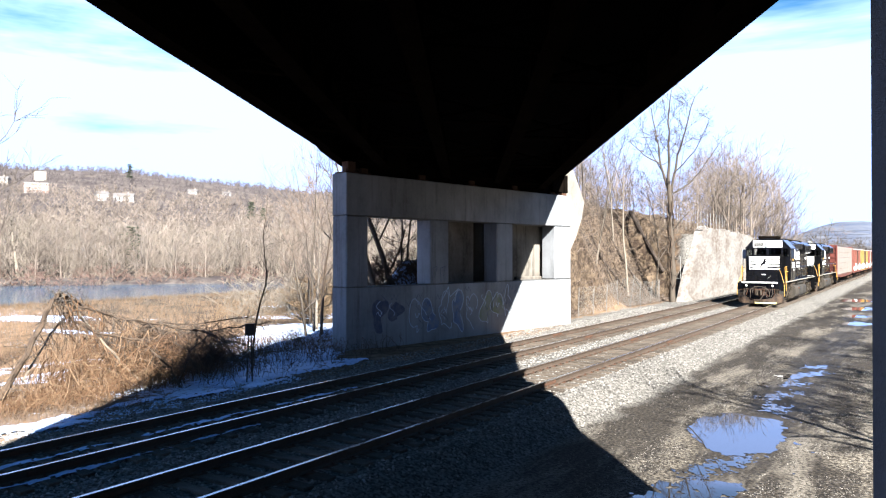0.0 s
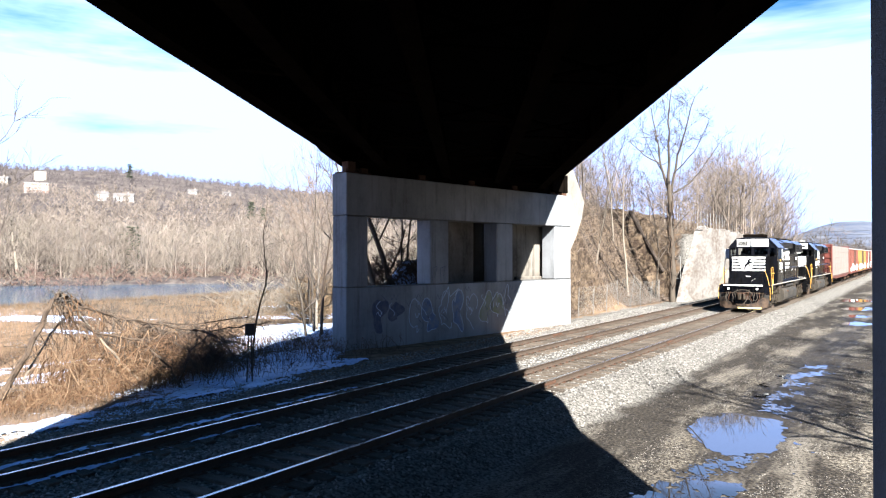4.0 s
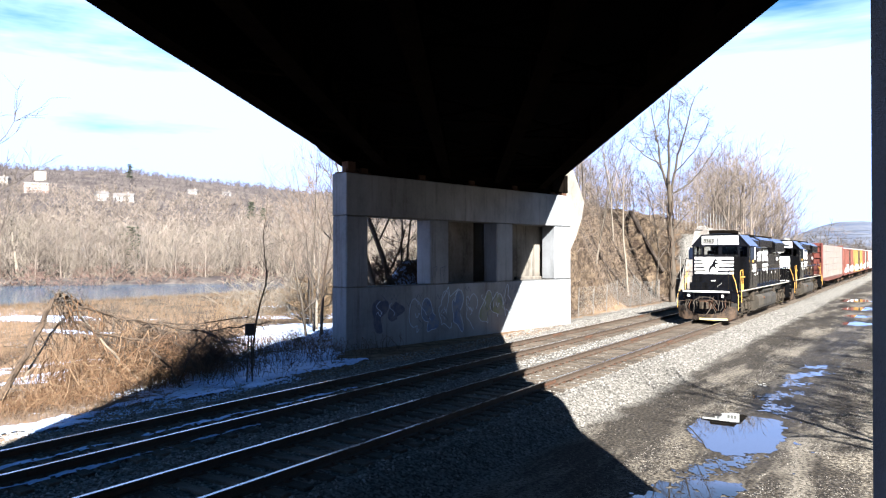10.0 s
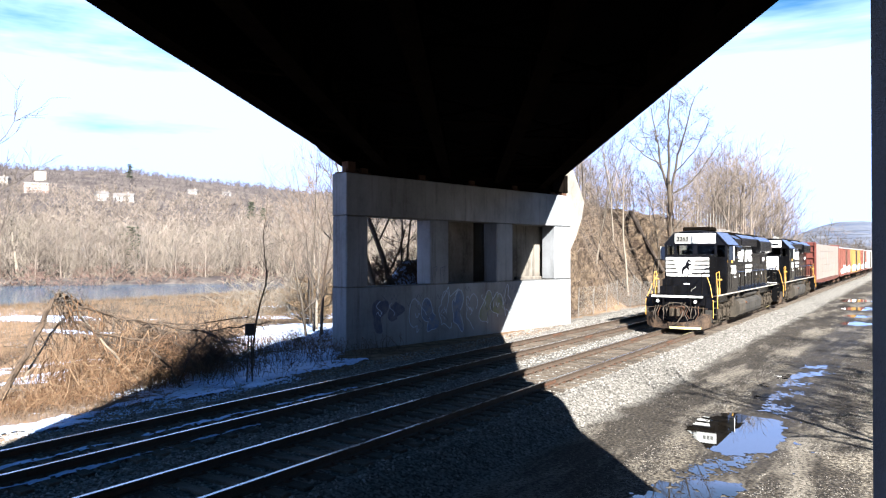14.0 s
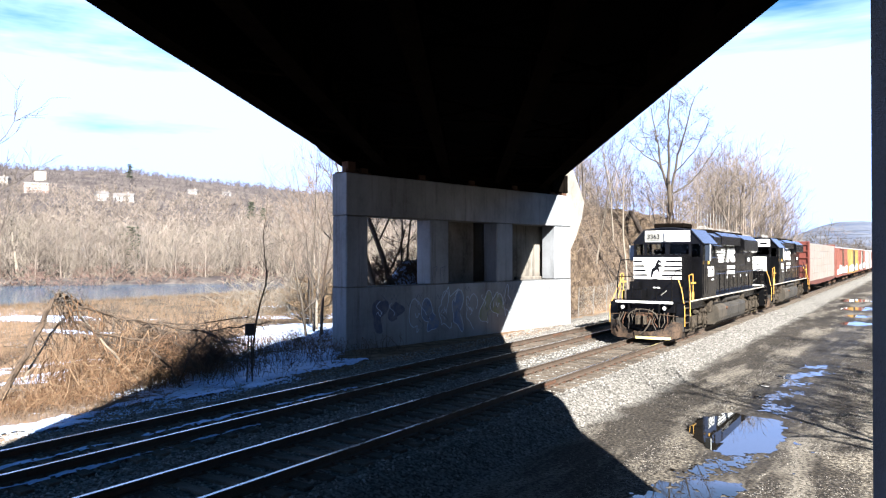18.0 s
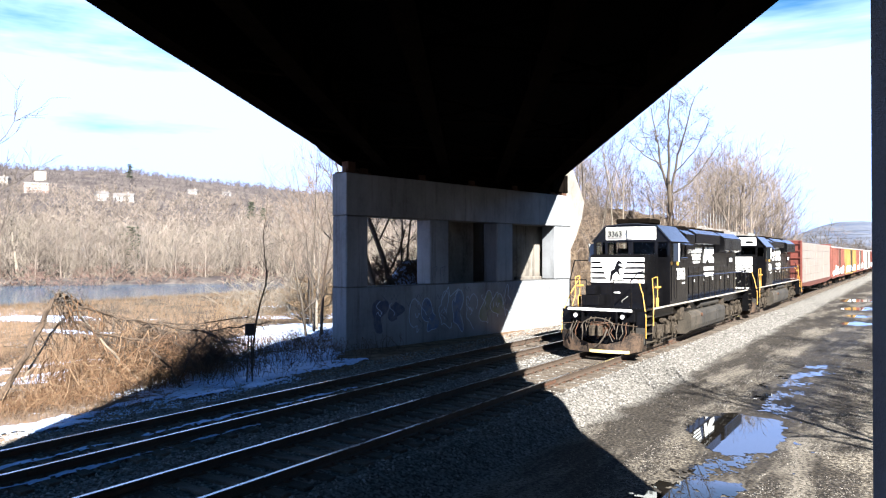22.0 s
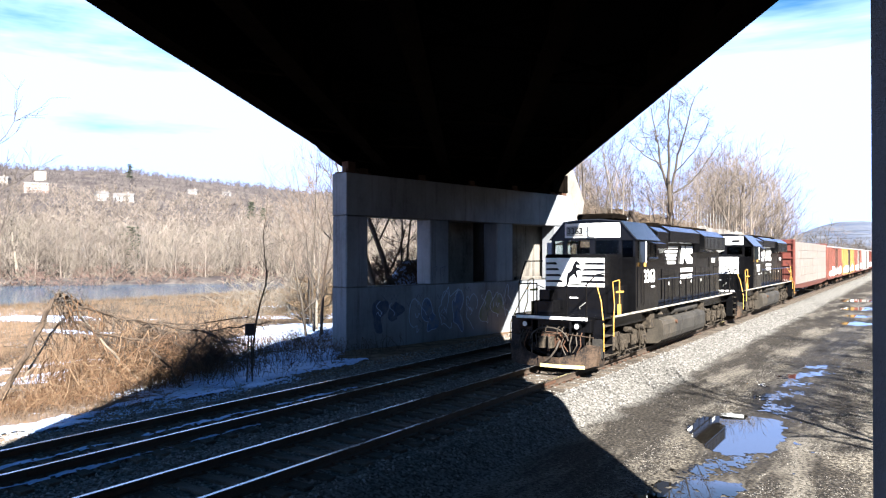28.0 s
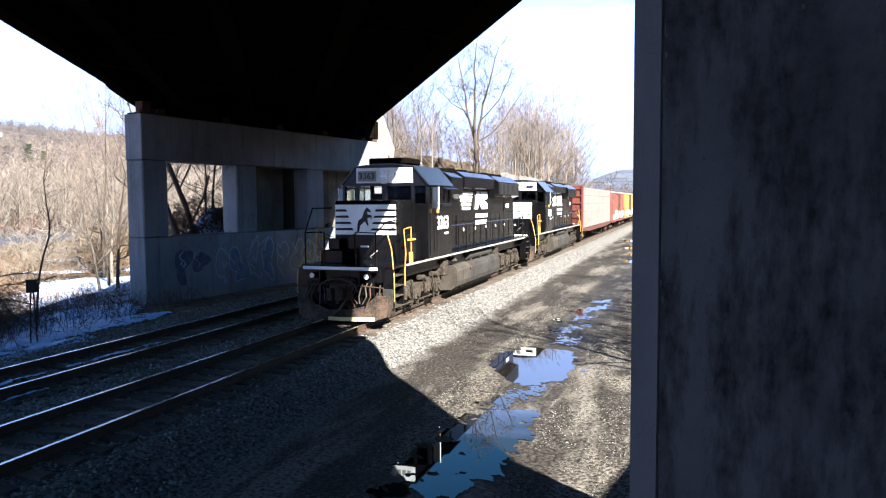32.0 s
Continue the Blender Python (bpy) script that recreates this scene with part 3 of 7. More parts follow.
BRIDGE_M = frame_matrix(Vector((0, 0, 0)), B_DIR, -B_OUT)      # x along the bridge, y to its left
bridge = thing("highway_bridge", "dark steel girder bridge with a concrete deck over the tracks", "bridge", BRIDGE_M, kind="structure")
A0, A1 = -14.0, 47.0


def skew(a, y):
    """The end of the deck follows the skew of the piers."""
    return a - 1.147 * y


def slab(y0, y1, z0, z1):
    v = [(skew(a, y), y, z) for z in (z0, z1) for a, y in ((A0, y0), (A1, y0), (A1, y1), (A0, y1))]
    return Shape().add(v, [(3, 2, 1, 0), (4, 5, 6, 7), (0, 1, 5, 4), (1, 2, 6, 5), (2, 3, 7, 6), (3, 0, 4, 7)])


OUTER = ((-20.0, 7.08), (9.5, 7.08), (12.0, 7.115), (15.0, 7.19), (18.0, 7.248), (24.5, 7.372), (25.9, 7.385), (26.3, 7.31), (30.0, 7.29), (40.0, 7.29))


def rising(y0, y1, lift, top):
    """A girder plate whose lower edge follows the outer girder's depth."""
    v = []
    for x, z in OUTER:
        v += [(x, y0, z + lift), (x, y1, z + lift), (x, y1, z + 0.04 if top is None else top), (x, y0, z + 0.04 if top is None else top)]
    f = [(3, 2, 1, 0), tuple(len(v) - 4 + i for i in range(4))]
    for i in range(len(OUTER) - 1):
        b = 4 * i
        f += [(b + k, b + (k + 1) % 4, b + 4 + (k + 1) % 4, b + 4 + k) for k in range(4)]
    return Shape().add(v, f)


# underside shade is painted in: almost black, well below bare concrete
DECK = mat("shade_black_deck_concrete", (0.004, 0.0035, 0.0035), (0.002, 0.002, 0.002), 0.95, 0.6, 0.3, 12, spec=0.0)
part("deck_slab", slab(-5.45, 5.40, 7.95, 8.25), DECK, bridge, "concrete deck slab, blackened in colour for the shade beneath")
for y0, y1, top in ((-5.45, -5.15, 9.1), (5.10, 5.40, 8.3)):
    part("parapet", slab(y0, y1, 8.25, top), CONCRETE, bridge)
# out of view; outline chosen to cast the shadow edge on the road
part("deck_flare", Shape().prism([(11.9, -5.44), (8.4, -6.35), (3.2, -7.15), (-12.0, -9.4), (-12.0, -5.44)], 7.95, 8.25, "z"), DECK, bridge, "unseen widened deck at the near end, casting the road shadow")
GIRDERS = (-3.95, -1.5, 0.95, 3.4, 5.2)
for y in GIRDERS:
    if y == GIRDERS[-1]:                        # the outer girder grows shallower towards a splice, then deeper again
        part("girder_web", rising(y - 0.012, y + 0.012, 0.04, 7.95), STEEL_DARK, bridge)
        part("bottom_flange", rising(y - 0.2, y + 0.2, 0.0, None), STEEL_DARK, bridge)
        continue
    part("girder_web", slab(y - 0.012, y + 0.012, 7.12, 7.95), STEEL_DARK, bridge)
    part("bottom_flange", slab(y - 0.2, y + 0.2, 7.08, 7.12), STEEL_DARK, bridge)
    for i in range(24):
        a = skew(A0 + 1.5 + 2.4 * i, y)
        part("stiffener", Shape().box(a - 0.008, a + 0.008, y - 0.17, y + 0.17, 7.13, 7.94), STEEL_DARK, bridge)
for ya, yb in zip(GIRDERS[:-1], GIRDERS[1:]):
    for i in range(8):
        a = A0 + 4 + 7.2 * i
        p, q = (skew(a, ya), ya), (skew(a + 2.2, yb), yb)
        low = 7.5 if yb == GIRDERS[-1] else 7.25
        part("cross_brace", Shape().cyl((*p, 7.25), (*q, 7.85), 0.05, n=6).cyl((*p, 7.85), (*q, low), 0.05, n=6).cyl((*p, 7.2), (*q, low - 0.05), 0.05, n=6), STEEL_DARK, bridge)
part("drain_pipe", Shape().cyl((skew(38, -4.6), -4.6, 7.3), (skew(38, -4.6), -4.6, 6.6), 0.08, n=10), RUST, bridge)

# ---- piers ----
PIER_LEN, PIER_DEEP = 16.15, 0.9
OPENINGS = ((0.0, 1.16), (4.82, 6.05), (9.57, 10.85), (14.6, PIER_LEN))
GRAFFITI = mat("pale_blue_spray_paint", (0.442, 0.51, 0.612), (0.255, 0.323, 0.425), 0.7, 6)
GRAFFITI_BLUE = mat("faded_blue_spray_paint", (0.07, 0.12, 0.23), (0.17, 0.18, 0.20), 0.8, 2.5, contrast=(0.42, 0.58))
GRAFFITI_OLIVE = mat("faded_olive_spray_paint", (0.13, 0.16, 0.09), (0.18, 0.19, 0.19), 0.8, 2.5, contrast=(0.42, 0.58))
GRAFFITI_DARK = mat("dark_blue_spray_paint", (0.035, 0.05, 0.10), (0.10, 0.11, 0.13), 0.7, 2.5, contrast=(0.42, 0.58))


def pier(name, label, m, paint, cut=0.05, face=CONCRETE):
    th = thing(name, label, "pier", m, kind="structure")
    part("base_wall", Shape().box(0, PIER_LEN, 0, PIER_DEEP, -1.0, 2.19, 0.03), face, th)
    for a, b in OPENINGS:
        part("pier_column", Shape().box(a, b, 0.004, PIER_DEEP - 0.004, 2.19, 5.10, cut), face, th)
    part("pier_cap", Shape().box(0, PIER_LEN, 0, PIER_DEEP, 5.10, 6.80, 0.03), face, th)
    for z in (2.19, 5.10):
        part("joint", Shape().box(-0.002, PIER_LEN + 0.002, -0.002, PIER_DEEP + 0.002, z - 0.008, z + 0.008, 0.003), JOINT, th, "dark horizontal construction joint")
    for i in range(5):
        a = 1.2 + 3.4 * i
        part("bearing", Shape().box(a - 0.3, a + 0.3, 0.2, 0.7, 6.8, 6.88, 0.01).box(a - 0.2, a + 0.2, 0.27, 0.63, 6.88, 7.08, 0.02), RUST, th, "rusted steel bearing")
    if paint:
        rg = random.Random(11)

        def stroke(pts, wide):
            s = Shape()
            for p, q in zip(pts[:-1], pts[1:]):
                p, q = Vector((p[0], -0.006, p[1])), Vector((q[0], -0.006, q[1]))
                d = (q - p).normalized()
                side, back = Vector((-d.z, 0, d.x)) * wide, Vector((0, 0.003, 0))
                p, q = p - d * wide * 0.6, q + d * wide * 0.6
                s.add([p - side, q - side, q + side, p + side, p - side + back, q - side + back, q + side + back, p + side + back],
                      [(0, 1, 2, 3), (7, 6, 5, 4), (0, 4, 5, 1), (1, 5, 6, 2), (2, 6, 7, 3), (3, 7, 4, 0)])
            return s

        # bubble letters: two-lobed outlines with a stem, some filled, and thin tags above them
        for k, (a, z, w, h, fill) in enumerate(((1.75, 1.05, 0.34, 0.70, 1), (2.7, 1.10, 0.30, 0.42, 1), (4.0, 0.85, 0.36, 0.80, 0), (4.75, 0.80, 0.40, 0.66, 2), (5.75, 0.95, 0.34, 0.74, 0), (6.65, 0.95, 0.36, 0.80, 2), (7.6, 0.95, 0.36, 0.70, 0), (8.75, 0.95, 0.36, 0.78, 3), (9.6, 1.05, 0.34, 0.70, 3), (10.35, 1.15, 0.30, 0.62, 0))):
            turns = rg.choice((2, 3))
            loop = []
            for i in range(33):
                u = 2 * math.pi * i / 32
                r = 1 + 0.30 * math.sin(turns * u + k) + 0.16 * math.sin(5 * u + 1.3 * k)
                loop.append((a + w * r * math.cos(u) + 0.10 * math.sin(3 * u + k), z + h * r * math.sin(u)))
            if fill:
                part("graffiti_fill", Shape().prism(loop[:-1], -0.003, 0.0, "y"), (GRAFFITI_DARK, GRAFFITI_BLUE, GRAFFITI_OLIVE)[fill - 1], th, "faded patch of spray paint")
            part("graffiti", stroke(loop[:26 + k % 6], 0.014), GRAFFITI if k > 1 else GRAFFITI_DARK, th, "outline of spray paint")
            part("graffiti", stroke([(a - 0.4 * w + 0.8 * w * u, z + 0.15 * h * math.sin(7 * u + k)) for u in (0, 0.25, 0.5, 0.75, 1)], 0.014), (GRAFFITI, GRAFFITI_DARK)[k % 2], th, "thin scrawl of spray paint")
            for j in range(2):
                x0, z0, ph = a + rg.uniform(-0.9, 0.9) * w, z + rg.uniform(-0.8, 0.5) * h, rg.uniform(0, 6)
                part("graffiti", stroke([(x0 + 0.16 * math.sin(ph + 0.8 * i), z0 + 0.08 * i) for i in range(8)], rg.choice((0.010, 0.014))), (GRAFFITI_DARK, GRAFFITI, GRAFFITI_DARK)[(j + k) % 3], th, "thin scrawl of spray paint")
        for k in range(9):
            x0, z0 = rg.uniform(1.5, 11.3), rg.uniform(1.3, 2.0)
            part("graffiti", stroke([(x0 + 0.07 * i, z0 + 0.12 * math.sin(1.9 * i + k)) for i in range(7)], 0.009), GRAFFITI_DARK, th, "thin dark tag")
        part("graffiti", stroke([(5.6, 1.5), (6.0, 2.05), (6.1, 1.6), (6.7, 1.95), (6.3, 1.4)], 0.018), GRAFFITI, th, "pale spiky mark")
        for a in (4.95, 5.5):
            part("graffiti", stroke([(a, 2.3), (a - 0.05, 2.9), (a + 0.3, 3.0), (a + 0.15, 2.5)], 0.012), GRAFFITI_DARK, th, "thin dark tag on a column")
    return th


pier("bridge_pier", "grey concrete bridge pier with openings and faded graffiti", frame_matrix(P_L, P_DIR, P_BACK), True)
ends = thing("girder_ends", "rust-stained steel girder ends and bearings on the pier cap", "girder", frame_matrix(P_L, P_DIR, P_BACK), kind="structure")
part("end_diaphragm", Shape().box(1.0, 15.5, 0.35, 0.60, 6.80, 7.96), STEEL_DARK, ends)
# girder end in the same near-black, painting the deck's shade on it
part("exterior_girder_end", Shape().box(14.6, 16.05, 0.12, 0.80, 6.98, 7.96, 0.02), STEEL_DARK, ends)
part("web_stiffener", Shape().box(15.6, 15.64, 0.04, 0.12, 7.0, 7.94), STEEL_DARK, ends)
part("bearing_block", Shape().box(15.55, 15.95, 0.15, 0.60, 6.80, 6.98, 0.02), RUST, ends)
part("anchor_bolt", Shape().cyl((0.25, 0.3, 6.8), (0.25, 0.3, 7.02), 0.03, n=8), RUST, ends)
part("anchor_bolt", Shape().cyl((0.42, 0.45, 6.8), (0.42, 0.45, 7.08), 0.035, n=8), RUST, ends)
part("drip_stone", Shape().box(0.05, 0.8, 0.1, 0.8, 6.80, 6.86, 0.02), RUST, ends, "rusty bearing plate")
part("outer_bearing", Shape().box(0.3, 0.7, 0.25, 0.65, 6.86, 7.30, 0.02), RUST, ends, "tall rusted bearing under the outer girder")
# near pier: the viewer stands in its opening, beside a column
NC = Vector((0.8364 * 0.708 - 0.5481 * 1.2, 0.5481 * 0.708 + 0.8364 * 1.2, 0))
pier("near_bridge_pier", "pitted concrete bridge pier, stained and worn, its shade put in the colour", frame_matrix(NC - P_DIR * 9.635, P_DIR, -P_BACK), False, 0.065, CONCRETE_WORN_SHADED)

# chips and pits broken out of the column's edge beside the viewer
near_pier = [o for o in bpy.data.objects if o.name == "near_bridge_pier"][0]
# overlay strip whose paler tone paints the skylight on the chamfer
LIT_CHAMFER = cast_concrete("lit_chamfer_concrete", (0.09, 0.0945, 0.1013), (0.0585, 0.0612, 0.0657), (0.0225, 0.0225, 0.0234), 0.4, fine=5.0)
part("chamfer_strip", Shape().prism([(9.572, 0.066), (9.632, 0.006), (9.629, 0.003), (9.569, 0.063)], 2.26, 5.03, "z"), LIT_CHAMFER, near_pier, "chamfered edge, painted paler for the skylight it catches")
rg = random.Random(17)
for k in range(46):
    z = rg.uniform(2.5, 4.7)
    on_edge = k < 34
    y = 0.068 + (rg.uniform(-0.002, 0.004) if on_edge else rg.uniform(0.02, 0.5))
    w, h = (rg.uniform(0.0012, 0.004), rg.uniform(0.003, 0.011)) if on_edge else (rg.uniform(0.0015, 0.004), rg.uniform(0.002, 0.005))
    ring = [(y + w * math.cos(a) * rg.uniform(0.6, 1.2), z + h * math.sin(a) * rg.uniform(0.6, 1.2)) for a in [math.pi * i / 5 for i in range(10)]]
    part("spall", Shape().prism(ring, 9.569, 9.5705, "x"), JOINT, near_pier, "dark chipped pit")

# ---- abutments and the retaining wall ----
AB = frame_matrix(P_L + P_BACK * 1.75, P_DIR, P_BACK)
abut = thing("bridge_abutment", "pale stained concrete abutment with a stepped wing wall", "abutment", AB, kind="structure")
part("abutment_wall", Shape().box(6.6, 9.1, -0.62, 0.9, -1.0, 6.7, 0.03), CONCRETE_STAINED, abut)
part("abutment_wall", Shape().box(9.8, 17.0, -0.62, 0.9, -1.0, 6.7, 0.03), CONCRETE_STAINED, abut)
part("abutment_ledge", Shape().box(12.4, 16.4, -0.80, -0.62, -1.0, 2.35, 0.03), CONCRETE_STAINED, abut)
part("recess_back", Shape().box(9.05, 9.85, 0.5, 0.9, -1.0, 6.7), CONCRETE_STAINED, abut)
part("back_wall", Shape().box(8.6, 17.0, 0.45, 0.9, 6.7, 8.2, 0.02), CONCRETE, abut)
part("wing_wall", Shape().prism([(17.0, -1.0), (17.3, -1.0), (17.6, 2.0), (18.3, 2.9), (18.8, 3.75), (19.5, 4.7), (20.1, 5.75), (20.4, 6.8), (20.0, 7.4), (19.4, 8.3), (18.8, 9.1), (17.0, 9.3)], 0.02, 0.6, "y"), CONCRETE_LIGHT, abut, "sunlit pale wing wall")
part("bearing_seat", Shape().box(17.0, 17.7, -0.35, 0.0, 5.55, 6.35, 0.05), RUST, abut, "rust-streaked steel bearing seat")
part("seat_bracket", Shape().prism([(17.0, 6.4), (18.3, 6.4), (17.9, 6.15), (17.0, 6.1)], -0.3, 0.02, "y"), STEEL_DARK, abut)
# abutment out of view behind the viewer, added to shut out sky light
NAB = frame_matrix(NC - P_BACK * 7.5 - P_DIR * 12, P_DIR, -P_BACK)
nab = thing("near_bridge_abutment", "unseen concrete abutment closing the near bridge end", "abutment", NAB, kind="structure")
part("abutment_wall", Shape().box(-3, 24, 0, 0.9, 1.0, 8.2, 0.03), CONCRETE, nab)

WALL_MAT = mat("weathered_wall_concrete", (0.1498, 0.1413, 0.1328), (0.0749, 0.0585, 0.0464), 0.92, 0.9, 1.0, 6, fine=4.5, stretch=(1, 0.3, 0.8), contrast=(0.36, 0.56))
wall = thing("retaining_wall", "sunlit old concrete retaining wall, stained and spalled", "retaining wall", pose(-16.0, 62.4, 0), kind="structure")
part("wall_face", Shape().prism([(-2.2, -0.8), (0.6, 2.4), (1.6, 3.4), (4.6, 5.9), (11.0, 5.95), (20.0, 5.8), (27.0, 5.6), (35.0, 5.0), (44.0, 3.2), (44.0, -0.8)], -0.75, 0.0, "x"), WALL_MAT, wall)
rg = random.Random(8)
for k in range(26):
    y0 = 4.4 + 0.88 * k + rg.uniform(-0.2, 0.2)
    z0 = 5.92 - 0.014 * max(0, y0 - 11) - (0.02 * (y0 - 20) if y0 > 20 else 0)
    w, h = rg.uniform(0.35, 0.95), rg.uniform(0.04, 0.26)
    part("broken_edge", Shape().prism([(y0, z0 - 0.15), (y0 + w, z0 - 0.15), (y0 + w * 0.9, z0 + h * 0.6), (y0 + w * 0.45, z0 + h), (y0 + 0.05, z0 + h * 0.7)], -0.72 + rg.uniform(0, 0.2), -0.03, "x"), WALL_MAT, wall)

# ---- the train ----
GRIME = mat("dusty_running_gear", (0.06375, 0.051, 0.0375), (0.0045, 0.00375, 0.003375), 0.85, 9.0, 0.4, 30, contrast=(0.36, 0.66), spec=0.15)
TANK_DUST = mat("tan_road_dust", (0.051, 0.042, 0.032), (0.017, 0.015, 0.012), 0.75, 2.0, 0.1, 12)
TANK = mat("dusty_black_tank", (0.03825, 0.03485, 0.0306), (0.0136, 0.01275, 0.0119), 0.75, 1.6, 0.1, 10, spec=0.2)
PILOT = mat("worn_brown_pilot_steel", (0.0595, 0.0385, 0.0252), (0.007, 0.0056, 0.0049), 0.75, 2.6, 0.4, 22, contrast=(0.42, 0.60), spec=0.2)
YELLOW = mat("yellow_safety_paint", (0.50, 0.285, 0.055), (0.30, 0.16, 0.035), 0.5, 4)
PALE_YELLOW = mat("dusty_pale_yellow_paint", (0.576, 0.496, 0.192), (0.4, 0.336, 0.144), 0.6, 3)
GLASS = mat("dark_cab_glass", (0.015, 0.018, 0.02), (0.01, 0.012, 0.014), 0.06, 1, spec=0.7)
GLASS_CLEAR = mat("tinted_cab_glass", (0.62, 0.66, 0.66), (0.58, 0.62, 0.62), 0.02, 1)
GLASS_CLEAR.node_tree.nodes["Principled BSDF"].inputs["Transmission Weight"].default_value = 1.0
GLASS_CLEAR.node_tree.nodes["Principled BSDF"].inputs["IOR"].default_value = 1.1
LENS = mat("clear_lamp_lens", (0.62, 0.62, 0.60), (0.45, 0.45, 0.44), 0.1, 8, spec=0.8)
GREY_BOARD = mat("grey_number_board", (0.248, 0.248, 0.231), (0.182, 0.182, 0.171), 0.5, 5)
WHEEL = mat("worn_wheel_steel", (0.062, 0.053, 0.046), (0.028, 0.023, 0.02), 0.55, 4, metal=0.4)
HOSE = mat("pale_rubber_hose", (0.06, 0.048, 0.038), (0.02, 0.016, 0.013), 0.7, 6)
GRILLE = mat("grey_grille", (0.022, 0.022, 0.023), (0.012, 0.012, 0.013), 0.6, 6, spec=0.2)
SPINNING, MOVING = [], []


def wheelset(parent, y, r=0.51):
    w = part("axle", Shape().cyl((-0.86, 0, 0), (0.86, 0, 0), 0.10, n=12), GRIME, parent, at=pose(0, y, r))
    for x, d in ((-0.66, -1), (0.66, 1)):
        part("wheel", Shape().cyl((x, 0, 0), (x + d * 0.13, 0, 0), r, r * 0.98, n=28).cyl((x + d * 0.13, 0, 0), (x + d * 0.17, 0, 0), 0.17, n=12).cyl((x - d * 0.02, 0, 0), (x, 0, 0), r + 0.025, n=28), WHEEL, w)
    SPINNING.append((w, y, r))


def six_wheel_truck(th, yc):
    tr = part("truck_bolster", Shape().box(-1.0, 1.0, yc - 0.35, yc + 0.35, 0.45, 0.95, 0.05), GRIME, th)
    for s in (-1, 1):
        x0, x1 = s * 1.02, s * 1.16
        prof = [(-2.75, 0.62), (-2.5, 0.42), (-1.7, 0.40), (-1.45, 0.55), (-0.55, 0.50), (-0.35, 0.38), (0.4, 0.38), (0.6, 0.50), (1.45, 0.55), (1.7, 0.40), (2.5, 0.42), (2.75, 0.62), (2.7, 0.85), (1.9, 0.98), (1.2, 0.86), (-1.2, 0.86), (-1.9, 0.98), (-2.7, 0.85)]
        part("side_frame", Shape().prism([(yc + a, b) for a, b in prof], x0, x1, "x"), GRIME, tr)
        for k in (-2.07, 0.0, 2.07):
            part("journal_box", Shape().box(x1, x1 + s * 0.12, yc + k - 0.18, yc + k + 0.18, 0.34, 0.70, 0.04).cyl((x1 + s * 0.12, yc + k, 0.52), (x1 + s * 0.17, yc + k, 0.52), 0.12, n=12), GRIME, tr)
        for k in (-1.1, 1.0):
            part("spring_nest", Shape().cyl((s * 1.22, yc + k - 0.13, 0.46), (s * 1.22, yc + k - 0.13, 0.80), 0.06, n=10).cyl((s * 1.22, yc + k + 0.13, 0.46), (s * 1.22, yc + k + 0.13, 0.80), 0.06, n=10), GRIME, tr)
        for k in (-1.65, 0.55, 1.75):
            part("brake_cylinder", Shape().cyl((s * 1.2, yc + k - 0.25, 1.02), (s * 1.2, yc + k + 0.2, 0.98), 0.085, n=12).cyl((s * 1.2, yc + k + 0.2, 0.98), (s * 1.2, yc + k + 0.45, 0.85), 0.03, n=6), GRIME, tr)
        for k in (-2.07, 0.0, 2.07):
            for e in (-0.27, 0.27):
                part("pedestal", Shape().prism([(yc + k + e - 0.05, 0.18), (yc + k + e + 0.05, 0.18), (yc + k + e + 0.09, 0.60), (yc + k + e - 0.09, 0.60)], x0, x1 + s * 0.03, "x"), GRIME, tr)
        for k in (-2.6, -0.5, 1.5):
            part("brake_hanger", Shape().tube([(s * 1.24, yc + k, 1.0), (s * 1.26, yc + k + 0.12, 0.6), (s * 1.2, yc + k + 0.2, 0.25)], 0.028), GRIME, tr)
        part("sand_pipe", Shape().tube([(s * 1.1, yc - 2.6, 1.2), (s * 1.15, yc - 2.85, 0.6), (s * 0.9, yc - 2.8, 0.12)], 0.025), GRIME, tr)
        part("brake_rod", Shape().tube([(s * 1.18, yc - 2.3, 0.30), (s * 1.18, yc + 2.3, 0.30)], 0.022), GRIME, tr)
    for k in (-2.07, 0.0, 2.07):
        wheelset(th, yc + k)


def panel(name, parent, x, y0, y1, z0, z1, material, thick=0.012, label=""):
    """A flat plate on a side: x is the face it lies on."""
    s = 1 if x > 0 else -1
    return part(name, Shape().box(x, x + s * thick, y0, y1, z0, z1, min(0.006, thick * 0.4)), material, parent, label)


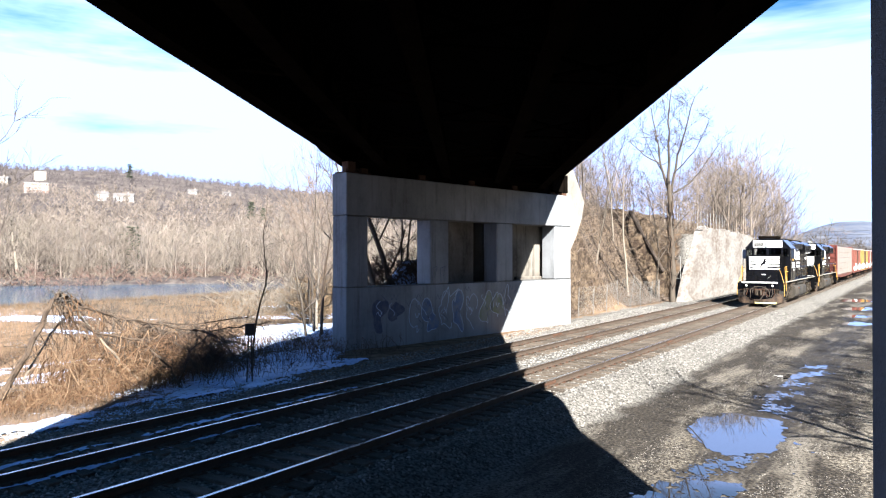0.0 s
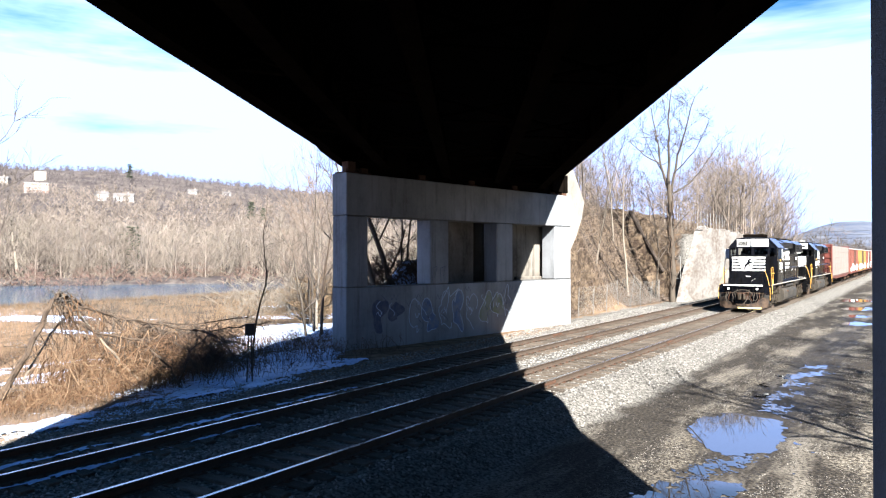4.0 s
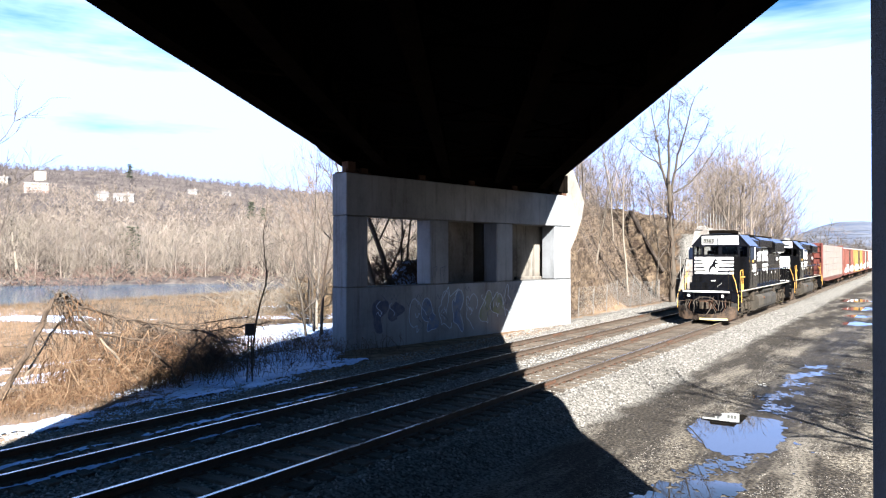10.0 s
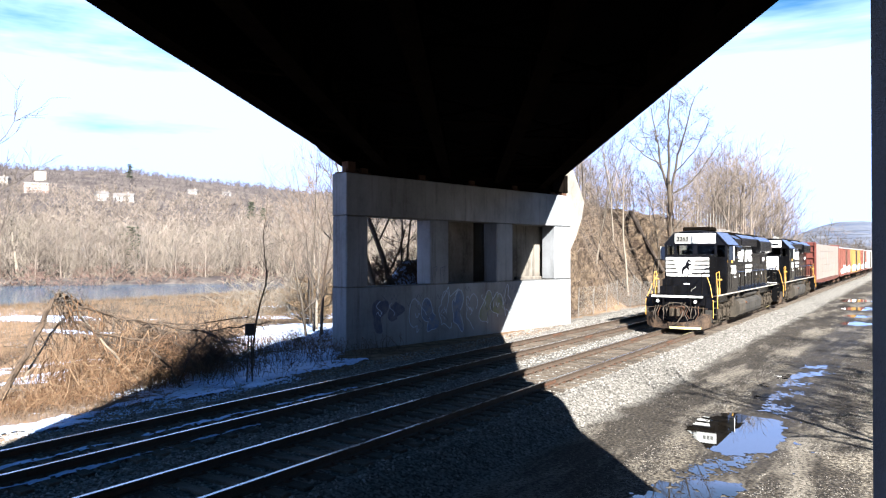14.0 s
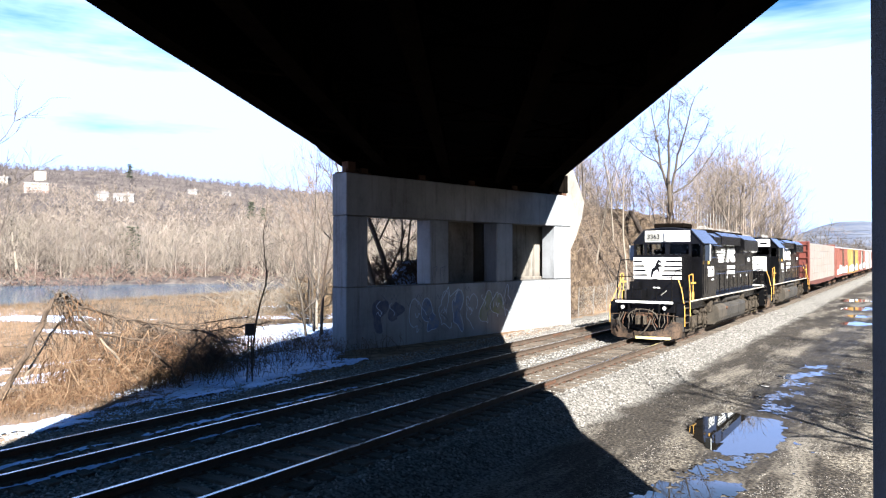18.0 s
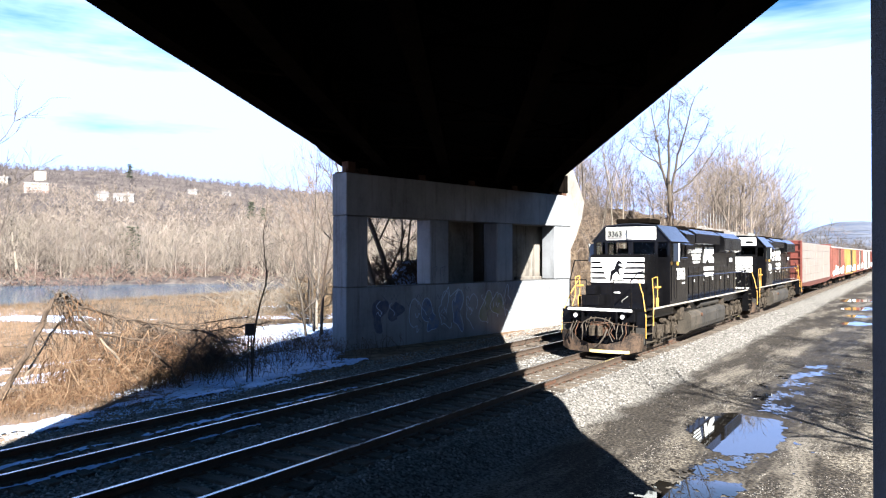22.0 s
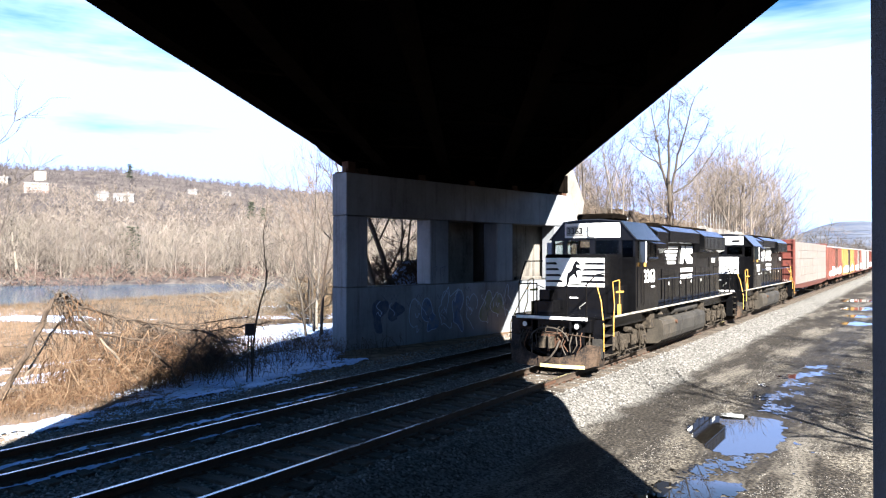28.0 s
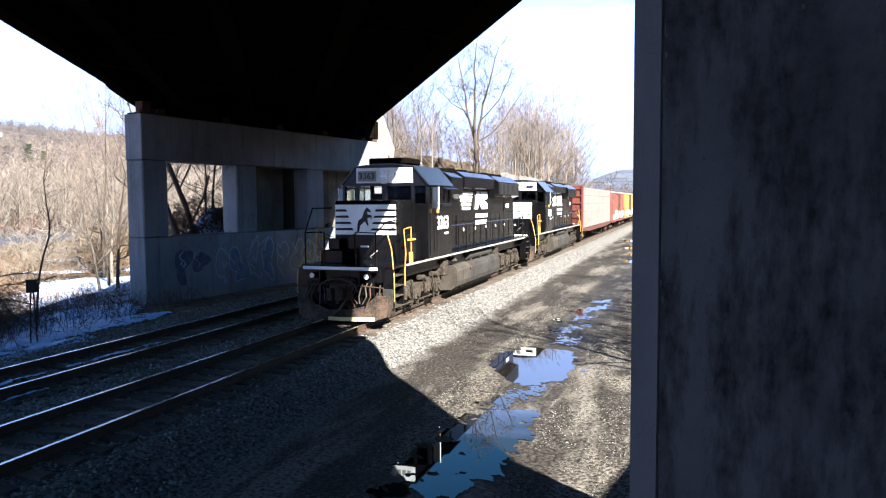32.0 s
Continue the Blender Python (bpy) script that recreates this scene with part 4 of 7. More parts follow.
def locomotive(number, label, leading):
    th = thing("diesel_locomotive", label, "locomotive", group="train of two locomotives and freight cars")
    P = lambda name, sh, m=BLACK, lab="", par=None: part(name, sh, m, par or th, lab)
    # underframe and walkway
    P("underframe", Shape().box(-1.2, 1.2, 0.3, 19.5, 1.15, 1.55, 0.02))
    P("walkway", Shape().box(-1.52, 1.52, 0.55, 19.3, 1.55, 1.62, 0.01))
    for s in (-1, 1):
        P("sill_stripe", Shape().box(s * 1.52, s * 1.535, 1.45, 18.4, 1.555, 1.62, 0.004), DUSTY_WHITE, "dusty white edge stripe along the walkway")
    # fuel tank and reservoirs
    half = [(0.55, 1.14), (1.28, 1.12), (1.42, 1.04), (1.47, 0.90), (1.46, 0.52), (1.40, 0.34), (1.26, 0.22), (0.55, 0.17)]
    tank = half + [(-a, b) for a, b in half[::-1]]
    t = P("fuel_tank", Shape().prism(tank, 7.25, 13.6, "y"), TANK, "rounded fuel tank grey with road dust")
    for y in (8.0, 9.9, 11.8):
        P("tank_strap", Shape().prism([(a * 1.006, b * 1.006 - 0.004) for a, b in tank], y, y + 0.06, "y"), TANK, par=t)
    P("tank_front", Shape().prism([(a * 1.004, b * 1.004 - 0.003) for a, b in tank], 7.22, 9.0, "y"), TANK_DUST, "tank end caked in tan dust", par=t)
    P("filler_cap", Shape().cyl((1.44, 8.9, 0.92), (1.53, 8.9, 0.92), 0.07, n=10), RUST, par=t)
    for s in (-1, 1):
        a = Shape().cyl((s * 1.2, 9.2, 1.33), (s * 1.2, 12.7, 1.33), 0.16, n=14)
        P("air_reservoir", a, TANK)
        for y in (9.6, 11.0, 12.3):
            P("reservoir_bracket", Shape().box(s * 1.1, s * 1.34, y - 0.03, y + 0.03, 1.15, 1.52, 0.005), GRIME)
        P("bell", Shape().cyl((s * 1.3, 7.3, 1.30), (s * 1.3, 7.3, 1.45), 0.15, 0.05, n=12), GRIME)
        for y in (6.3, 13.6):
            P("equipment_box", Shape().box(s * 0.9, s * 1.36, y - 0.25, y + 0.25, 0.85, 1.40, 0.03), GRIME)
    for yc in (3.1, 15.7):
        six_wheel_truck(th, yc)
    # ends: pilot, coupler, steps, hoses
    for end in (0, 1):
        RAILP = YELLOW if end == 0 or not leading else BLACK
        RAILN = 'bent yellow handrail beside the steps' if RAILP == YELLOW else ''
        Y = (lambda v: v) if end == 0 else (lambda v: 19.85 - v)
        d = 1 if end == 0 else -1
        pl = P("pilot", Shape().prism([(-0.34, Y(-0.10)), (0.34, Y(-0.10)), (0.34, Y(-0.04)), (-0.34, Y(-0.04))], 0.10, 0.40, "z"), PILOT, "worn brown steel snow pilot")
        for sx in (-1, 1):
            P("pilot_blade", Shape().add([(sx * 0.34, Y(-0.10), 0.10), (sx * 1.10, Y(0.06), 0.10), (sx * 1.40, Y(0.20), 0.20), (sx * 1.49, Y(0.24), 0.78), (sx * 1.12, Y(0.14), 0.82), (sx * 0.80, Y(0.06), 0.52), (sx * 0.34, Y(-0.04), 0.40),
                                          (sx * 0.34, Y(-0.04), 0.10), (sx * 1.10, Y(0.12), 0.10), (sx * 1.40, Y(0.26), 0.20), (sx * 1.49, Y(0.30), 0.78), (sx * 1.12, Y(0.20), 0.82), (sx * 0.80, Y(0.12), 0.52), (sx * 0.34, Y(0.02), 0.40)],
                                         [(0, 1, 2, 3, 4, 5, 6), (13, 12, 11, 10, 9, 8, 7)] + [(k, (k + 1) % 7, (k + 1) % 7 + 7, k + 7) for k in range(7)]), PILOT, par=pl)
            P("pilot_wing", Shape().prism([(sx * 1.45, Y(0.26)), (sx * 1.51, Y(0.60)), (sx * 1.47, Y(0.60)), (sx * 1.41, Y(0.26))], 0.18, 0.76, "z"), PILOT, par=pl)
            P("step_guard", Shape().box(sx * 1.20, sx * 1.52, Y(0.40), Y(0.43), 0.40, 0.98, 0.01), TANK, par=pl)
            P("platform_rib", Shape().box(sx * 0.60, sx * 0.66, Y(0.05), Y(0.30), 0.80, 1.48, 0.01), BLACK, par=pl)
        P("yellow_edge", Shape().add([(-0.28, Y(-0.108), 0.095), (0.34, Y(-0.108), 0.095), (1.10, Y(0.052), 0.095), (1.10, Y(0.052), 0.20), (0.34, Y(-0.108), 0.20), (-0.28, Y(-0.108), 0.20), (-0.28, Y(-0.10), 0.095), (0.34, Y(-0.10), 0.095), (1.10, Y(0.06), 0.095), (1.10, Y(0.06), 0.20), (0.34, Y(-0.10), 0.20), (-0.28, Y(-0.10), 0.20)], [(0, 1, 4, 5), (1, 2, 3, 4), (6, 11, 10, 7), (7, 10, 9, 8), (0, 6, 7, 1), (1, 7, 8, 2), (2, 8, 9, 3), (3, 9, 10, 4), (4, 10, 11, 5), (5, 11, 6, 0)]), PALE_YELLOW, "faded yellow lower edge", par=pl)
        P("end_plate", Shape().box(-1.0, 1.0, Y(0.25), Y(0.33), 0.36, 1.50, 0.01), BLACK)
        P("end_sill", Shape().box(-1.16, 1.16, Y(0.10), Y(0.55), 1.48, 1.56, 0.01))
        P("end_stripe", Shape().box(-1.18, 1.18, Y(0.07), Y(0.10), 1.535, 1.625, 0.004), WHITE, "white stripe along the end platform")
        cp = P("coupler", Shape().box(-0.13, 0.13, Y(-0.05), Y(0.3), 0.75, 1.0, 0.03), GRIME)
        P("knuckle_pin", Shape().cyl((0.06, Y(-0.20), 0.60), (0.06, Y(-0.20), 1.10), 0.045, n=8), RUST, par=cp)
        P("coupler_head", Shape().prism([(-0.19, Y(-0.05)), (-0.22, Y(-0.32)), (-0.08, Y(-0.34)), (-0.02, Y(-0.2)), (0.12, Y(-0.36)), (0.20, Y(-0.30)), (0.18, Y(-0.05))], 0.70, 1.04, "z"), GRIME, par=cp)
        P("draft_housing", Shape().box(-0.34, 0.34, Y(0.06), Y(0.26), 0.66, 1.14, 0.03), RUST)
        P("cut_lever", Shape().tube([(-1.4, Y(0.02), 1.05), (-0.5, Y(0.0), 1.12), (0, Y(-0.05), 1.1), (0.5, Y(0.0), 1.12), (1.4, Y(0.02), 1.05)], 0.018), PILOT)
        for x0 in (-1.0, -0.88, -0.78, -0.62, -0.5, 0.46, 0.55, 0.68, 0.82, 0.96):
            P("air_hose", Shape().tube([(x0, Y(0.2), 1.15), (x0 + 0.02, Y(0.02), 1.05), (x0 + 0.09 * math.sin(9 * x0), Y(-0.05), 0.80), (x0 - 0.07 * math.cos(7 * x0), Y(-0.03), 0.58 + 0.1 * math.sin(23 * x0))], 0.019, 7), RUST if int(x0 * 50) % 3 == 0 else (HOSE, BLACK)[int(x0 * 100) % 2])
        P("brake_hose", Shape().tube([(0.30, Y(0.05), 0.90), (0.26, Y(-0.12), 0.66), (0.10, Y(-0.16), 0.42), (-0.08, Y(-0.14), 0.28)], 0.03, 8), HOSE)
        arch = [(0.62 * math.cos(w), Y(-0.06), 0.92 + 0.38 * math.sin(w)) for w in [math.pi * k / 10 for k in range(11)]]
        P("jumper_cable", Shape().tube(arch, 0.022, 7), HOSE)
        for x0 in (-0.35, -0.18, 0.2, 0.36):
            P("hose_stand", Shape().tube([(x0, Y(0.24), 1.3), (x0, Y(0.1), 1.25), (x0 * 1.2, Y(0.03), 0.95)], 0.02), GRIME)
        for s in (-1, 1):
            dl = P("ditch_light", Shape().cyl((s * 0.86, Y(0.03), 1.36), (s * 0.86, Y(0.22), 1.36), 0.095, n=16))
            P("lens", Shape().cyl((s * 0.86, Y(0.02), 1.36), (s * 0.86, Y(0.03), 1.36), 0.075, n=16), LENS, "clear lamp lens", par=dl)
            sw = P("step_well", Shape().box(s * 1.20, s * 1.22, Y(0.45), Y(1.25), 0.42, 1.56, 0.004).box(s * 1.2, s * 1.52, Y(1.24), Y(1.27), 0.42, 1.56, 0.004))
            for k in range(4):
                P("step", Shape().box(s * 1.22, s * 1.54, Y(0.5), Y(1.22), 0.42 + 0.30 * k, 0.45 + 0.30 * k, 0.006), GRIME, par=sw)
            P("step_side", Shape().prism([(Y(0.42), 0.38), (Y(0.45), 1.55), (Y(0.49), 1.55), (Y(0.49), 0.38)], s * 1.21, s * 1.54, "x"), BLACK, par=sw)
            P("step_rail", Shape().tube([(s * 1.56, Y(0.42), 0.62), (s * 1.56, Y(0.42), 1.35), (s * 1.35, Y(0.75), 2.10), (s * 1.12, Y(0.95), 2.62)], 0.017, 8), RAILP, RAILN)
            P("step_rail", Shape().tube([(s * 1.56, Y(1.26), 1.0), (s * 1.56, Y(1.26), 1.45), (s * 1.50, Y(1.5), 1.95), (s * 1.46, Y(1.45), 2.66), (s * 1.5, Y(1.75), 2.70), (s * 1.5, Y(1.95), 2.70)], 0.017, 8), RAILP, RAILN)
            P("step_rail", Shape().tube([(s * 1.5, Y(1.95), 2.72), (s * 1.5, Y(1.95), 1.62)], 0.017, 8), RAILP)
            P("step_plate", Shape().box(s * 1.44, s * 1.56, Y(1.78), Y(2.2), 2.30, 2.36, 0.006), RAILP)
            P("corner_panel", Shape().box(s * 1.49, s * 1.51, Y(1.78), Y(2.08), 1.62, 1.95, 0.004), RAILP)
            for x0 in (0.5, 1.12):
                P("rail_post", Shape().cyl((s * x0, Y(0.14), 1.56), (s * x0, Y(0.14), 2.62), 0.022, n=6))
            P("end_rail", Shape().tube([(s * 1.12, Y(0.14), 2.60), (s * 0.5, Y(0.14), 2.62)], 0.02))
            P("end_rail", Shape().tube([(s * 1.12, Y(0.14), 2.60), (s * 1.2, Y(0.75), 3.3 if s < 0 and end == 0 else 2.9), (s * 1.2, Y(2.0), 3.3 if s < 0 and end == 0 else 2.95)], 0.022))
        P("safety_chain", Shape().tube([(-0.5, Y(0.14), 2.58), (-0.25, Y(0.14), 2.48), (0.25, Y(0.14), 2.48), (0.5, Y(0.14), 2.58)], 0.012))
    # side handrails
    for s in (-1, 1):
        for k in range(13):
            y = 6.3 + k
            P("handrail_post", Shape().cyl((s * 1.51, y, 1.55), (s * 1.51, y, 2.62), 0.023, n=6))
        P("handrail", Shape().tube([(s * 1.51, 6.3, 2.62), (s * 1.51, 17.9, 2.62)], 0.024))
    # nose
    n0 = 2.35
    nose = P("nose", Shape().prism([(n0, 1.62), (n0, 3.42), (n0 + 0.10, 3.52), (4.0, 3.55), (4.0, 1.62)], -1.01, 1.06, "x"))
    P("nose_door", Shape().box(-0.92, -0.35, n0 - 0.02, n0, 1.75, 2.45, 0.006), BLACK, par=nose)
    P("nose_latch", Shape().box(-0.14, 0.14, n0 - 0.03, n0, 2.08, 2.13, 0.005), WHITE, "white painted latch", par=nose)
    P("nose_grab", Shape().tube([(0.22, n0 - 0.01, 1.75), (0.22, n0 - 0.08, 1.8), (0.42, n0 - 0.08, 1.95), (0.42, n0 - 0.01, 1.98)], 0.015), GREY_BOARD, par=nose)
    P("sand_box", Shape().box(-1.12, -0.45, 1.7, n0 - 0.03, 1.62, 2.02, 0.02).box(-1.08, -0.7, 2.0, n0 - 0.03, 2.02, 2.36, 0.02), BLACK)
    P("side_locker", Shape().box(1.0, 1.3, 2.5, 3.8, 1.62, 2.5, 0.02), BLACK)
    # nose emblem: white panel with dark bars and a dark rearing shape
    pan = P("nose_panel", Shape().box(-1.0, 1.05, n0 - 0.014, n0, 2.47, 3.40, 0.004), WHITE, "white striped panel with a dark emblem")
    if leading:
        for k in range(4):
            z = 2.60 + 0.195 * k
            P("dark_bar", Shape().prism([(-0.98, z), (-0.36 - 0.07 * k, z), (-0.42 - 0.07 * k, z + 0.08), (-0.98, z + 0.07)], n0 - 0.02, n0 - 0.014, "y"), BLACK, par=pan)
            P("dark_bar", Shape().prism([(0.20 + 0.05 * k, z), (1.05, z), (1.05, z + 0.08), (0.26 + 0.05 * k, z + 0.07)], n0 - 0.02, n0 - 0.014, "y"), BLACK, par=pan)
        P("emblem", Shape().prism([(a * 0.95 + 0.02, 2.53 + (b - 2.54) * 1.16) for a, b in [(-0.28, 2.54), (-0.22, 2.54), (-0.16, 2.74), (0.0, 2.84), (0.10, 2.72), (0.13, 2.74), (0.08, 2.92), (0.22, 2.96), (0.20, 2.90), (0.25, 2.92), (0.24, 3.0), (0.10, 3.03), (0.08, 3.10), (0.22, 3.08), (0.20, 3.14), (0.07, 3.22), (-0.02, 3.12), (-0.10, 2.94), (-0.24, 2.86), (-0.27, 2.72)]], n0 - 0.022, n0 - 0.014, "y"), BLACK, "dark animal-like emblem", par=pan)
    else:
        for k in range(3):
            z = 2.68 + 0.22 * k
            P("dark_bar", Shape().box(-0.99, 0.99, n0 - 0.02, n0 - 0.014, z, z + 0.035, 0.002), BLACK, par=pan)
    # cab
    c0, c1 = 3.85, 6.35
    cab = P("cab", Shape().box(-1.53, 1.53, c0, c1, 1.62, 3.42, 0.015))
    P("cab_top", Shape().prism([(-1.53, 4.0), (-1.53, 4.05), (-1.02, 4.62), (-0.3, 4.70), (0.3, 4.70), (1.02, 4.62), (1.53, 4.05), (1.53, 4.0)], c0, c1, "y"), BLACK, par=cab)
    for a, b in ((-1.53, -1.43), (-1.05, -0.93), (-0.10, 0.10), (0.93, 1.05), (1.43, 1.53)):
        P("window_post", Shape().box(a, b, c0, c0 + 0.08, 3.42, 4.0, 0.01), BLACK, par=cab)
    P("rear_wall", Shape().box(-1.0, 1.0, c1 - 0.08, c1, 3.42, 4.0, 0.01), BLACK, par=cab)
    for s in (-1, 1):
        for a, b in ((c0 + 0.08, c0 + 0.2), (4.78, 4.98), (6.1, c1)):
            P("window_post", Shape().box(s * 1.46, s * 1.53, a, b, 3.42, 4.0, 0.01), BLACK, par=cab)
        P("crew_seat", Shape().box(s * 0.5, s * 1.0, 5.1, 5.2, 3.42, 3.78, 0.04), STEEL_DARK, par=cab)
        P("door_pane", Shape().box(s * 1.49, s * 1.505, c0 + 0.2, 4.78, 3.42, 4.0), GLASS_CLEAR, par=cab).visible_shadow = False
    P("cab_roof", Shape().prism([(-1.60, 4.02), (-1.04, 4.66), (-0.3, 4.74), (0.3, 4.74), (1.04, 4.66), (1.60, 4.02), (1.53, 4.04), (1.02, 4.62), (0.3, 4.70), (-0.3, 4.70), (-1.02, 4.62), (-1.53, 4.04)], c0 - 0.05, c1 + 0.05, "y"), mat("glossy_roof_paint", (0.012, 0.013, 0.015), (0.008, 0.008, 0.009), 0.22, 1.5), par=cab)
    P("number_panel", Shape().prism([(-1.0, 4.10), (1.0, 4.10), (1.0, 4.60), (-1.0, 4.60)], c0 - 0.02, c0, "y"), WHITE, "white band over the windscreen", par=cab)
    for s in (-1, 1):
        nb = P("number_board", Shape().box(s * 0.28, s * 0.94, c0 - (0.06 if s < 0 else 0.026), c0 - 0.02, 4.16, 4.50, 0.02 if s < 0 else 0.002), GREY_BOARD if s < 0 else WHITE, par=cab)
        w = P("windscreen", Shape().box(s * 0.10, s * 0.93, c0 + 0.02, c0 + 0.035, 3.42, 4.0), GLASS_CLEAR, "clear windscreen pane", par=cab)
        w.visible_shadow = False
        P("side_pane", Shape().box(s * 1.05, s * 1.43, c0 + 0.02, c0 + 0.035, 3.42, 4.0), GLASS_CLEAR, par=cab).visible_shadow = False
        P("wiper", Shape().tube([(s * 0.5, c0 - 0.05, 3.98), (s * 0.42, c0 - 0.05, 3.66)], 0.01), BLACK, par=cab)
        sw = P("side_window", Shape().box(s * 1.49, s * 1.505, 4.98, 6.1, 3.42, 4.0), GLASS_CLEAR, "sliding cab window", par=cab)
        sw.visible_shadow = False
        P("window_bar", Shape().box(s * 1.505, s * 1.53, 5.52, 5.58, 3.42, 4.0, 0.004), BLACK, par=cab)
        P("arm_rest", Shape().box(s * 1.53, s * 1.62, 5.0, 6.1, 3.32, 3.41, 0.02), BLACK, par=cab)
        P("sun_shade", Shape().prism([(s * 1.53, 4.00), (s * 1.86, 3.90), (s * 1.86, 3.87), (s * 1.53, 3.96)], 4.85, 6.25, "y"), BLACK, par=cab)
        P("wind_deflector", Shape().box(s * 1.56, s * 1.80, 4.10, 4.13, 3.25, 3.95, 0.006), GLASS, par=cab)
        P("deflector_frame", Shape().tube([(s * 1.80, 4.1, 3.25), (s * 1.80, 4.1, 3.95)], 0.022), WHITE, "white framed mirror edge", par=cab)
        P("mirror", Shape().box(s * 1.60, s * 1.66, 4.45, 4.56, 3.10, 3.24, 0.01), YELLOW if s > 0 else BLACK, par=cab)
        P("cab_door", Shape().box(s * 1.53, s * 1.55, 4.0, 4.42, 1.75, 3.1, 0.01), BLACK, par=cab)
        P("cab_grab", Shape().tube([(s * 1.56, 4.5, 1.8), (s * 1.60, 4.5, 1.85), (s * 1.60, 4.5, 2.9), (s * 1.56, 4.5, 2.95)], 0.015), BLACK, par=cab)
        if leading:
            turn = pose(s * 1.536, 5.32, 2.74, 90, 0, 90 * s)
            lettering("road_number", number, 0.62, WHITE, cab, turn, "white road number 3363")
        else:
            P("number_bars", Shape().box(s * 1.53, s * 1.54, 4.9, 5.8, 2.55, 2.95, 0.004), WHITE, "unreadable white number", par=cab)
        P("data_bars", Shape().box(s * 1.53, s * 1.54, 5.5, 5.9, 2.36, 2.42, 0.002), WHITE, "small white data line", par=cab)
    if leading:
        for q in range(3):
            P("number_bar", Shape().box(0.36 + 0.18 * q, 0.49 + 0.18 * q, c0 - 0.031, c0 - 0.026, 4.24, 4.42, 0.002), GREY_BOARD, "faded grey mark", par=cab)
        lettering("board_number", number, 0.29, BLACK, cab, pose(-0.61, c0 - 0.062, 4.32, 90, 0, 0), "dark number on the grey board")
    else:
        for s in (-1, 1):
            P("number_bars", Shape().box(s * 0.40, s * 0.82, c0 - 0.064, c0 - 0.058, 4.27, 4.38), BLACK, par=cab)
    hl = P("headlight", Shape().box(-0.14, 0.14, c0 - 0.09, c0, 4.08, 4.58, 0.05), WHITE, par=cab)
    for z in (4.21, 4.44):
        P("lens", Shape().cyl((0, c0 - 0.12, z), (0, c0 - 0.09, z), 0.095, n=14), LENS if leading else GREY_BOARD, "round headlamp lens", par=hl)
    if leading:
        P("air_conditioner", Shape().box(-0.68, 0.68, 4.1, 5.5, 4.72, 4.94, 0.05), STEEL_DARK, "dark roof air-conditioner box")
    P("horn", Shape().cyl((0.3, 6.0, 4.86), (0.3, 5.5, 4.86), 0.05, 0.11, n=10).cyl((0.5, 6.0, 4.82), (0.5, 5.6, 4.82), 0.04, 0.09, n=10), GREY_BOARD)
    P("antenna", Shape().cyl((-0.4, 5.2, 4.7), (-0.4, 5.2, 5.1), 0.015, n=6))
    # long hood
    lower = P("long_hood", Shape().box(-0.96, 0.96, 6.4, 18.65, 1.62, 3.98, 0.03))
    upper = [(-0.96, 3.98), (-0.98, 4.36), (-0.72, 4.60), (0.72, 4.60), (0.98, 4.36), (0.96, 3.98)]
    P("hood_top", Shape().prism(upper, 6.4, 18.6, "y"))
    P("filter_housing", Shape().prism([(-1.02, 3.55), (-1.28, 3.75), (-1.28, 4.38), (-0.98, 4.56), (0.98, 4.56), (1.28, 4.38), (1.28, 3.75), (1.02, 3.55)], 7.2, 8.6, "y"))
    P("dynamic_brake", Shape().prism([(-1.0, 3.96), (-1.24, 4.02), (-1.24, 4.45), (-0.9, 4.66), (0.9, 4.66), (1.24, 4.45), (1.24, 4.02), (1.0, 3.96)], 9.0, 13.6, "y"))
    rad = P("radiator_housing", Shape().prism([(-1.0, 3.62), (-1.34, 3.74), (-1.34, 4.36), (-0.95, 4.64), (0.95, 4.64), (1.34, 4.36), (1.34, 3.74), (1.0, 3.62)], 14.0, 18.2, "y"))
    for s in (-1, 1):
        scr = P("radiator_screen", Shape().box(s * 1.34, s * 1.352, 14.2, 18.0, 3.80, 4.30, 0.004), GRILLE, par=rad)
        for k in range(14):
            P("louvre", Shape().box(s * 1.352, s * 1.368, 14.25 + 0.27 * k, 14.30 + 0.27 * k, 3.82, 4.28), BLACK, par=scr)
        for k in range(11):
            y = 8.75 + 0.86 * k
            P("hood_door", Shape().box(s * 0.96, s * 0.985, y, y + 0.80, 1.78, 2.95 if k < 9 else 3.4, 0.008), BLACK, par=lower)
            if k % 2:
                P("door_latch", Shape().box(s * 0.985, s * 1.0, y + 0.02, y + 0.07, 2.30, 2.42, 0.003), WHITE, "small pale latch", par=lower)
        for k in range(5):
            P("white_stripe", Shape().prism([(8.95 + 0.12 * k, 3.86 - 0.155 * k), (11.0 - 0.10 * k, 3.86 - 0.155 * k), (10.95 - 0.10 * k, 3.76 - 0.155 * k), (9.0 + 0.12 * k, 3.76 - 0.155 * k)], s * 0.985, s * 0.997, "x"), WHITE, "white stripe of the emblem", par=lower)
        P("emblem_block", Shape().prism([(11.3, 3.14), (11.55, 3.90), (12.0, 3.90), (12.15, 3.50), (12.25, 3.90), (13.3, 3.90), (13.3, 3.60), (12.8, 3.52), (13.35, 3.36), (13.3, 3.14), (12.4, 3.14), (11.9, 3.42), (11.75, 3.14)], s * 0.985, s * 0.997, "x"), WHITE, "bold white emblem shape", par=lower)
        for z, a, b in ((2.78, 11.4, 13.3), (2.50, 11.4, 13.2)):
            P("white_bar", Shape().box(s * 0.985, s * 0.997, a, b, z, z + 0.17, 0.002), WHITE, "plain white lettering bar", par=lower)
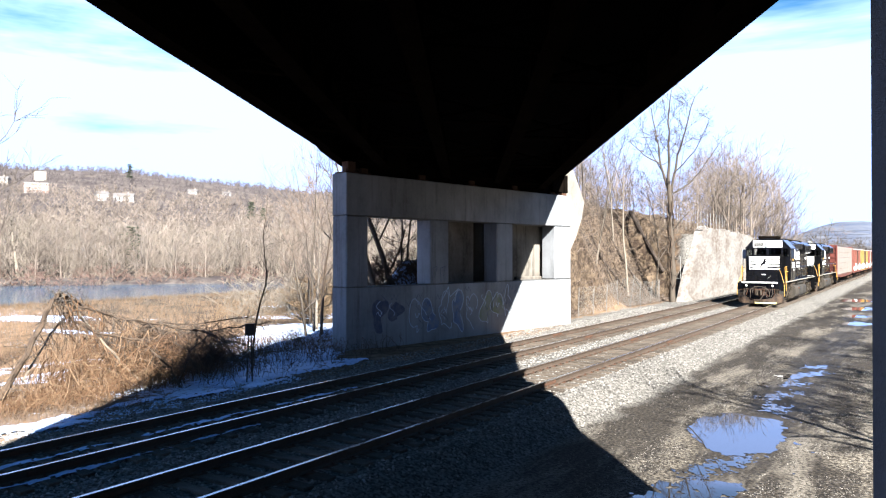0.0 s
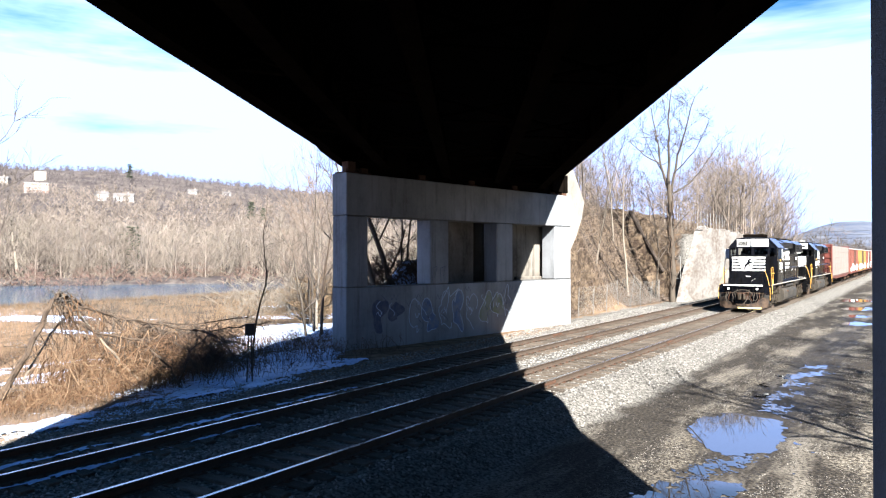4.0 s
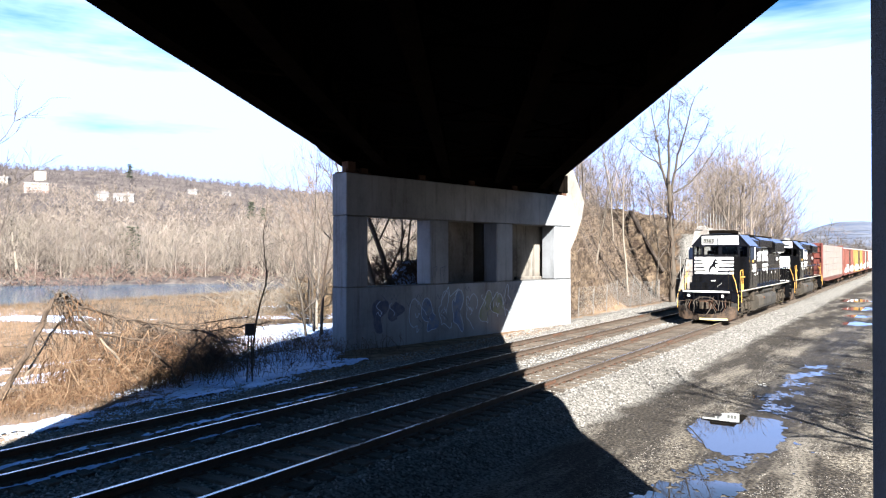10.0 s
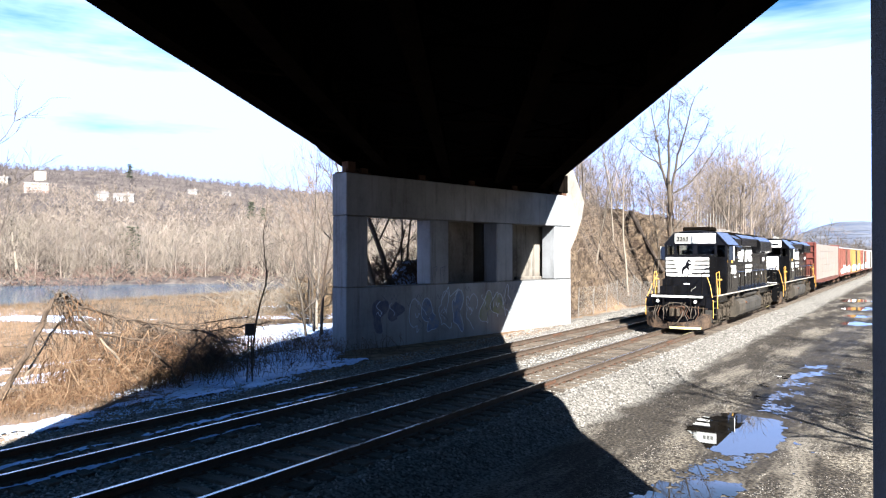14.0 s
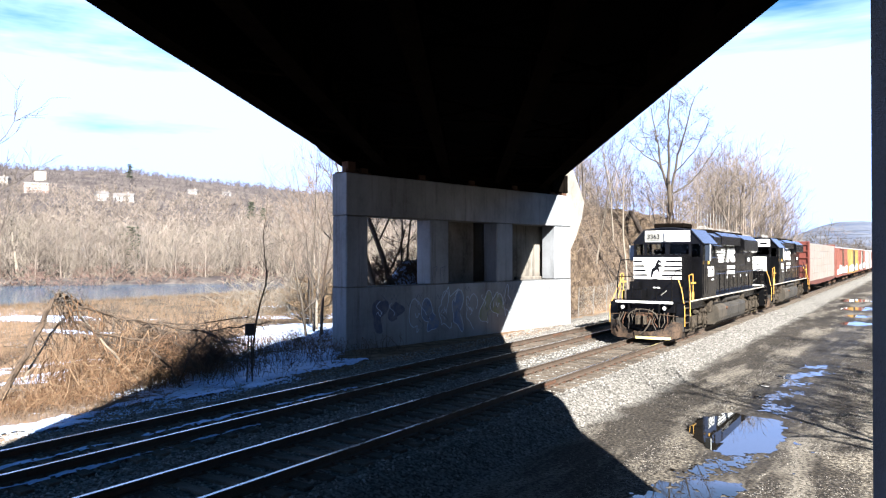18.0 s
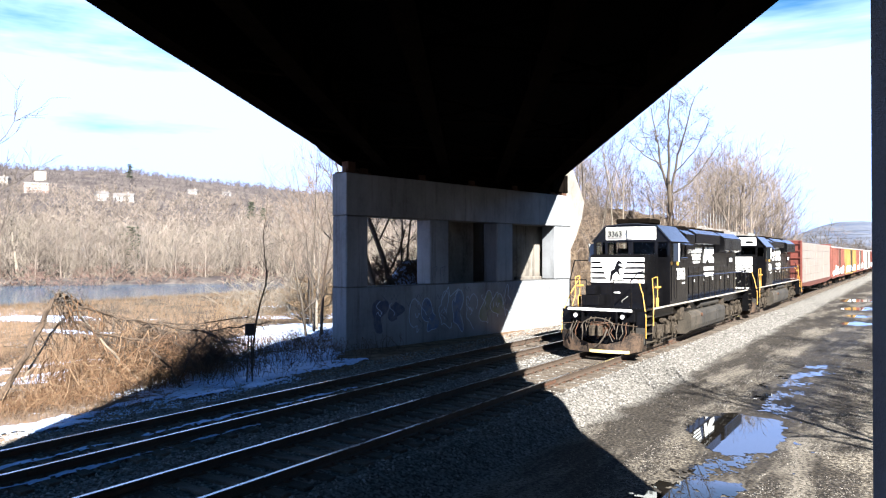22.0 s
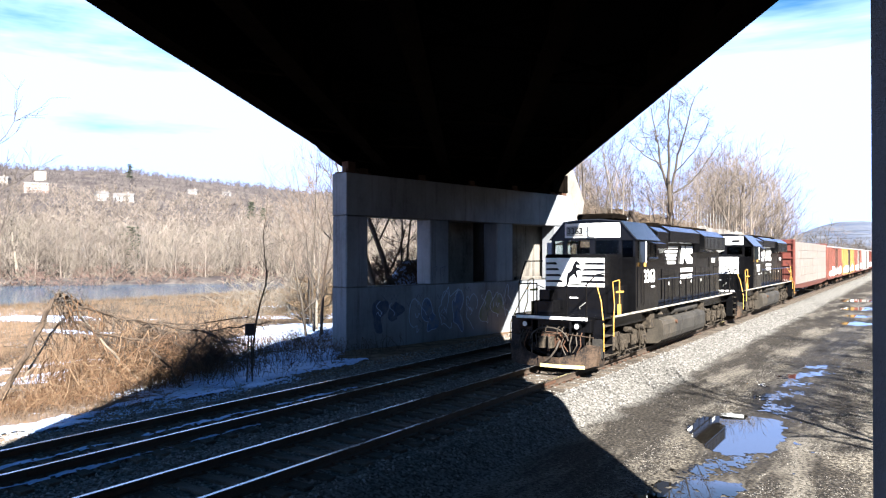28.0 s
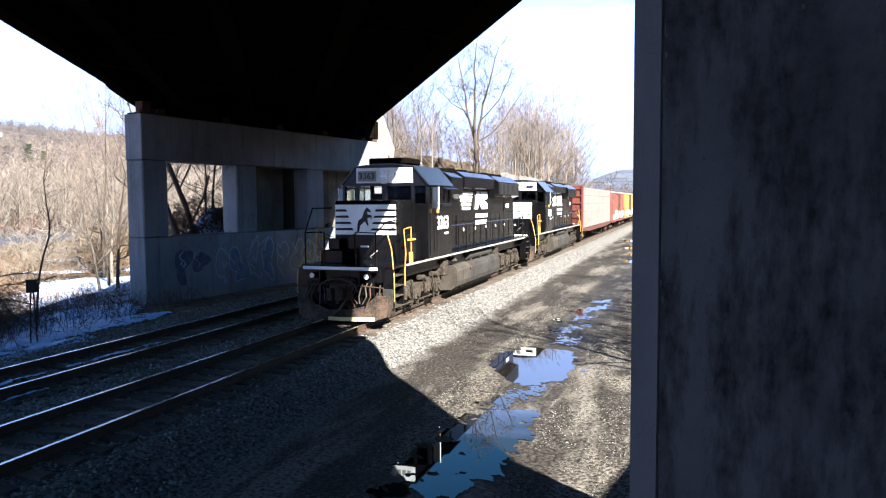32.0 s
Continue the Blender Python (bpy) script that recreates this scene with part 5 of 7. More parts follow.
        P("rear_bars", Shape().box(s * 0.985, s * 0.997, 16.9, 17.5, 3.15, 3.35, 0.002), WHITE, par=lower)
    for y, r in ((9.6, 0.62), (11.3, 0.62), (13.0, 0.5), (14.9, 0.58), (16.2, 0.58), (17.5, 0.58)):
        f = P("roof_fan", Shape().cyl((0, y, 4.60), (0, y, 4.80), r, n=20), STEEL_DARK)
        P("fan_grille", Shape().cyl((0, y, 4.80), (0, y, 4.815), r * 0.85, n=16), GRIME, par=f)
    P("exhaust_stack", Shape().box(-0.25, 0.25, 12.0, 12.5, 4.66, 4.86, 0.02), RUST)
    P("rear_number", Shape().box(-0.5, 0.5, 18.65, 18.68, 4.05, 4.4, 0.01), WHITE)
    # the cab, nose and hood sit a little towards the front
    back = {"nose": -0.5, "nose_panel": -0.5, "sand_box": -0.5, "side_locker": -0.5, "cab": -0.4, "horn": -0.4, "antenna": -0.4, "air_conditioner": -0.4}
    for name in ("fuel_tank", "air_reservoir", "reservoir_bracket", "bell", "equipment_box", "handrail_post", "handrail", "long_hood", "hood_top", "filter_housing", "dynamic_brake", "radiator_housing", "roof_fan", "exhaust_stack", "rear_number"):
        back[name] = -0.5
    for o in th.children:
        o.location.y += back.get(o.name.split(".")[0], 0.0)
    MOVING.append(th)
    return th


def four_wheel_truck(th, yc):
    tr = part("truck_bolster", Shape().box(-1.0, 1.0, yc - 0.2, yc + 0.2, 0.5, 0.85, 0.03), GRIME, th)
    for s in (-1, 1):
        prof = [(-1.15, 0.40), (-0.75, 0.42), (-0.45, 0.22), (0.45, 0.22), (0.75, 0.42), (1.15, 0.40), (1.18, 0.62), (0.8, 0.72), (0.35, 0.80), (-0.35, 0.80), (-0.8, 0.72), (-1.18, 0.62)]
        part("side_frame", Shape().prism([(yc + a, b) for a, b in prof], s * 0.98, s * 1.10, "x"), GRIME, tr)
        for k in (-0.86, 0.86):
            part("bearing_cap", Shape().cyl((s * 1.10, yc + k, 0.46), (s * 1.18, yc + k, 0.46), 0.12, n=12), RUST, tr)
        part("spring_nest", Shape().cyl((s * 1.05, yc - 0.15, 0.3), (s * 1.05, yc - 0.15, 0.6), 0.08, n=8).cyl((s * 1.05, yc + 0.15, 0.3), (s * 1.05, yc + 0.15, 0.6), 0.08, n=8), GRIME, tr)
    for k in (-0.86, 0.86):
        wheelset(th, yc + k, 0.46)


def car_ends(th, length):
    for y, d in ((0, -1), (length, 1)):
        part("coupler", Shape().box(-0.12, 0.12, y, y + d * 0.55, 0.76, 1.0, 0.03), RUST, th)
        part("air_hose", Shape().tube([(0.3, y + d * 0.1, 0.8), (0.3, y + d * 0.3, 0.45), (0.1, y + d * 0.45, 0.4)], 0.025), HOSE, th)


def ladder(th, x, y, z0, z1, material):
    s = 1 if x > 0 else -1
    lad = part("ladder", Shape().box(x, x + s * 0.05, y - 0.22, y - 0.19, z0, z1).box(x, x + s * 0.05, y + 0.19, y + 0.22, z0, z1), material, th)
    k = 0
    while z0 + 0.35 * k < z1:
        part("rung", Shape().cyl((x + s * 0.05, y - 0.22, z0 + 0.35 * k), (x + s * 0.05, y + 0.22, z0 + 0.35 * k), 0.014, n=5), material, lad)
        k += 1


def paint(name, c, dirt=0.6):
    return mat(name, c, tuple(v * dirt for v in c), 0.6, 0.7, 0.1, 12, fine=6, stretch=(1, 1, 0.5))


BROWN_CAR = paint("red_brown_car_paint", (0.1138, 0.0295, 0.0216))
WRAP = mat("white_lumber_wrap", (0.175, 0.152, 0.138), (0.125, 0.106, 0.094), 0.55, 0.9, 0.6, 5)
DARK_RED = paint("oxide_floor_paint", (0.0806, 0.0288, 0.0216))


def lumber_car(label):
    th = thing("centerbeam_flatcar", label, "flatcar", group="train of two locomotives and freight cars")
    L = 23.6
    part("deck", Shape().box(-1.42, 1.42, 0.1, L - 0.1, 1.0, 1.2, 0.01), DARK_RED, th)
    part("side_sill", Shape().prism([(0.1, 1.2), (0.1, 1.0), (5, 0.85), (L - 5, 0.85), (L - 0.1, 1.0), (L - 0.1, 1.2)], 1.42, 1.50, "x"), DARK_RED, th)
    part("side_sill", Shape().prism([(0.1, 1.2), (0.1, 1.0), (5, 0.85), (L - 5, 0.85), (L - 0.1, 1.0), (L - 0.1, 1.2)], -1.50, -1.42, "x"), DARK_RED, th)
    part("center_sill", Shape().box(-0.3, 0.3, 0.2, L - 0.2, 0.65, 1.0, 0.02), GRIME, th)
    for y, d in ((0.15, -1), (L - 0.15, 1)):
        bh = part("bulkhead", Shape().box(-1.5, 1.5, y, y - d * 0.28, 1.2, 4.72, 0.02), BROWN_CAR, th, "red-brown end bulkhead")
        for k in range(6):
            part("rib", Shape().box(-1.46, 1.46, y, y + d * 0.09, 1.5 + 0.58 * k, 1.60 + 0.58 * k, 0.01), BROWN_CAR, bh)
        for x in (-1.42, -0.5, 0.5, 1.42):
            part("upright", Shape().box(x - 0.07, x + 0.07, y, y + d * 0.10, 1.2, 4.7, 0.01), BROWN_CAR, bh)
    for k in range(1, 10):
        part("center_post", Shape().box(-0.06, 0.06, L * k / 10 - 0.08, L * k / 10 + 0.08, 1.2, 4.6), BROWN_CAR, th)
    rg = random.Random(2)
    for s in (-1, 1):
        y = 0.55
        for k in range(6):
            w = 3.66
            for t in range(5):
                z = 1.22 + 0.67 * t
                part("lumber_pack", Shape().box(s * 0.10, s * (1.44 + rg.uniform(-0.015, 0.015)), y - 0.03, y + w + 0.03, z, z + 0.662, 0.012), WRAP, th, "white-wrapped pack of lumber")
            part("strap", Shape().box(s * 1.455, s * 1.462, y + 1.0, y + 1.03, 1.2, 4.55).box(s * 1.455, s * 1.462, y + 2.6, y + 2.63, 1.2, 4.55), GREY_BOARD, th)
            y += w + 0.10
    for yc in (2.3, L - 2.3):
        four_wheel_truck(th, yc)
    car_ends(th, L)
    MOVING.append(th)
    return th, L


def boxcar(label, body, L, door, tag=None, tag2=None, ribs=True):
    th = thing("boxcar", label, "boxcar", group="train of two locomotives and freight cars")
    part("body", Shape().box(-1.48, 1.48, 0.1, L - 0.1, 1.05, 4.45, 0.03), body, th)
    part("roof", Shape().prism([(-1.52, 4.43), (0, 4.68), (1.52, 4.43), (1.52, 4.38), (-1.52, 4.38)], 0.05, L - 0.05, "y"), mat("galvanised_car_roof", (0.42, 0.42, 0.42), (0.28, 0.26, 0.25), 0.5, 2, metal=0.3), th)
    part("underframe", Shape().box(-0.4, 0.4, 0.2, L - 0.2, 0.7, 1.05, 0.02), GRIME, th)
    for s in (-1, 1):
        part("side_sill", Shape().box(s * 1.44, s * 1.50, 0.1, L - 0.1, 0.92, 1.06, 0.01), DARK_RED, th)
        mid = L / 2
        part("sliding_door", Shape().box(s * 1.48, s * 1.56, mid - 1.5, mid + 1.5, 1.12, 4.28, 0.02), door, th)
        part("door_track", Shape().box(s * 1.48, s * 1.60, mid - 3.2, mid + 1.6, 1.03, 1.10), body, th)
        part("door_track", Shape().box(s * 1.48, s * 1.60, mid - 3.2, mid + 1.6, 4.28, 4.34), body, th)
        for k in (-1.0, -0.3, 0.4, 1.1):
            part("door_rod", Shape().cyl((s * 1.59, mid + k, 1.15), (s * 1.59, mid + k, 4.25), 0.02, n=6), GRIME, th)
        if ribs:
            k = 0.6
            while k < L - 0.4:
                if abs(k - mid) > 1.65:
                    part("side_post", Shape().box(s * 1.48, s * 1.53, k - 0.05, k + 0.05, 1.1, 4.36, 0.01), body, th)
                k += 1.05
        ladder(th, s * 1.52, 0.45, 1.2, 4.3, body)
        ladder(th, s * 1.52, L - 0.45, 1.2, 2.6, body)
        if tag:
            rg = random.Random(len(label) + s)
            y = 1.2
            while y < L - 2.2:
                w, h = rg.uniform(0.5, 1.3), rg.uniform(0.5, 1.25)
                pts = [(y + w * 0.6 * (math.cos(q) * rg.uniform(0.65, 1.1)), 1.2 + h / 2 + h / 2 * math.sin(q) * rg.uniform(0.7, 1.0)) for q in [2 * math.pi * i / 9 for i in range(9)]]
                part("graffiti", Shape().prism(pts, s * 1.53, s * 1.566, "x"), rg.choice((tag, tag2 or tag)), th, "painted graffiti blot")
                y += w * rg.uniform(0.9, 1.6)
    for y, d in ((0.1, -1), (L - 0.1, 1)):
        for k in range(7):
            part("end_rib", Shape().box(-1.40, 1.40, y, y + d * 0.06, 1.3 + 0.44 * k, 1.5 + 0.44 * k, 0.02), body, th)
    for yc in (2.2, L - 2.2):
        four_wheel_truck(th, yc)
    car_ends(th, L)
    MOVING.append(th)
    return th, L


TRAIN = []                     # thing, distance of its front behind the leading pilot
TRAIN.append((locomotive("3363", "black diesel locomotive with white stripes and yellow handrails, leading", True), 0.0))
TRAIN.append((locomotive("", "second black diesel locomotive, white-striped, coupled behind the first", False), 20.6))
place = 40.87
red = paint("faded_red_car_paint", (0.165, 0.06, 0.045))
orange = paint("yellow_orange_car_paint", (0.285, 0.175, 0.055))
pale = paint("dusty_white_car_paint", (0.247, 0.2376, 0.2282), 0.75)
blue_tag = mat("blue_white_spray", (0.45, 0.62, 0.80), (0.25, 0.42, 0.70), 0.6, 3)
white_tag = mat("white_spray", (0.78, 0.78, 0.78), (0.55, 0.60, 0.66), 0.6, 3)
for make in (lambda: lumber_car("red-brown centerbeam flatcar loaded with white-wrapped lumber"),
             lambda: boxcar("faded red boxcar with white graffiti along its lower side", red, 16.6, red, white_tag),
             lambda: boxcar("yellow-orange boxcar with a dark door and blue graffiti", orange, 19.2, paint("dark_door_paint", (0.0475, 0.0382, 0.0288)), blue_tag, white_tag),
             lambda: boxcar("red boxcar with a large white painted patch", red, 16.6, pale, white_tag, pale),
             lambda: boxcar("dusty white boxcar with plain ribbed sides", pale, 19.2, pale),
             lambda: boxcar("dull brown boxcar at the end of the visible train", BROWN_CAR, 16.6, BROWN_CAR, white_tag),
             lambda: boxcar("dull white boxcar far along the train", pale, 19.2, pale)):
    car, ln = make()
    TRAIN.append((car, place))
    place += ln + 1.0

# ---- trees and undergrowth ----
BARK = mat("grey_brown_bark", (0.071, 0.057, 0.044), (0.032, 0.026, 0.02), 0.9, 2.5, 0.6, 14, stretch=(1, 1, 0.3))
BARK_PALE = mat("pale_bark", (0.167, 0.144, 0.116), (0.097, 0.081, 0.064), 0.85, 2.5, 0.4, 14)
TWIG = mat("bare_twigs", (0.081, 0.066, 0.055), (0.045, 0.037, 0.03), 0.9, 0.7)
TWIG_TAN = mat("tan_bare_twigs", (0.1539, 0.1203, 0.0954), (0.0923, 0.0681, 0.0536), 0.9, 0.5)
TWIG_RED = mat("reddish_brush_stems", (0.077, 0.045, 0.03), (0.038, 0.023, 0.017), 0.9, 0.6)
DEAD_BARK = mat("dark_furrowed_dead_bark", (0.073, 0.05, 0.033), (0.023, 0.016, 0.012), 0.9, 5, 0.8, 22, stretch=(1, 1, 0.35))
VINE = mat("dry_orange_tan_vines", (0.1426, 0.0828, 0.0445), (0.0686, 0.0365, 0.0185), 0.9, 0.6)
STRAW = mat("dry_straw_grass", (0.2097, 0.1418, 0.0896), (0.131, 0.0868, 0.054), 0.9, 0.4, island=0.25)
REED = mat("rust_tan_reeds", (0.129, 0.084, 0.045), (0.084, 0.053, 0.03), 0.9, 0.3)
EVERGREEN = mat("evergreen_needles", (0.03188, 0.0459, 0.02167), (0.01785, 0.02423, 0.01275), 0.9, 0.8)


def fast_mesh(name, verts, faces, material):
    """A mesh of equal polygons from arrays."""
    me = bpy.data.meshes.new(name)
    nv, (nf, k) = len(verts), faces.shape
    me.vertices.add(nv)
    me.vertices.foreach_set("co", np.ascontiguousarray(verts, np.float32).ravel())
    me.loops.add(nf * k)
    me.loops.foreach_set("vertex_index", np.ascontiguousarray(faces, np.int32).ravel())
    me.polygons.add(nf)
    me.polygons.foreach_set("loop_start", np.arange(0, nf * k, k, dtype=np.int32))
    me.update(calc_edges=True)
    me.materials.append(material)
    return me


def sticks(segs, n=3):
    """Tapered rods, n-sided, from rows of p0, p1, r0, r1: vertices and quads."""
    s = np.asarray(segs, float)
    p0, p1, r0, r1 = s[:, 0:3], s[:, 3:6], s[:, 6], s[:, 7]
    d = p1 - p0
    d /= np.maximum(np.linalg.norm(d, axis=1, keepdims=True), 1e-9)
    ref = np.where(np.abs(d[:, 2:3]) < 0.9, np.array([[0, 0, 1.0]]), np.array([[1.0, 0, 0]]))
    u = np.cross(d, ref)
    u /= np.linalg.norm(u, axis=1, keepdims=True)
    w = np.cross(d, u)
    ang = 2 * np.pi * np.arange(n) / n
    ring = np.cos(ang)[None, :, None] * u[:, None] + np.sin(ang)[None, :, None] * w[:, None]
    v = np.concatenate([p0[:, None] + ring * r0[:, None, None], p1[:, None] + ring * r1[:, None, None]], 1)
    i = np.arange(n)
    q = np.stack([i, (i + 1) % n, n + (i + 1) % n, n + i], -1)
    f = q[None] + (2 * n * np.arange(len(s)))[:, None, None]
    return v.reshape(-1, 3), f.reshape(-1, 4)


def grow(seed, tall, r0, limbs=13, subs=6, twigs=4, spread=0.5, first=0.3, least=0.012, lean=(0, 0), steps=(12, 6, 3, 2)):
    """Rods of a bare tree: the trunk's, and those of its limbs and twigs."""
    rg = random.Random(seed)
    trunk, crown = [], []

    def run(p, d, length, ra, rb, steps, wander, lift, out):
        pts = [(p, ra)]
        for k in range(steps):
            d = (d + Vector((rg.gauss(0, wander), rg.gauss(0, wander), rg.gauss(0, wander) + lift))).normalized()
            q = p + d * (length / steps)
            r = ra + (rb - ra) * (k + 1) / steps
            out.append((*p, *q, pts[-1][1], r))
            p = q
            pts.append((p, r))
        return pts, d

    base, _ = run(Vector((0, 0, -0.2)), Vector((lean[0], lean[1], 1)).normalized(), tall, r0, r0 * 0.12, steps[0], 0.05, 0.02, trunk)
    for i in range(limbs):
        h = first + (0.97 - first) * (i + rg.random()) / limbs
        k = min(steps[0] - 1, int(h * steps[0]))
        p, r = base[k]
        a = i * 2.4 + rg.uniform(-0.5, 0.5)
        d = Vector((math.cos(a) * spread, math.sin(a) * spread, rg.uniform(0.35, 0.75))).normalized()
        ln = tall * (0.62 - 0.40 * h) * rg.uniform(0.7, 1.15)
        pts, _ = run(p, d, ln, max(least * 1.6, r * 0.5), least, steps[1], 0.13, 0.06, crown)
        for j in range(subs):
            q, qr = pts[1 + rg.randrange(steps[1] - 1)]
            a2 = rg.uniform(0, 6.28)
            d2 = (d + Vector((math.cos(a2), math.sin(a2), rg.uniform(0.0, 0.7))) * 0.8).normalized()
            pt2, _ = run(q, d2, ln * rg.uniform(0.25, 0.5), max(least, qr * 0.6), least * 0.7, steps[2], 0.16, 0.05, crown)
            for m in range(twigs):
                t, tr = pt2[1 + rg.randrange(steps[2])]
                d3 = (d2 + Vector((rg.gauss(0, 0.6), rg.gauss(0, 0.6), rg.gauss(0.2, 0.4)))).normalized()
                run(t, d3, ln * rg.uniform(0.10, 0.24), least * 0.75, least * 0.45, steps[3], 0.2, 0.03, crown)
    return trunk, crown


def bare_tree(seed, x, y, tall, r0, label, group, bark=BARK, twig=TWIG, z=None, **kw):
    trunk, crown = grow(seed, tall, r0, **kw)
    th = thing("bare_tree", label, "tree", pose(x, y, float(height(x, y)) if z is None else z, 0, 0, seed * 37 % 360), group)
    part("trunk", fast_mesh("trunk", *sticks(trunk, 8), bark), bark, th)
    part("crown", fast_mesh("crown", *sticks(crown, 3), twig), twig, th)
    return th


BANK_G = "bare trees on the bank"


def leaders_tree(x, y, label, group):
    """A tall bare tree whose trunk splits into three upright leaders with long side limbs."""
    rg = random.Random(91)
    trunk, crown = [], []
    across, deep = Vector((0.963, 0.27, 0)), Vector((-0.27, 0.963, 0))

    def limb(pts, r0, r1, out, side, reach):
        fine = []
        for a, b in zip(pts[:-1], pts[1:]):
            for k in range(3):
                fine.append(a.lerp(b, k / 3) + Vector((rg.gauss(0, 0.05), rg.gauss(0, 0.05), 0)))
        fine.append(pts[-1])
        n = len(fine) - 1
        for i, (p, q) in enumerate(zip(fine[:-1], fine[1:])):
            ra, rb = r0 + (r1 - r0) * i / n, r0 + (r1 - r0) * (i + 1) / n
            out.append((*p, *q, ra, rb))
            if i < n * 0.2:
                continue
            for _ in range(side):
                a = rg.uniform(0, 6.28)
                d = (Vector((math.cos(a), math.sin(a), rg.uniform(0.2, 1.1)))).normalized()
                ln = reach * rg.uniform(0.5, 1.2) * (1.15 - 0.6 * i / n)
                twig(q, d, ln, max(0.02, rb * 0.42), 2)

    def twig(p, d, ln, r, depth):
        steps = 5 if depth == 2 else 3
        for k in range(steps):
            d = (d + Vector((rg.gauss(0, 0.16), rg.gauss(0, 0.16), rg.gauss(0.05, 0.12)))).normalized()
            q = p + d * ln / steps
            crown.append((*p, *q, r * (1 - 0.7 * k / steps), r * (1 - 0.7 * (k + 1) / steps)))
            if depth and k:
                for _ in range(2):
                    twig(q, (d + Vector((rg.gauss(0, 0.6), rg.gauss(0, 0.6), rg.gauss(0.1, 0.45)))).normalized(), ln * rg.uniform(0.35, 0.6), max(0.011, r * 0.55), depth - 1)
            p = q

    at = lambda u, z, v=0.0: across * u + deep * v + Vector((0, 0, z))
    limb([at(0, -0.4), at(0.05, 3.0), at(-0.1, 6.5), at(-0.2, 9.3)], 0.26, 0.17, trunk, 2, 0.7)
    limb([at(-0.15, 8.6), at(-0.85, 11.0, 0.3), at(-1.15, 13.3, 0.5), at(-1.6, 15.8, 0.6)], 0.13, 0.03, trunk, 2, 1.9)
    limb([at(-0.2, 9.2), at(-0.2, 12.0, -0.3), at(-0.25, 14.4, -0.5), at(0.0, 17.0, -0.6)], 0.14, 0.03, trunk, 2, 1.9)
    limb([at(0.0, 8.8), at(0.5, 11.8, 0.2), at(1.05, 13.7, -0.1), at(1.8, 16.4, -0.3)], 0.12, 0.03, trunk, 2, 2.0)
    limb([at(-0.8, 11.0, 0.3), at(-2.2, 11.8, -0.2), at(-3.4, 13.0, -0.6)], 0.08, 0.025, crown, 1, 1.4)
    limb([at(0.1, 8.6), at(1.6, 9.6, 0.6), at(2.6, 11.0, 0.8), at(4.0, 13.2, 1.0)], 0.08, 0.025, crown, 1, 1.6)
    limb([at(-0.1, 6.3), at(-1.4, 8.4, -0.8), at(-2.1, 10.2, -1.0)], 0.05, 0.014, crown, 1, 1.2)
    limb([at(-0.3, 9.6), at(-1.6, 12.2, 0.9), at(-2.4, 14.2, 1.2)], 0.07, 0.02, crown, 2, 1.3)
    limb([at(0.3, 10.4), at(1.9, 12.0, -0.8), at(2.9, 14.4, -1.1)], 0.07, 0.02, crown, 2, 1.3)
    limb([at(-0.05, 5.4), at(1.2, 6.9, -0.5), at(2.4, 8.0, -0.7)], 0.05, 0.014, crown, 1, 1.2)
    vines = []
    for k in range(22):                         # old vines and sprouts wound about the trunk
        a, z, r = rg.uniform(0, 6.28), rg.uniform(0.0, 6.0), rg.uniform(0.02, 0.05)
        p = None
        for _ in range(9):
            a, z = a + rg.gauss(0, 0.45), z + rg.uniform(0.3, 0.7)
            q = at(-0.02 * z, z) + Vector((math.cos(a), math.sin(a), 0)) * (0.27 - 0.011 * z + rg.uniform(0, 0.12))
            if p is not None and z < 10.5:
                vines.append((*p, *q, r, r * 0.9))
                if rg.random() < 0.55:
                    twig(q, Vector((math.cos(a), math.sin(a), rg.uniform(-0.2, 0.9))).normalized(), rg.uniform(0.4, 1.0), 0.018, 1)
            p = q
    th = thing("bare_tree", label, "tree", pose(x, y, 0.0), group)
    part("trunk", fast_mesh("trunk", *sticks(trunk, 8), BARK), BARK, th)
    part("vine", fast_mesh("vine", *sticks(vines, 4), DEAD_BARK), DEAD_BARK, th, "dark old vines wound about the trunk")
    part("crown", fast_mesh("crown", *sticks(crown, 3), TWIG), TWIG, th)


leaders_tree(-16.95, 60.25, "tall leafless tree, its grey trunk split into three leaders", BANK_G)
bare_tree(2, -18.9, 62.2, 9.0, 0.10, "leafless grey tree growing close beside a taller one", BANK_G, limbs=12, subs=6, spread=0.5, least=0.010, z=0.2)
bare_tree(3, -19.4, 56.6, 12.5, 0.10, "slender pale-barked bare tree on the brown slope", BANK_G, bark=BARK_PALE, limbs=9, subs=4, first=0.5, spread=0.35, least=0.013)
bare_tree(4, -21.8, 59.8, 10.0, 0.09, "slender pale-barked bare tree on the brown slope", BANK_G, bark=BARK_PALE, limbs=8, subs=4, first=0.45, spread=0.35, least=0.013)
bare_tree(5, -20.6, 52.0, 11.5, 0.08, "thin leafless sapling on the brown slope", BANK_G, bark=BARK_PALE, limbs=10, subs=4, first=0.3, spread=0.4, least=0.012)
row = random.Random(21)
protos = [bare_tree(30 + k, -27 - 2 * k, 66 + 3 * k, 11.5, 0.085, "leafless tree among others on top of the bank", BANK_G, limbs=15, subs=7, twigs=4, first=0.2, spread=0.9, least=0.011, steps=(8, 4, 2, 1), twig=(TWIG, TWIG_TAN, TWIG)[k]) for k in range(3)]
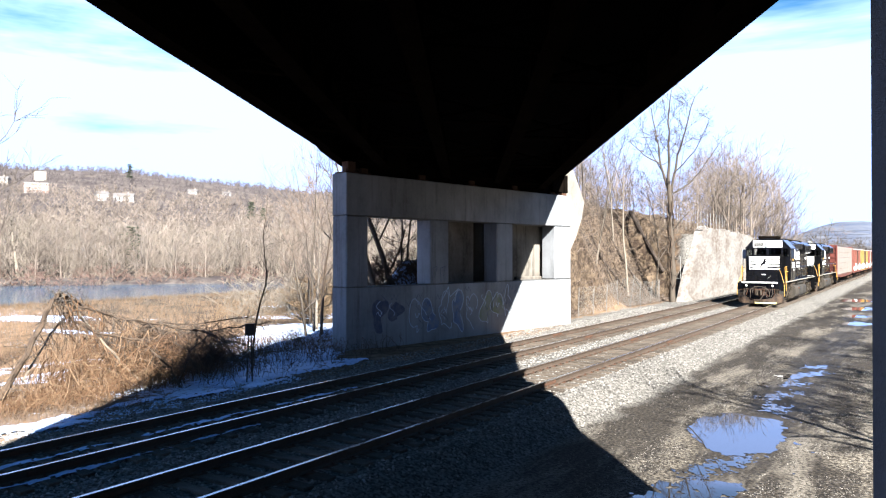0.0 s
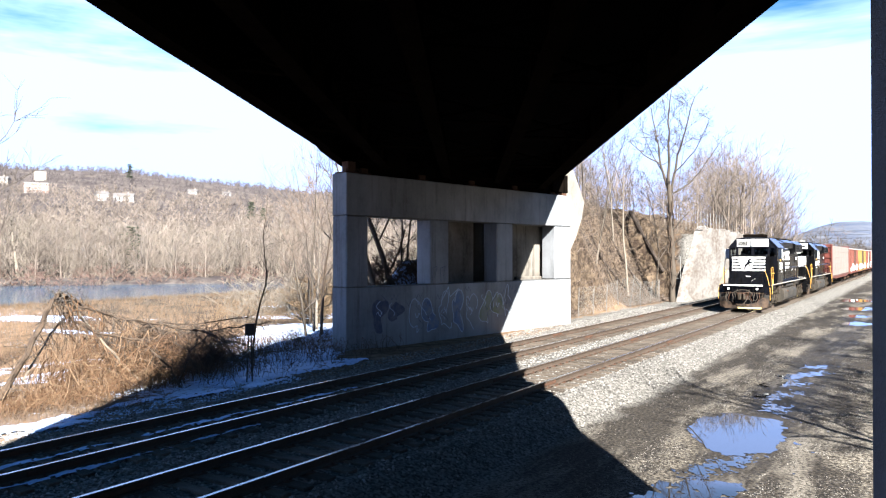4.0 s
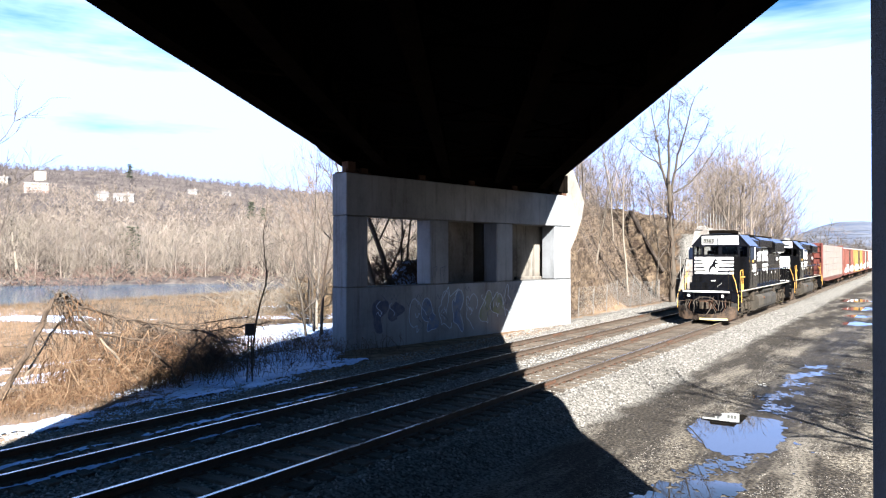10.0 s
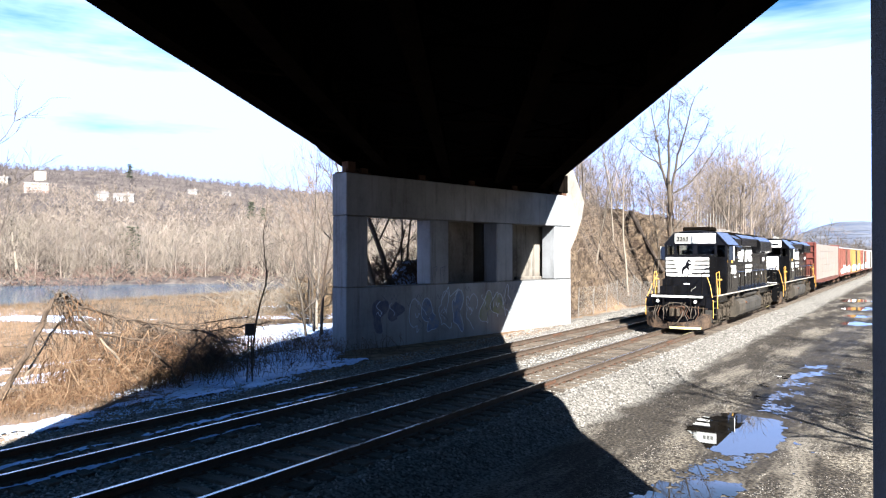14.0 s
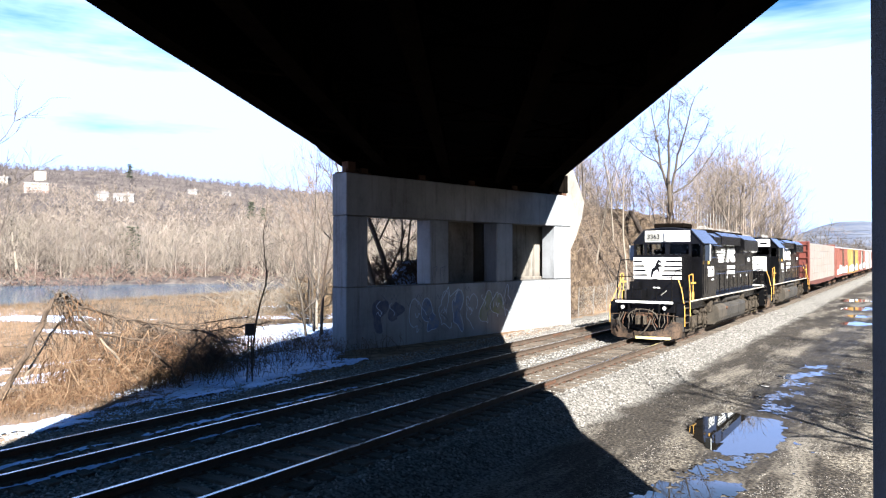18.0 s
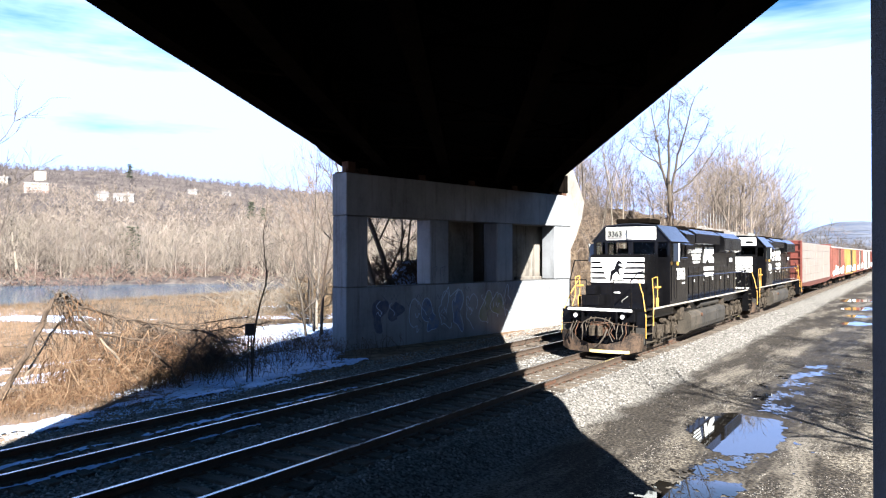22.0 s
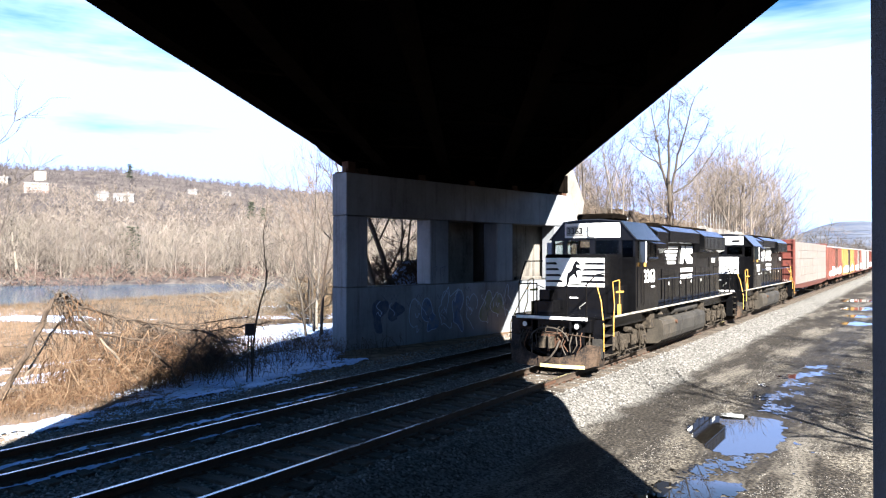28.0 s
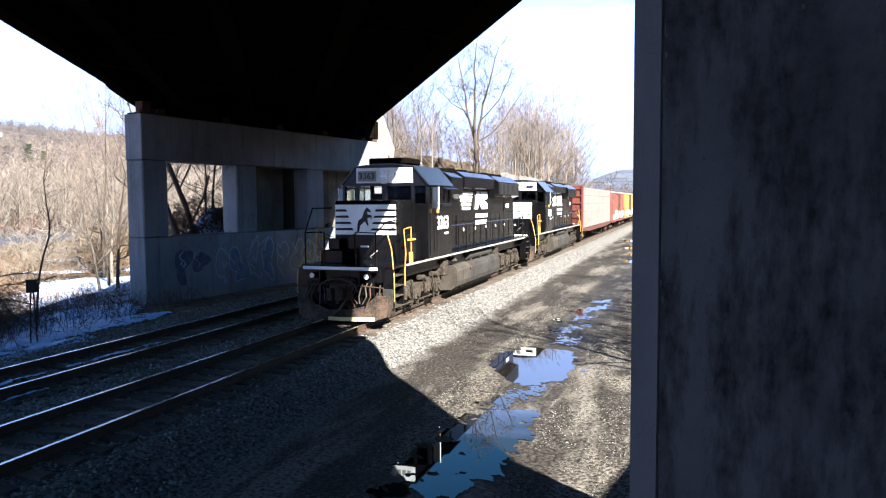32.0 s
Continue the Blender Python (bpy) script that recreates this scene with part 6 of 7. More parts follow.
for k in range(20):
    y = 58 + 62 * row.random()
    x = -20.5 - 0.06 * (y - 55) - 18 * row.random() ** 1.2
    if y > 84:
        x = -15.5 - 16 * row.random()
    copy_thing(protos[k % 3], pose(x, y, float(height(x, y)) - 0.1, 0, 0, row.uniform(0, 360)) @ Matrix.Scale(row.uniform(0.34, 0.56), 4))
for k in range(14):
    y, x = 100 + 130 * row.random(), -15 - 24 * row.random()
    copy_thing(protos[k % 3], pose(x, y, float(height(x, y)) - 0.1, 0, 0, row.uniform(0, 360)) @ Matrix.Scale(row.uniform(0.7, 1.05), 4))
for k in range(7):
    y, x = row.uniform(86, 118), -17 - 10 * row.random()
    copy_thing(protos[k % 3], pose(x, y, float(height(x, y)) - 0.1, 0, 0, row.uniform(0, 360)) @ Matrix.Scale(row.uniform(0.75, 0.98), 4))
RIVER_G = "bare trees on the river bank"
for k, (x, y, tall) in enumerate(((-33.0, 35.0, 12.5), (-36.5, 39.0, 11.0), (-41.0, 43.0, 13.0), (-47.5, 47.0, 9.5), (-31.5, 36.2, 10.0))):
    bare_tree(50 + k, x, y, tall, 0.12 if k % 2 else 0.09, "leafless riverside tree on snowy ground beside the pier", RIVER_G, limbs=12, subs=6, twigs=4, first=0.22, spread=0.5, least=0.012, bark=BARK_PALE if k % 2 else BARK, twig=TWIG_TAN)
bare_tree(68, -31.2, 32.4, 6.5, 0.09, "dark-stemmed leafless tree in the snow beside the pier", RIVER_G, limbs=12, subs=5, twigs=3, first=0.2, spread=0.7, least=0.011)
bare_tree(69, -30.5, 33.0, 7.5, 0.11, "dark-stemmed leafless tree in the snow beside the pier", RIVER_G, bark=DEAD_BARK, limbs=12, subs=5, twigs=3, first=0.25, spread=0.7, least=0.011)
BEND = [Vector(p) for p in [(-19.02, 17.14, -0.42), (-19.13, 17.31, 0.42), (-19.23, 17.50, 1.18), (-19.13, 17.61, 1.86), (-19.01, 17.74, 2.45), (-18.99, 17.76, 2.94), (-19.04, 17.71, 3.53), (-19.21, 17.81, 4.23), (-19.22, 17.95, 4.93), (-19.26, 18.06, 5.64)]]
sapling = thing("bare_tree", "thin bent leafless sapling behind the lineside box", "tree", None, RIVER_G)
part("trunk", fast_mesh("trunk", *sticks([(*p, *q, 0.040 - 0.0036 * k, 0.0364 - 0.0036 * k) for k, (p, q) in enumerate(zip(BEND[:-1], BEND[1:]))], 7), DEAD_BARK), DEAD_BARK, sapling)
rg = random.Random(61)
twigs = []
for k in range(26):
    i = rg.randrange(3, 9)
    p = BEND[i].lerp(BEND[i + 1], rg.random()) if i < 9 else BEND[9]
    d = Vector((rg.gauss(0, 0.7), rg.gauss(0, 0.7), rg.uniform(0.3, 1.1))).normalized()
    for step in range(4):
        q = p + d * rg.uniform(0.12, 0.3)
        twigs.append((*p, *q, 0.012 - 0.0022 * step, 0.0098 - 0.0022 * step))
        d = (d + Vector((rg.gauss(0, 0.25), rg.gauss(0, 0.25), rg.gauss(0.08, 0.2)))).normalized()
        p = q
part("crown", fast_mesh("crown", *sticks(twigs, 3), TWIG), TWIG, sapling)
bare_tree(62, -33.6, 14.2, 12.0, 0.16, "leafless tree at the edge of the field", RIVER_G, limbs=14, subs=6, first=0.3, spread=0.6, least=0.012)
bare_tree(63, -22.4, 28.3, 8.5, 0.13, "dark leaning bare trunk behind the pier", RIVER_G, limbs=12, subs=7, twigs=4, first=0.2, spread=0.6, least=0.010, lean=(0.0, 0.35))
bare_tree(64, -22.7, 30.6, 6.5, 0.06, "tangled leafless tree behind the pier opening", RIVER_G, limbs=12, subs=5, twigs=3, first=0.08, spread=0.7, least=0.010)
bare_tree(65, -23.6, 32.4, 6.5, 0.07, "tangled leafless tree behind the pier opening", RIVER_G, limbs=16, subs=8, twigs=4, first=0.08, spread=0.8, least=0.010)
bare_tree(66, -171, 85, 15.0, 0.5, "pale leaning bare tree on the far river bank", RIVER_G, bark=BARK_PALE, twig=BARK_PALE, limbs=12, subs=5, twigs=3, first=0.2, spread=0.7, least=0.06, lean=(-0.1, -0.35))
bare_tree(67, -166, 108, 12.0, 0.25, "pale bare tree on the far river bank", RIVER_G, bark=BARK_PALE, twig=BARK_PALE, limbs=14, subs=5, twigs=3, first=0.1, spread=0.8, least=0.05)
ROAD_G = "bare trees beside the road"
side_tree = bare_tree(70, 5.5, 13.5, 10.0, 0.16, "leafless roadside tree casting a streaky shadow", ROAD_G, limbs=14, subs=6, twigs=3, first=0.2, spread=0.6, least=0.02)
for k, (x, y, s) in enumerate(((7.5, 17.5, 1.1), (4.8, 22.0, 0.95), (8.0, 27.0, 1.1), (5.2, 33.0, 1.0), (8.5, 38.5, 1.15), (5.0, 46.0, 1.1), (8.0, 54.0, 1.1), (9.5, 21.0, 1.2), (3.8, 61.0, 1.0), (4.2, 17.6, 0.8), (6.4, 30.0, 0.9))):
    copy_thing(side_tree, pose(x, y, -0.6, 0, 0, 67 * k + 20) @ Matrix.Scale(s, 4))


def woods(name, label, spots, seed, rods, material, sides=3):
    """Many bare trees far off, as one mass: a few templates, set down turned and scaled."""
    rg = np.random.RandomState(seed)
    vs, fs, base = [], [], 0
    for x, y, z, s in spots:
        t = rods[rg.randint(len(rods))]
        a = rg.uniform(0, 6.28)
        c, d = math.cos(a), math.sin(a)
        v, f = t
        sx = s * rg.uniform(0.85, 1.2)
        w = np.stack([(v[:, 0] * c - v[:, 1] * d) * sx + x, (v[:, 0] * d + v[:, 1] * c) * sx + y, v[:, 2] * s + z], -1)
        vs.append(w)
        fs.append(f + base)
        base += len(v)
    ob = part(name, fast_mesh(name, np.concatenate(vs), np.concatenate(fs), material), material)
    return tagged(ob, label, "woods", kind="stuff")


def template(seed, tall, least, limbs, subs, twigs, steps):
    a, b = grow(seed, tall, 0.20, limbs=limbs, subs=subs, twigs=twigs, first=0.06, spread=0.6, least=least, steps=steps)
    return sticks(a + b, 3)


T_BANK = [template(100 + k, 12.0, 0.04, 10, 4, 2, (5, 2, 1, 1)) for k in range(6)]
T_HILL = [template(120 + k, 12.0, 0.15, 9, 2, 0, (4, 2, 1, 1)) for k in range(5)]
WOODS_TAN = mat("tan_grey_woods", (0.186, 0.155, 0.130), (0.088, 0.071, 0.059), 0.9, 0.035, fine=0.3, contrast=(0.40, 0.60))
WOODS_GREY = mat("grey_brown_woods", (0.150, 0.131, 0.116), (0.064, 0.054, 0.048), 0.9, 0.03, fine=0.3, contrast=(0.40, 0.60))
T_RIDGE = [template(130 + k, 12.0, 0.28, 7, 2, 0, (3, 2, 1, 1)) for k in range(5)]
# ridge twigs carry the distance haze in their greyed colour
TWIG_HAZE = mat("haze_grey_ridge_twigs", (0.0972, 0.0828, 0.0828), (0.06, 0.0528, 0.054), 0.9, 0.02)
wr = np.random.RandomState(9)


def valley(n, d0, d1, lo, hi, scale, a0=0.38, a1=1.62):
    """Spots across the river between two distances, spread over the view."""
    out = []
    for _ in range(n):
        q = math.tan(math.radians(wr.uniform(24, 60)))
        d = d0 + (d1 - d0) * wr.rand() ** scale
        x = -d / (0.8 + 0.6 * q)
        y = -x * q
        out.append((x, y, float(height(x, y)) - 0.3, wr.uniform(lo, hi)))
    return out


woods("far_bank_woods", "dense leafless woods along the far river bank", valley(330, 176, 235, 0.4, 1.15, 1.0), 1, T_BANK, WOODS_TAN)
woods("far_bank_thicket", "grey leafless trees behind the far bank", valley(230, 190, 340, 0.6, 1.25, 1.0), 2, T_BANK, WOODS_GREY)
woods("hillside_woods", "leafless brown woods covering the distant hillside", valley(1300, 290, 780, 0.6, 1.15, 0.75), 3, T_HILL, WOODS_TAN)
woods("ridge_woods", "leafless woods along the distant ridge", valley(1600, 600, 1090, 0.4, 0.8, 0.8) + valley(900, 1050, 1175, 0.24, 0.48, 1.0), 4, T_RIDGE, TWIG_HAZE)
woods("pale_bank_trees", "pale-barked leafless trees on the far river bank", valley(85, 174, 240, 0.7, 1.3, 1.0), 12, T_BANK, BARK_PALE)
along_track = [(-18 - 30 * wr.rand(), y, 0.6, wr.uniform(0.6, 0.95)) for y in wr.uniform(200, 520, 75)] + [(30 * wr.rand() + 6, y, 0, wr.uniform(0.6, 1.0)) for y in wr.uniform(150, 520, 35)]
woods("trackside_woods", "leafless woods far along the track", along_track, 5, T_BANK, TWIG)

# low brush on the near river bank and the far bank's foot
T_BUSH = [sticks(grow(140 + k, 2.6, 0.03, limbs=13, subs=3, twigs=2, first=0.03, spread=1.0, least=0.012, steps=(4, 2, 1, 1))[1], 3) for k in range(5)]
T_SHRUB = [sticks(grow(150 + k, 4.0, 0.06, limbs=9, subs=3, twigs=2, first=0.02, spread=0.9, least=0.04, steps=(3, 2, 1, 1))[1], 3) for k in range(4)]
SHRUB_RED = mat("reddish_shrub_twigs", (0.1406, 0.0921, 0.0781), (0.0855, 0.0522, 0.0418), 0.9, 0.2)
SHRUB_DARK = mat("dark_grey_shrub_twigs", (0.064, 0.053, 0.044), (0.036, 0.03, 0.023), 0.9, 0.2)
woods("far_bank_shrubs", "reddish leafless shrubs at the far river bank's foot", valley(150, 166, 186, 0.35, 1.25, 1.0), 14, T_SHRUB, SHRUB_RED)
woods("far_bank_brush", "tan leafless brush along the far river bank", valley(190, 164, 200, 0.3, 1.0, 1.0), 15, T_SHRUB, TWIG_TAN)
woods("far_bank_undergrowth", "dark leafless undergrowth between the far bank's trees", valley(170, 174, 225, 0.5, 1.3, 1.0), 16, T_SHRUB, SHRUB_DARK)
bush_spots = []
for _ in range(330):
    q = math.tan(math.radians(wr.uniform(28, 62)))
    d = wr.uniform(42, 78)
    x = -d / (0.8 + 0.6 * q)
    if float(height(x, -x * q)) > -2.7 and not (40.5 < math.degrees(math.atan2(1, q)) < 48.5 and math.hypot(x, x * q) < 64) and x * B_OUT.x - x * q * B_OUT.y < -15:
        bush_spots.append((x, -x * q, float(height(x, -x * q)) - 0.1, wr.uniform(0.2, 0.62) * (1.0 if d < 52 else 0.45)))
woods("river_bank_brush", "tan leafless brush along the near river bank", bush_spots, 6, T_BUSH, TWIG_TAN)
pier_bush = [(*(P_L + P_DIR * wr.uniform(2.2, 6.8) + P_BACK * wr.uniform(3.6, 9.5))[:2], 0.0, wr.uniform(0.4, 0.9)) for _ in range(190)]
tall_bush = [(*(P_L + P_DIR * wr.uniform(6.2, 10.0) + P_BACK * wr.uniform(3.6, 7.0))[:2], wr.uniform(0.5, 1.0)) for _ in range(24)]
woods("pier_thicket", "tall dark thicket on the slope behind the pier", [(x, y, float(height(x, y)) - 0.1, s) for x, y, s in tall_bush], 23, T_BUSH, TWIG_RED)
lean = thing("leaning_tree", "dark bare trunk leaning across the pier opening", "tree", None, RIVER_G)
part("trunk", Shape().tube([(-22.0, 29.5, -0.6), (-22.35, 29.4, 1.5), (-22.75, 29.3, 3.1), (-23.5, 29.15, 5.0), (-24.5, 28.9, 7.4)], 0.12, 8), DEAD_BARK, lean)
part("limb", Shape().tube([(-22.6, 29.35, 2.5), (-22.3, 29.9, 3.7), (-22.2, 30.3, 4.8)], 0.05, 6), DEAD_BARK, lean)
part("limb", Shape().tube([(-23.15, 29.22, 4.1), (-22.8, 29.6, 5.2), (-22.7, 30.0, 6.2)], 0.045, 6), DEAD_BARK, lean)
woods("pier_brush", "dark leafless brush crowding behind the pier", [(x, y, float(height(x, y)) - 0.1, s) for x, y, _, s in pier_bush if (x - P_L.x) * P_DIR.x + (y - P_L.y) * P_DIR.y > 1.6 + 0.86 * ((x - P_L.x) * P_BACK.x + (y - P_L.y) * P_BACK.y)], 13, T_BUSH, TWIG_RED)
bank_bush = []
for _ in range(170):
    y = wr.uniform(44, 62)
    x = wr.uniform(-34, -18.2)
    bank_bush.append((x, y, float(height(x, y)) - 0.1, wr.uniform(0.18, 0.5)))
woods("bank_brush", "brown leafless brush scattered over the slope", bank_bush, 7, T_BUSH, TWIG_TAN)
snow_bush = [(x, y, float(height(x, y)) - 0.05, s) for x, y, s in zip(wr.uniform(-29, -16.6, 120), wr.uniform(14.5, 29, 120), wr.uniform(0.12, 0.36, 120)) if (x + 19) * -0.17 + (y - 22) * 0.98 < -0.8 or x < -21.5]
woods("snow_field_brush", "sparse leafless stems standing in the snow", snow_bush, 8, T_BUSH, TWIG_RED)


def arcs(n, seed, spot, lo, hi, reach, r, segs=6):
    rg = random.Random(seed)
    out = []
    for _ in range(n):
        x, y = spot(rg)
        z = float(height(x, y)) - 0.05
        a, tall, far = rg.uniform(0, 6.28), rg.uniform(lo, hi), rg.uniform(0.3, reach)
        rr = rg.uniform(0.6, 1.3) * r
        p, bend = Vector((x, y, z)), rg.uniform(1.5, 3.3)
        for k in range(segs):
            u = (k + 1) / segs
            q = Vector((x + math.cos(a) * far * u + rg.gauss(0, 0.05), y + math.sin(a) * far * u + rg.gauss(0, 0.05), z + tall * math.sin(u * bend) / (1 if bend > 1.57 else math.sin(bend))))
            q.z = max(q.z, z - 0.1)
            out.append((*p, *q, rr * (1 - 0.12 * k), rr * (1 - 0.12 * (k + 1))))
            p = q
    return out


def in_oval(cx, cy, ax, ay, turn):
    c, s = math.cos(radians(turn)), math.sin(radians(turn))

    def spot(rg):
        a, r = rg.uniform(0, 6.28), math.sqrt(rg.random())
        u, v = ax * r * math.cos(a), ay * r * math.sin(a)
        return cx + u * c - v * s, cy + u * s + v * c
    return spot


def thicket(name, label, segs, material):
    ob = part(name, fast_mesh(name, *sticks(segs, 3), material), material)
    return tagged(ob, label, "brush", kind="stuff")


def canes(n, seed, spot, lo, hi, reach, r, toward=(0.25, 1.0)):
    """Arching canes that rise, bend over one another and fall, with side twigs; most lean one way."""
    rg = random.Random(seed)
    out = []
    for _ in range(n):
        x, y = spot(rg)
        z = float(height(x, y)) - 0.05
        d = Vector((toward[0] + rg.gauss(0, 0.8), toward[1] + rg.gauss(0, 0.8), 0)).normalized()
        tall, far = rg.uniform(lo, hi), rg.uniform(0.4, 1.0) * reach
        rr = r * (0.45 + 1.3 * rg.random() ** 2.2)
        sag = rg.uniform(0.55, 1.0)
        p, kink = Vector((x, y, z)), Vector((0, 0, 0))
        for k in range(9):
            u = (k + 1) / 9
            kink += Vector((rg.gauss(0, 0.045), rg.gauss(0, 0.045), rg.gauss(0, 0.03)))
            q = Vector((x, y, z)) + d * far * u ** 1.25 + Vector((0, 0, tall * (1.0 - (1.0 - u * 1.75) ** 2) * (1 if u < 0.57 else sag))) + kink
            q.z = max(q.z, z - 0.05)
            out.append((*p, *q, rr * (1 - 0.08 * k), rr * (0.92 - 0.08 * k)))
            if k > 1 and rg.random() < 0.55:
                t = q + Vector((rg.gauss(0, 0.22), rg.gauss(0, 0.22), rg.gauss(0.03, 0.2)))
                out.append((*q, *t, rr * 0.5, rr * 0.22))
            p = q
    return out


thicket("bramble_thicket", "tangled dark brown bramble thicket at the track's edge", canes(420, 1, in_oval(-21.2, 15.6, 1.4, 2.7, 24), 0.4, 1.5, 2.2, 0.013), TWIG_RED)
thicket("dark_canes", "dark thick canes arching through the brambles", canes(120, 7, in_oval(-21.6, 15.0, 1.2, 2.7, 24), 0.6, 1.8, 2.8, 0.020), DEAD_BARK)
thicket("vine_tangle", "tan tangle of dry vines and weed stems", canes(280, 2, in_oval(-20.4, 12.8, 1.4, 2.9, 23), 0.3, 1.6, 2.4, 0.013), VINE)
thicket("pale_canes", "pale dry canes arching over the tangle", canes(120, 8, in_oval(-20.0, 12.3, 1.4, 3.0, 22), 0.4, 1.7, 2.6, 0.012), STRAW)
thicket("ground_vines", "low tan vines and dead weeds before the tangle", canes(420, 9, in_oval(-18.6, 10.9, 1.0, 3.0, 6), 0.12, 0.55, 0.9, 0.008), VINE)
thicket("low_weeds", "low dry weeds along the ballast edge", arcs(500, 3, in_oval(-19.2, 8.5, 1.5, 5.0, 5), 0.2, 0.7, 0.6, 0.008, 4), STRAW)

for path, r, name, label, m in (
        ([(-18.76, 8.63, -0.5), (-18.89, 9.14, 0.22), (-19.05, 9.63, 0.92), (-19.2, 10.14, 1.67), (-19.48, 10.55, 2.23), (-19.81, 10.93, 2.43)], 0.10, "dead_tree", "leaning dead trunk wrapped in dry vines", DEAD_BARK),
        ([(-19.81, 10.93, 2.43), (-19.94, 11.2, 2.29), (-20.0, 11.76, 1.58), (-19.51, 12.33, 0.66), (-18.83, 13.0, -0.44)], 0.065, "broken_limb", "broken dead limb hanging down to the ground", BARK_PALE),
        ([(-19.68, 11.01, 2.4), (-21.15, 12.44, 1.9), (-21.14, 13.65, 1.52), (-20.3, 14.8, 0.97), (-19.63, 15.83, 0.95), (-19.31, 17.24, 1.1), (-19.4, 18.37, 1.1)], 0.035, "fallen_limb", "long fallen bare limb lying across the brush", DEAD_BARK),
        ([(-19.11, 9.59, 0.3), (-20.01, 10.8, 1.34), (-20.6, 11.61, 1.72)], 0.03, "dead_branch", "thin pale dead branch leaning upward", BARK_PALE),
        ([(-18.2, 13.6, -0.4), (-18.6, 14.3, 0.6), (-19.0, 15.3, 0.9), (-18.9, 16.4, 0.6), (-18.6, 17.4, 0.2)], 0.03, "fallen_limb", "dark fallen limb bending over the brambles", DEAD_BARK),
        ([(-20.10, 11.17, 2.17), (-20.29, 12.82, 1.65), (-19.73, 14.01, 1.35), (-19.34, 14.54, 1.19), (-18.78, 14.95, 1.11), (-18.34, 15.48, 0.73), (-17.75, 15.40, 0.18)], 0.04, "fallen_limb", "long dark bare limb fallen across the brambles", DEAD_BARK),
        ([(-20.04, 11.30, 1.77), (-19.65, 11.95, 1.26), (-19.04, 12.91, 0.98), (-18.26, 13.32, 0.23), (-17.75, 13.33, -0.38)], 0.045, "fallen_limb", "short dark limb lodged in the tangle", DEAD_BARK),
        ([(-20.53, 13.55, 0.19), (-20.68, 14.04, 1.19), (-20.39, 14.47, 1.32), (-19.77, 15.30, 1.25), (-18.67, 16.62, 1.42)], 0.035, "fallen_limb", "long dark bare limb fallen across the brambles", DEAD_BARK)):
    rg = random.Random(len(path))
    pts = []
    for a, b in zip(path[:-1], path[1:]):
        for k in range(4):
            pts.append(Vector(a).lerp(Vector(b), k / 4) + Vector((rg.gauss(0, 0.02), rg.gauss(0, 0.02), rg.gauss(0, 0.02))))
    pts.append(Vector(path[-1]))
    th = thing(name, label, "dead wood", None, "dead wood in the brush")
    body = Shape().tube(pts, r, 7)
    n = len(pts)
    for i, p in enumerate(pts):
        for k in range(7):
            v = Vector(body.v[i * 7 + k])
            body.v[i * 7 + k] = tuple(p + (v - p) * (1 - 0.6 * i / n) * rg.uniform(0.8, 1.2))
    part("wood", body, m, th)
    tw = []
    for p in pts[2:]:
        for _ in range(5):
            q = p + Vector((rg.gauss(0, 0.25), rg.gauss(0, 0.25), rg.gauss(-0.05, 0.25)))
            s = q + Vector((rg.gauss(0, 0.2), rg.gauss(0, 0.2), rg.gauss(-0.1, 0.2)))
            tw += [(*p, *q, 0.010, 0.007), (*q, *s, 0.007, 0.004)]
    tagged(part("twig_spray", fast_mesh("twig_spray", *sticks(tw, 3), TWIG), TWIG, th), kind="stuff")


# open snow in the field, where no grass stands: place, half length, half width, turn
FIELD_SNOW = ((-24.2, 12.4, 2.0, 1.0, 28), (-27.0, 14.4, 1.3, 0.8, 28), (-33.2, 18.3, 4.2, 1.5, 30), (-33.5, 15.2, 2.0, 0.8, 5), (-65.0, 33.6, 6.0, 2.2, 20), (-51.5, 29.2, 3.2, 1.0, 25))


def grass(name, label, n, seed, spot, lo, hi, wide, material):
    """Upright blades of dry grass, each a thin three-sided spike."""
    rg = np.random.RandomState(seed)
    x, y = spot(rg, n)
    z = height(x, y)
    keep = z > -2.75
    for sx, sy, a, b, turn in FIELD_SNOW:
        c, q = math.cos(radians(turn)), math.sin(radians(turn))
        u, v = (x - sx) * c + (y - sy) * q, (y - sy) * c - (x - sx) * q
        keep &= (u / a) ** 2 + (v / b) ** 2 + 0.3 * bumps(x, y, 2.1, 4) > 0.75
    x, y, z = x[keep], y[keep], z[keep]
    n = len(x)
    tall = rg.uniform(lo, hi, n)
    a = rg.uniform(0, 6.28, n)
    lean = tall * rg.uniform(0.1, 0.55, n)
    segs = np.stack([x, y, z - 0.03, x + np.cos(a) * lean, y + np.sin(a) * lean, z + tall, np.full(n, wide), np.full(n, wide * 0.3)], -1)
    ob = part(name, fast_mesh(name, *sticks(segs, 3), material), material)
    return tagged(ob, label, "grass", kind="stuff")


def field(rg, n):
    d = 23 + 70 * rg.rand(n) ** 1.3
    a = np.radians(rg.uniform(44, 67, n))
    x, y = -d * np.sin(a), d * np.cos(a)
    k = (x < -16.6) & ((np.sin(x * 0.7 + 1.3 * np.sin(y * 0.6)) + np.sin(y * 0.9 + x * 0.3)) > -0.75) & ((x * B_OUT.x + y * B_OUT.y < -16) | (rg.rand(n) < 0.12))
    return x[k], y[k]


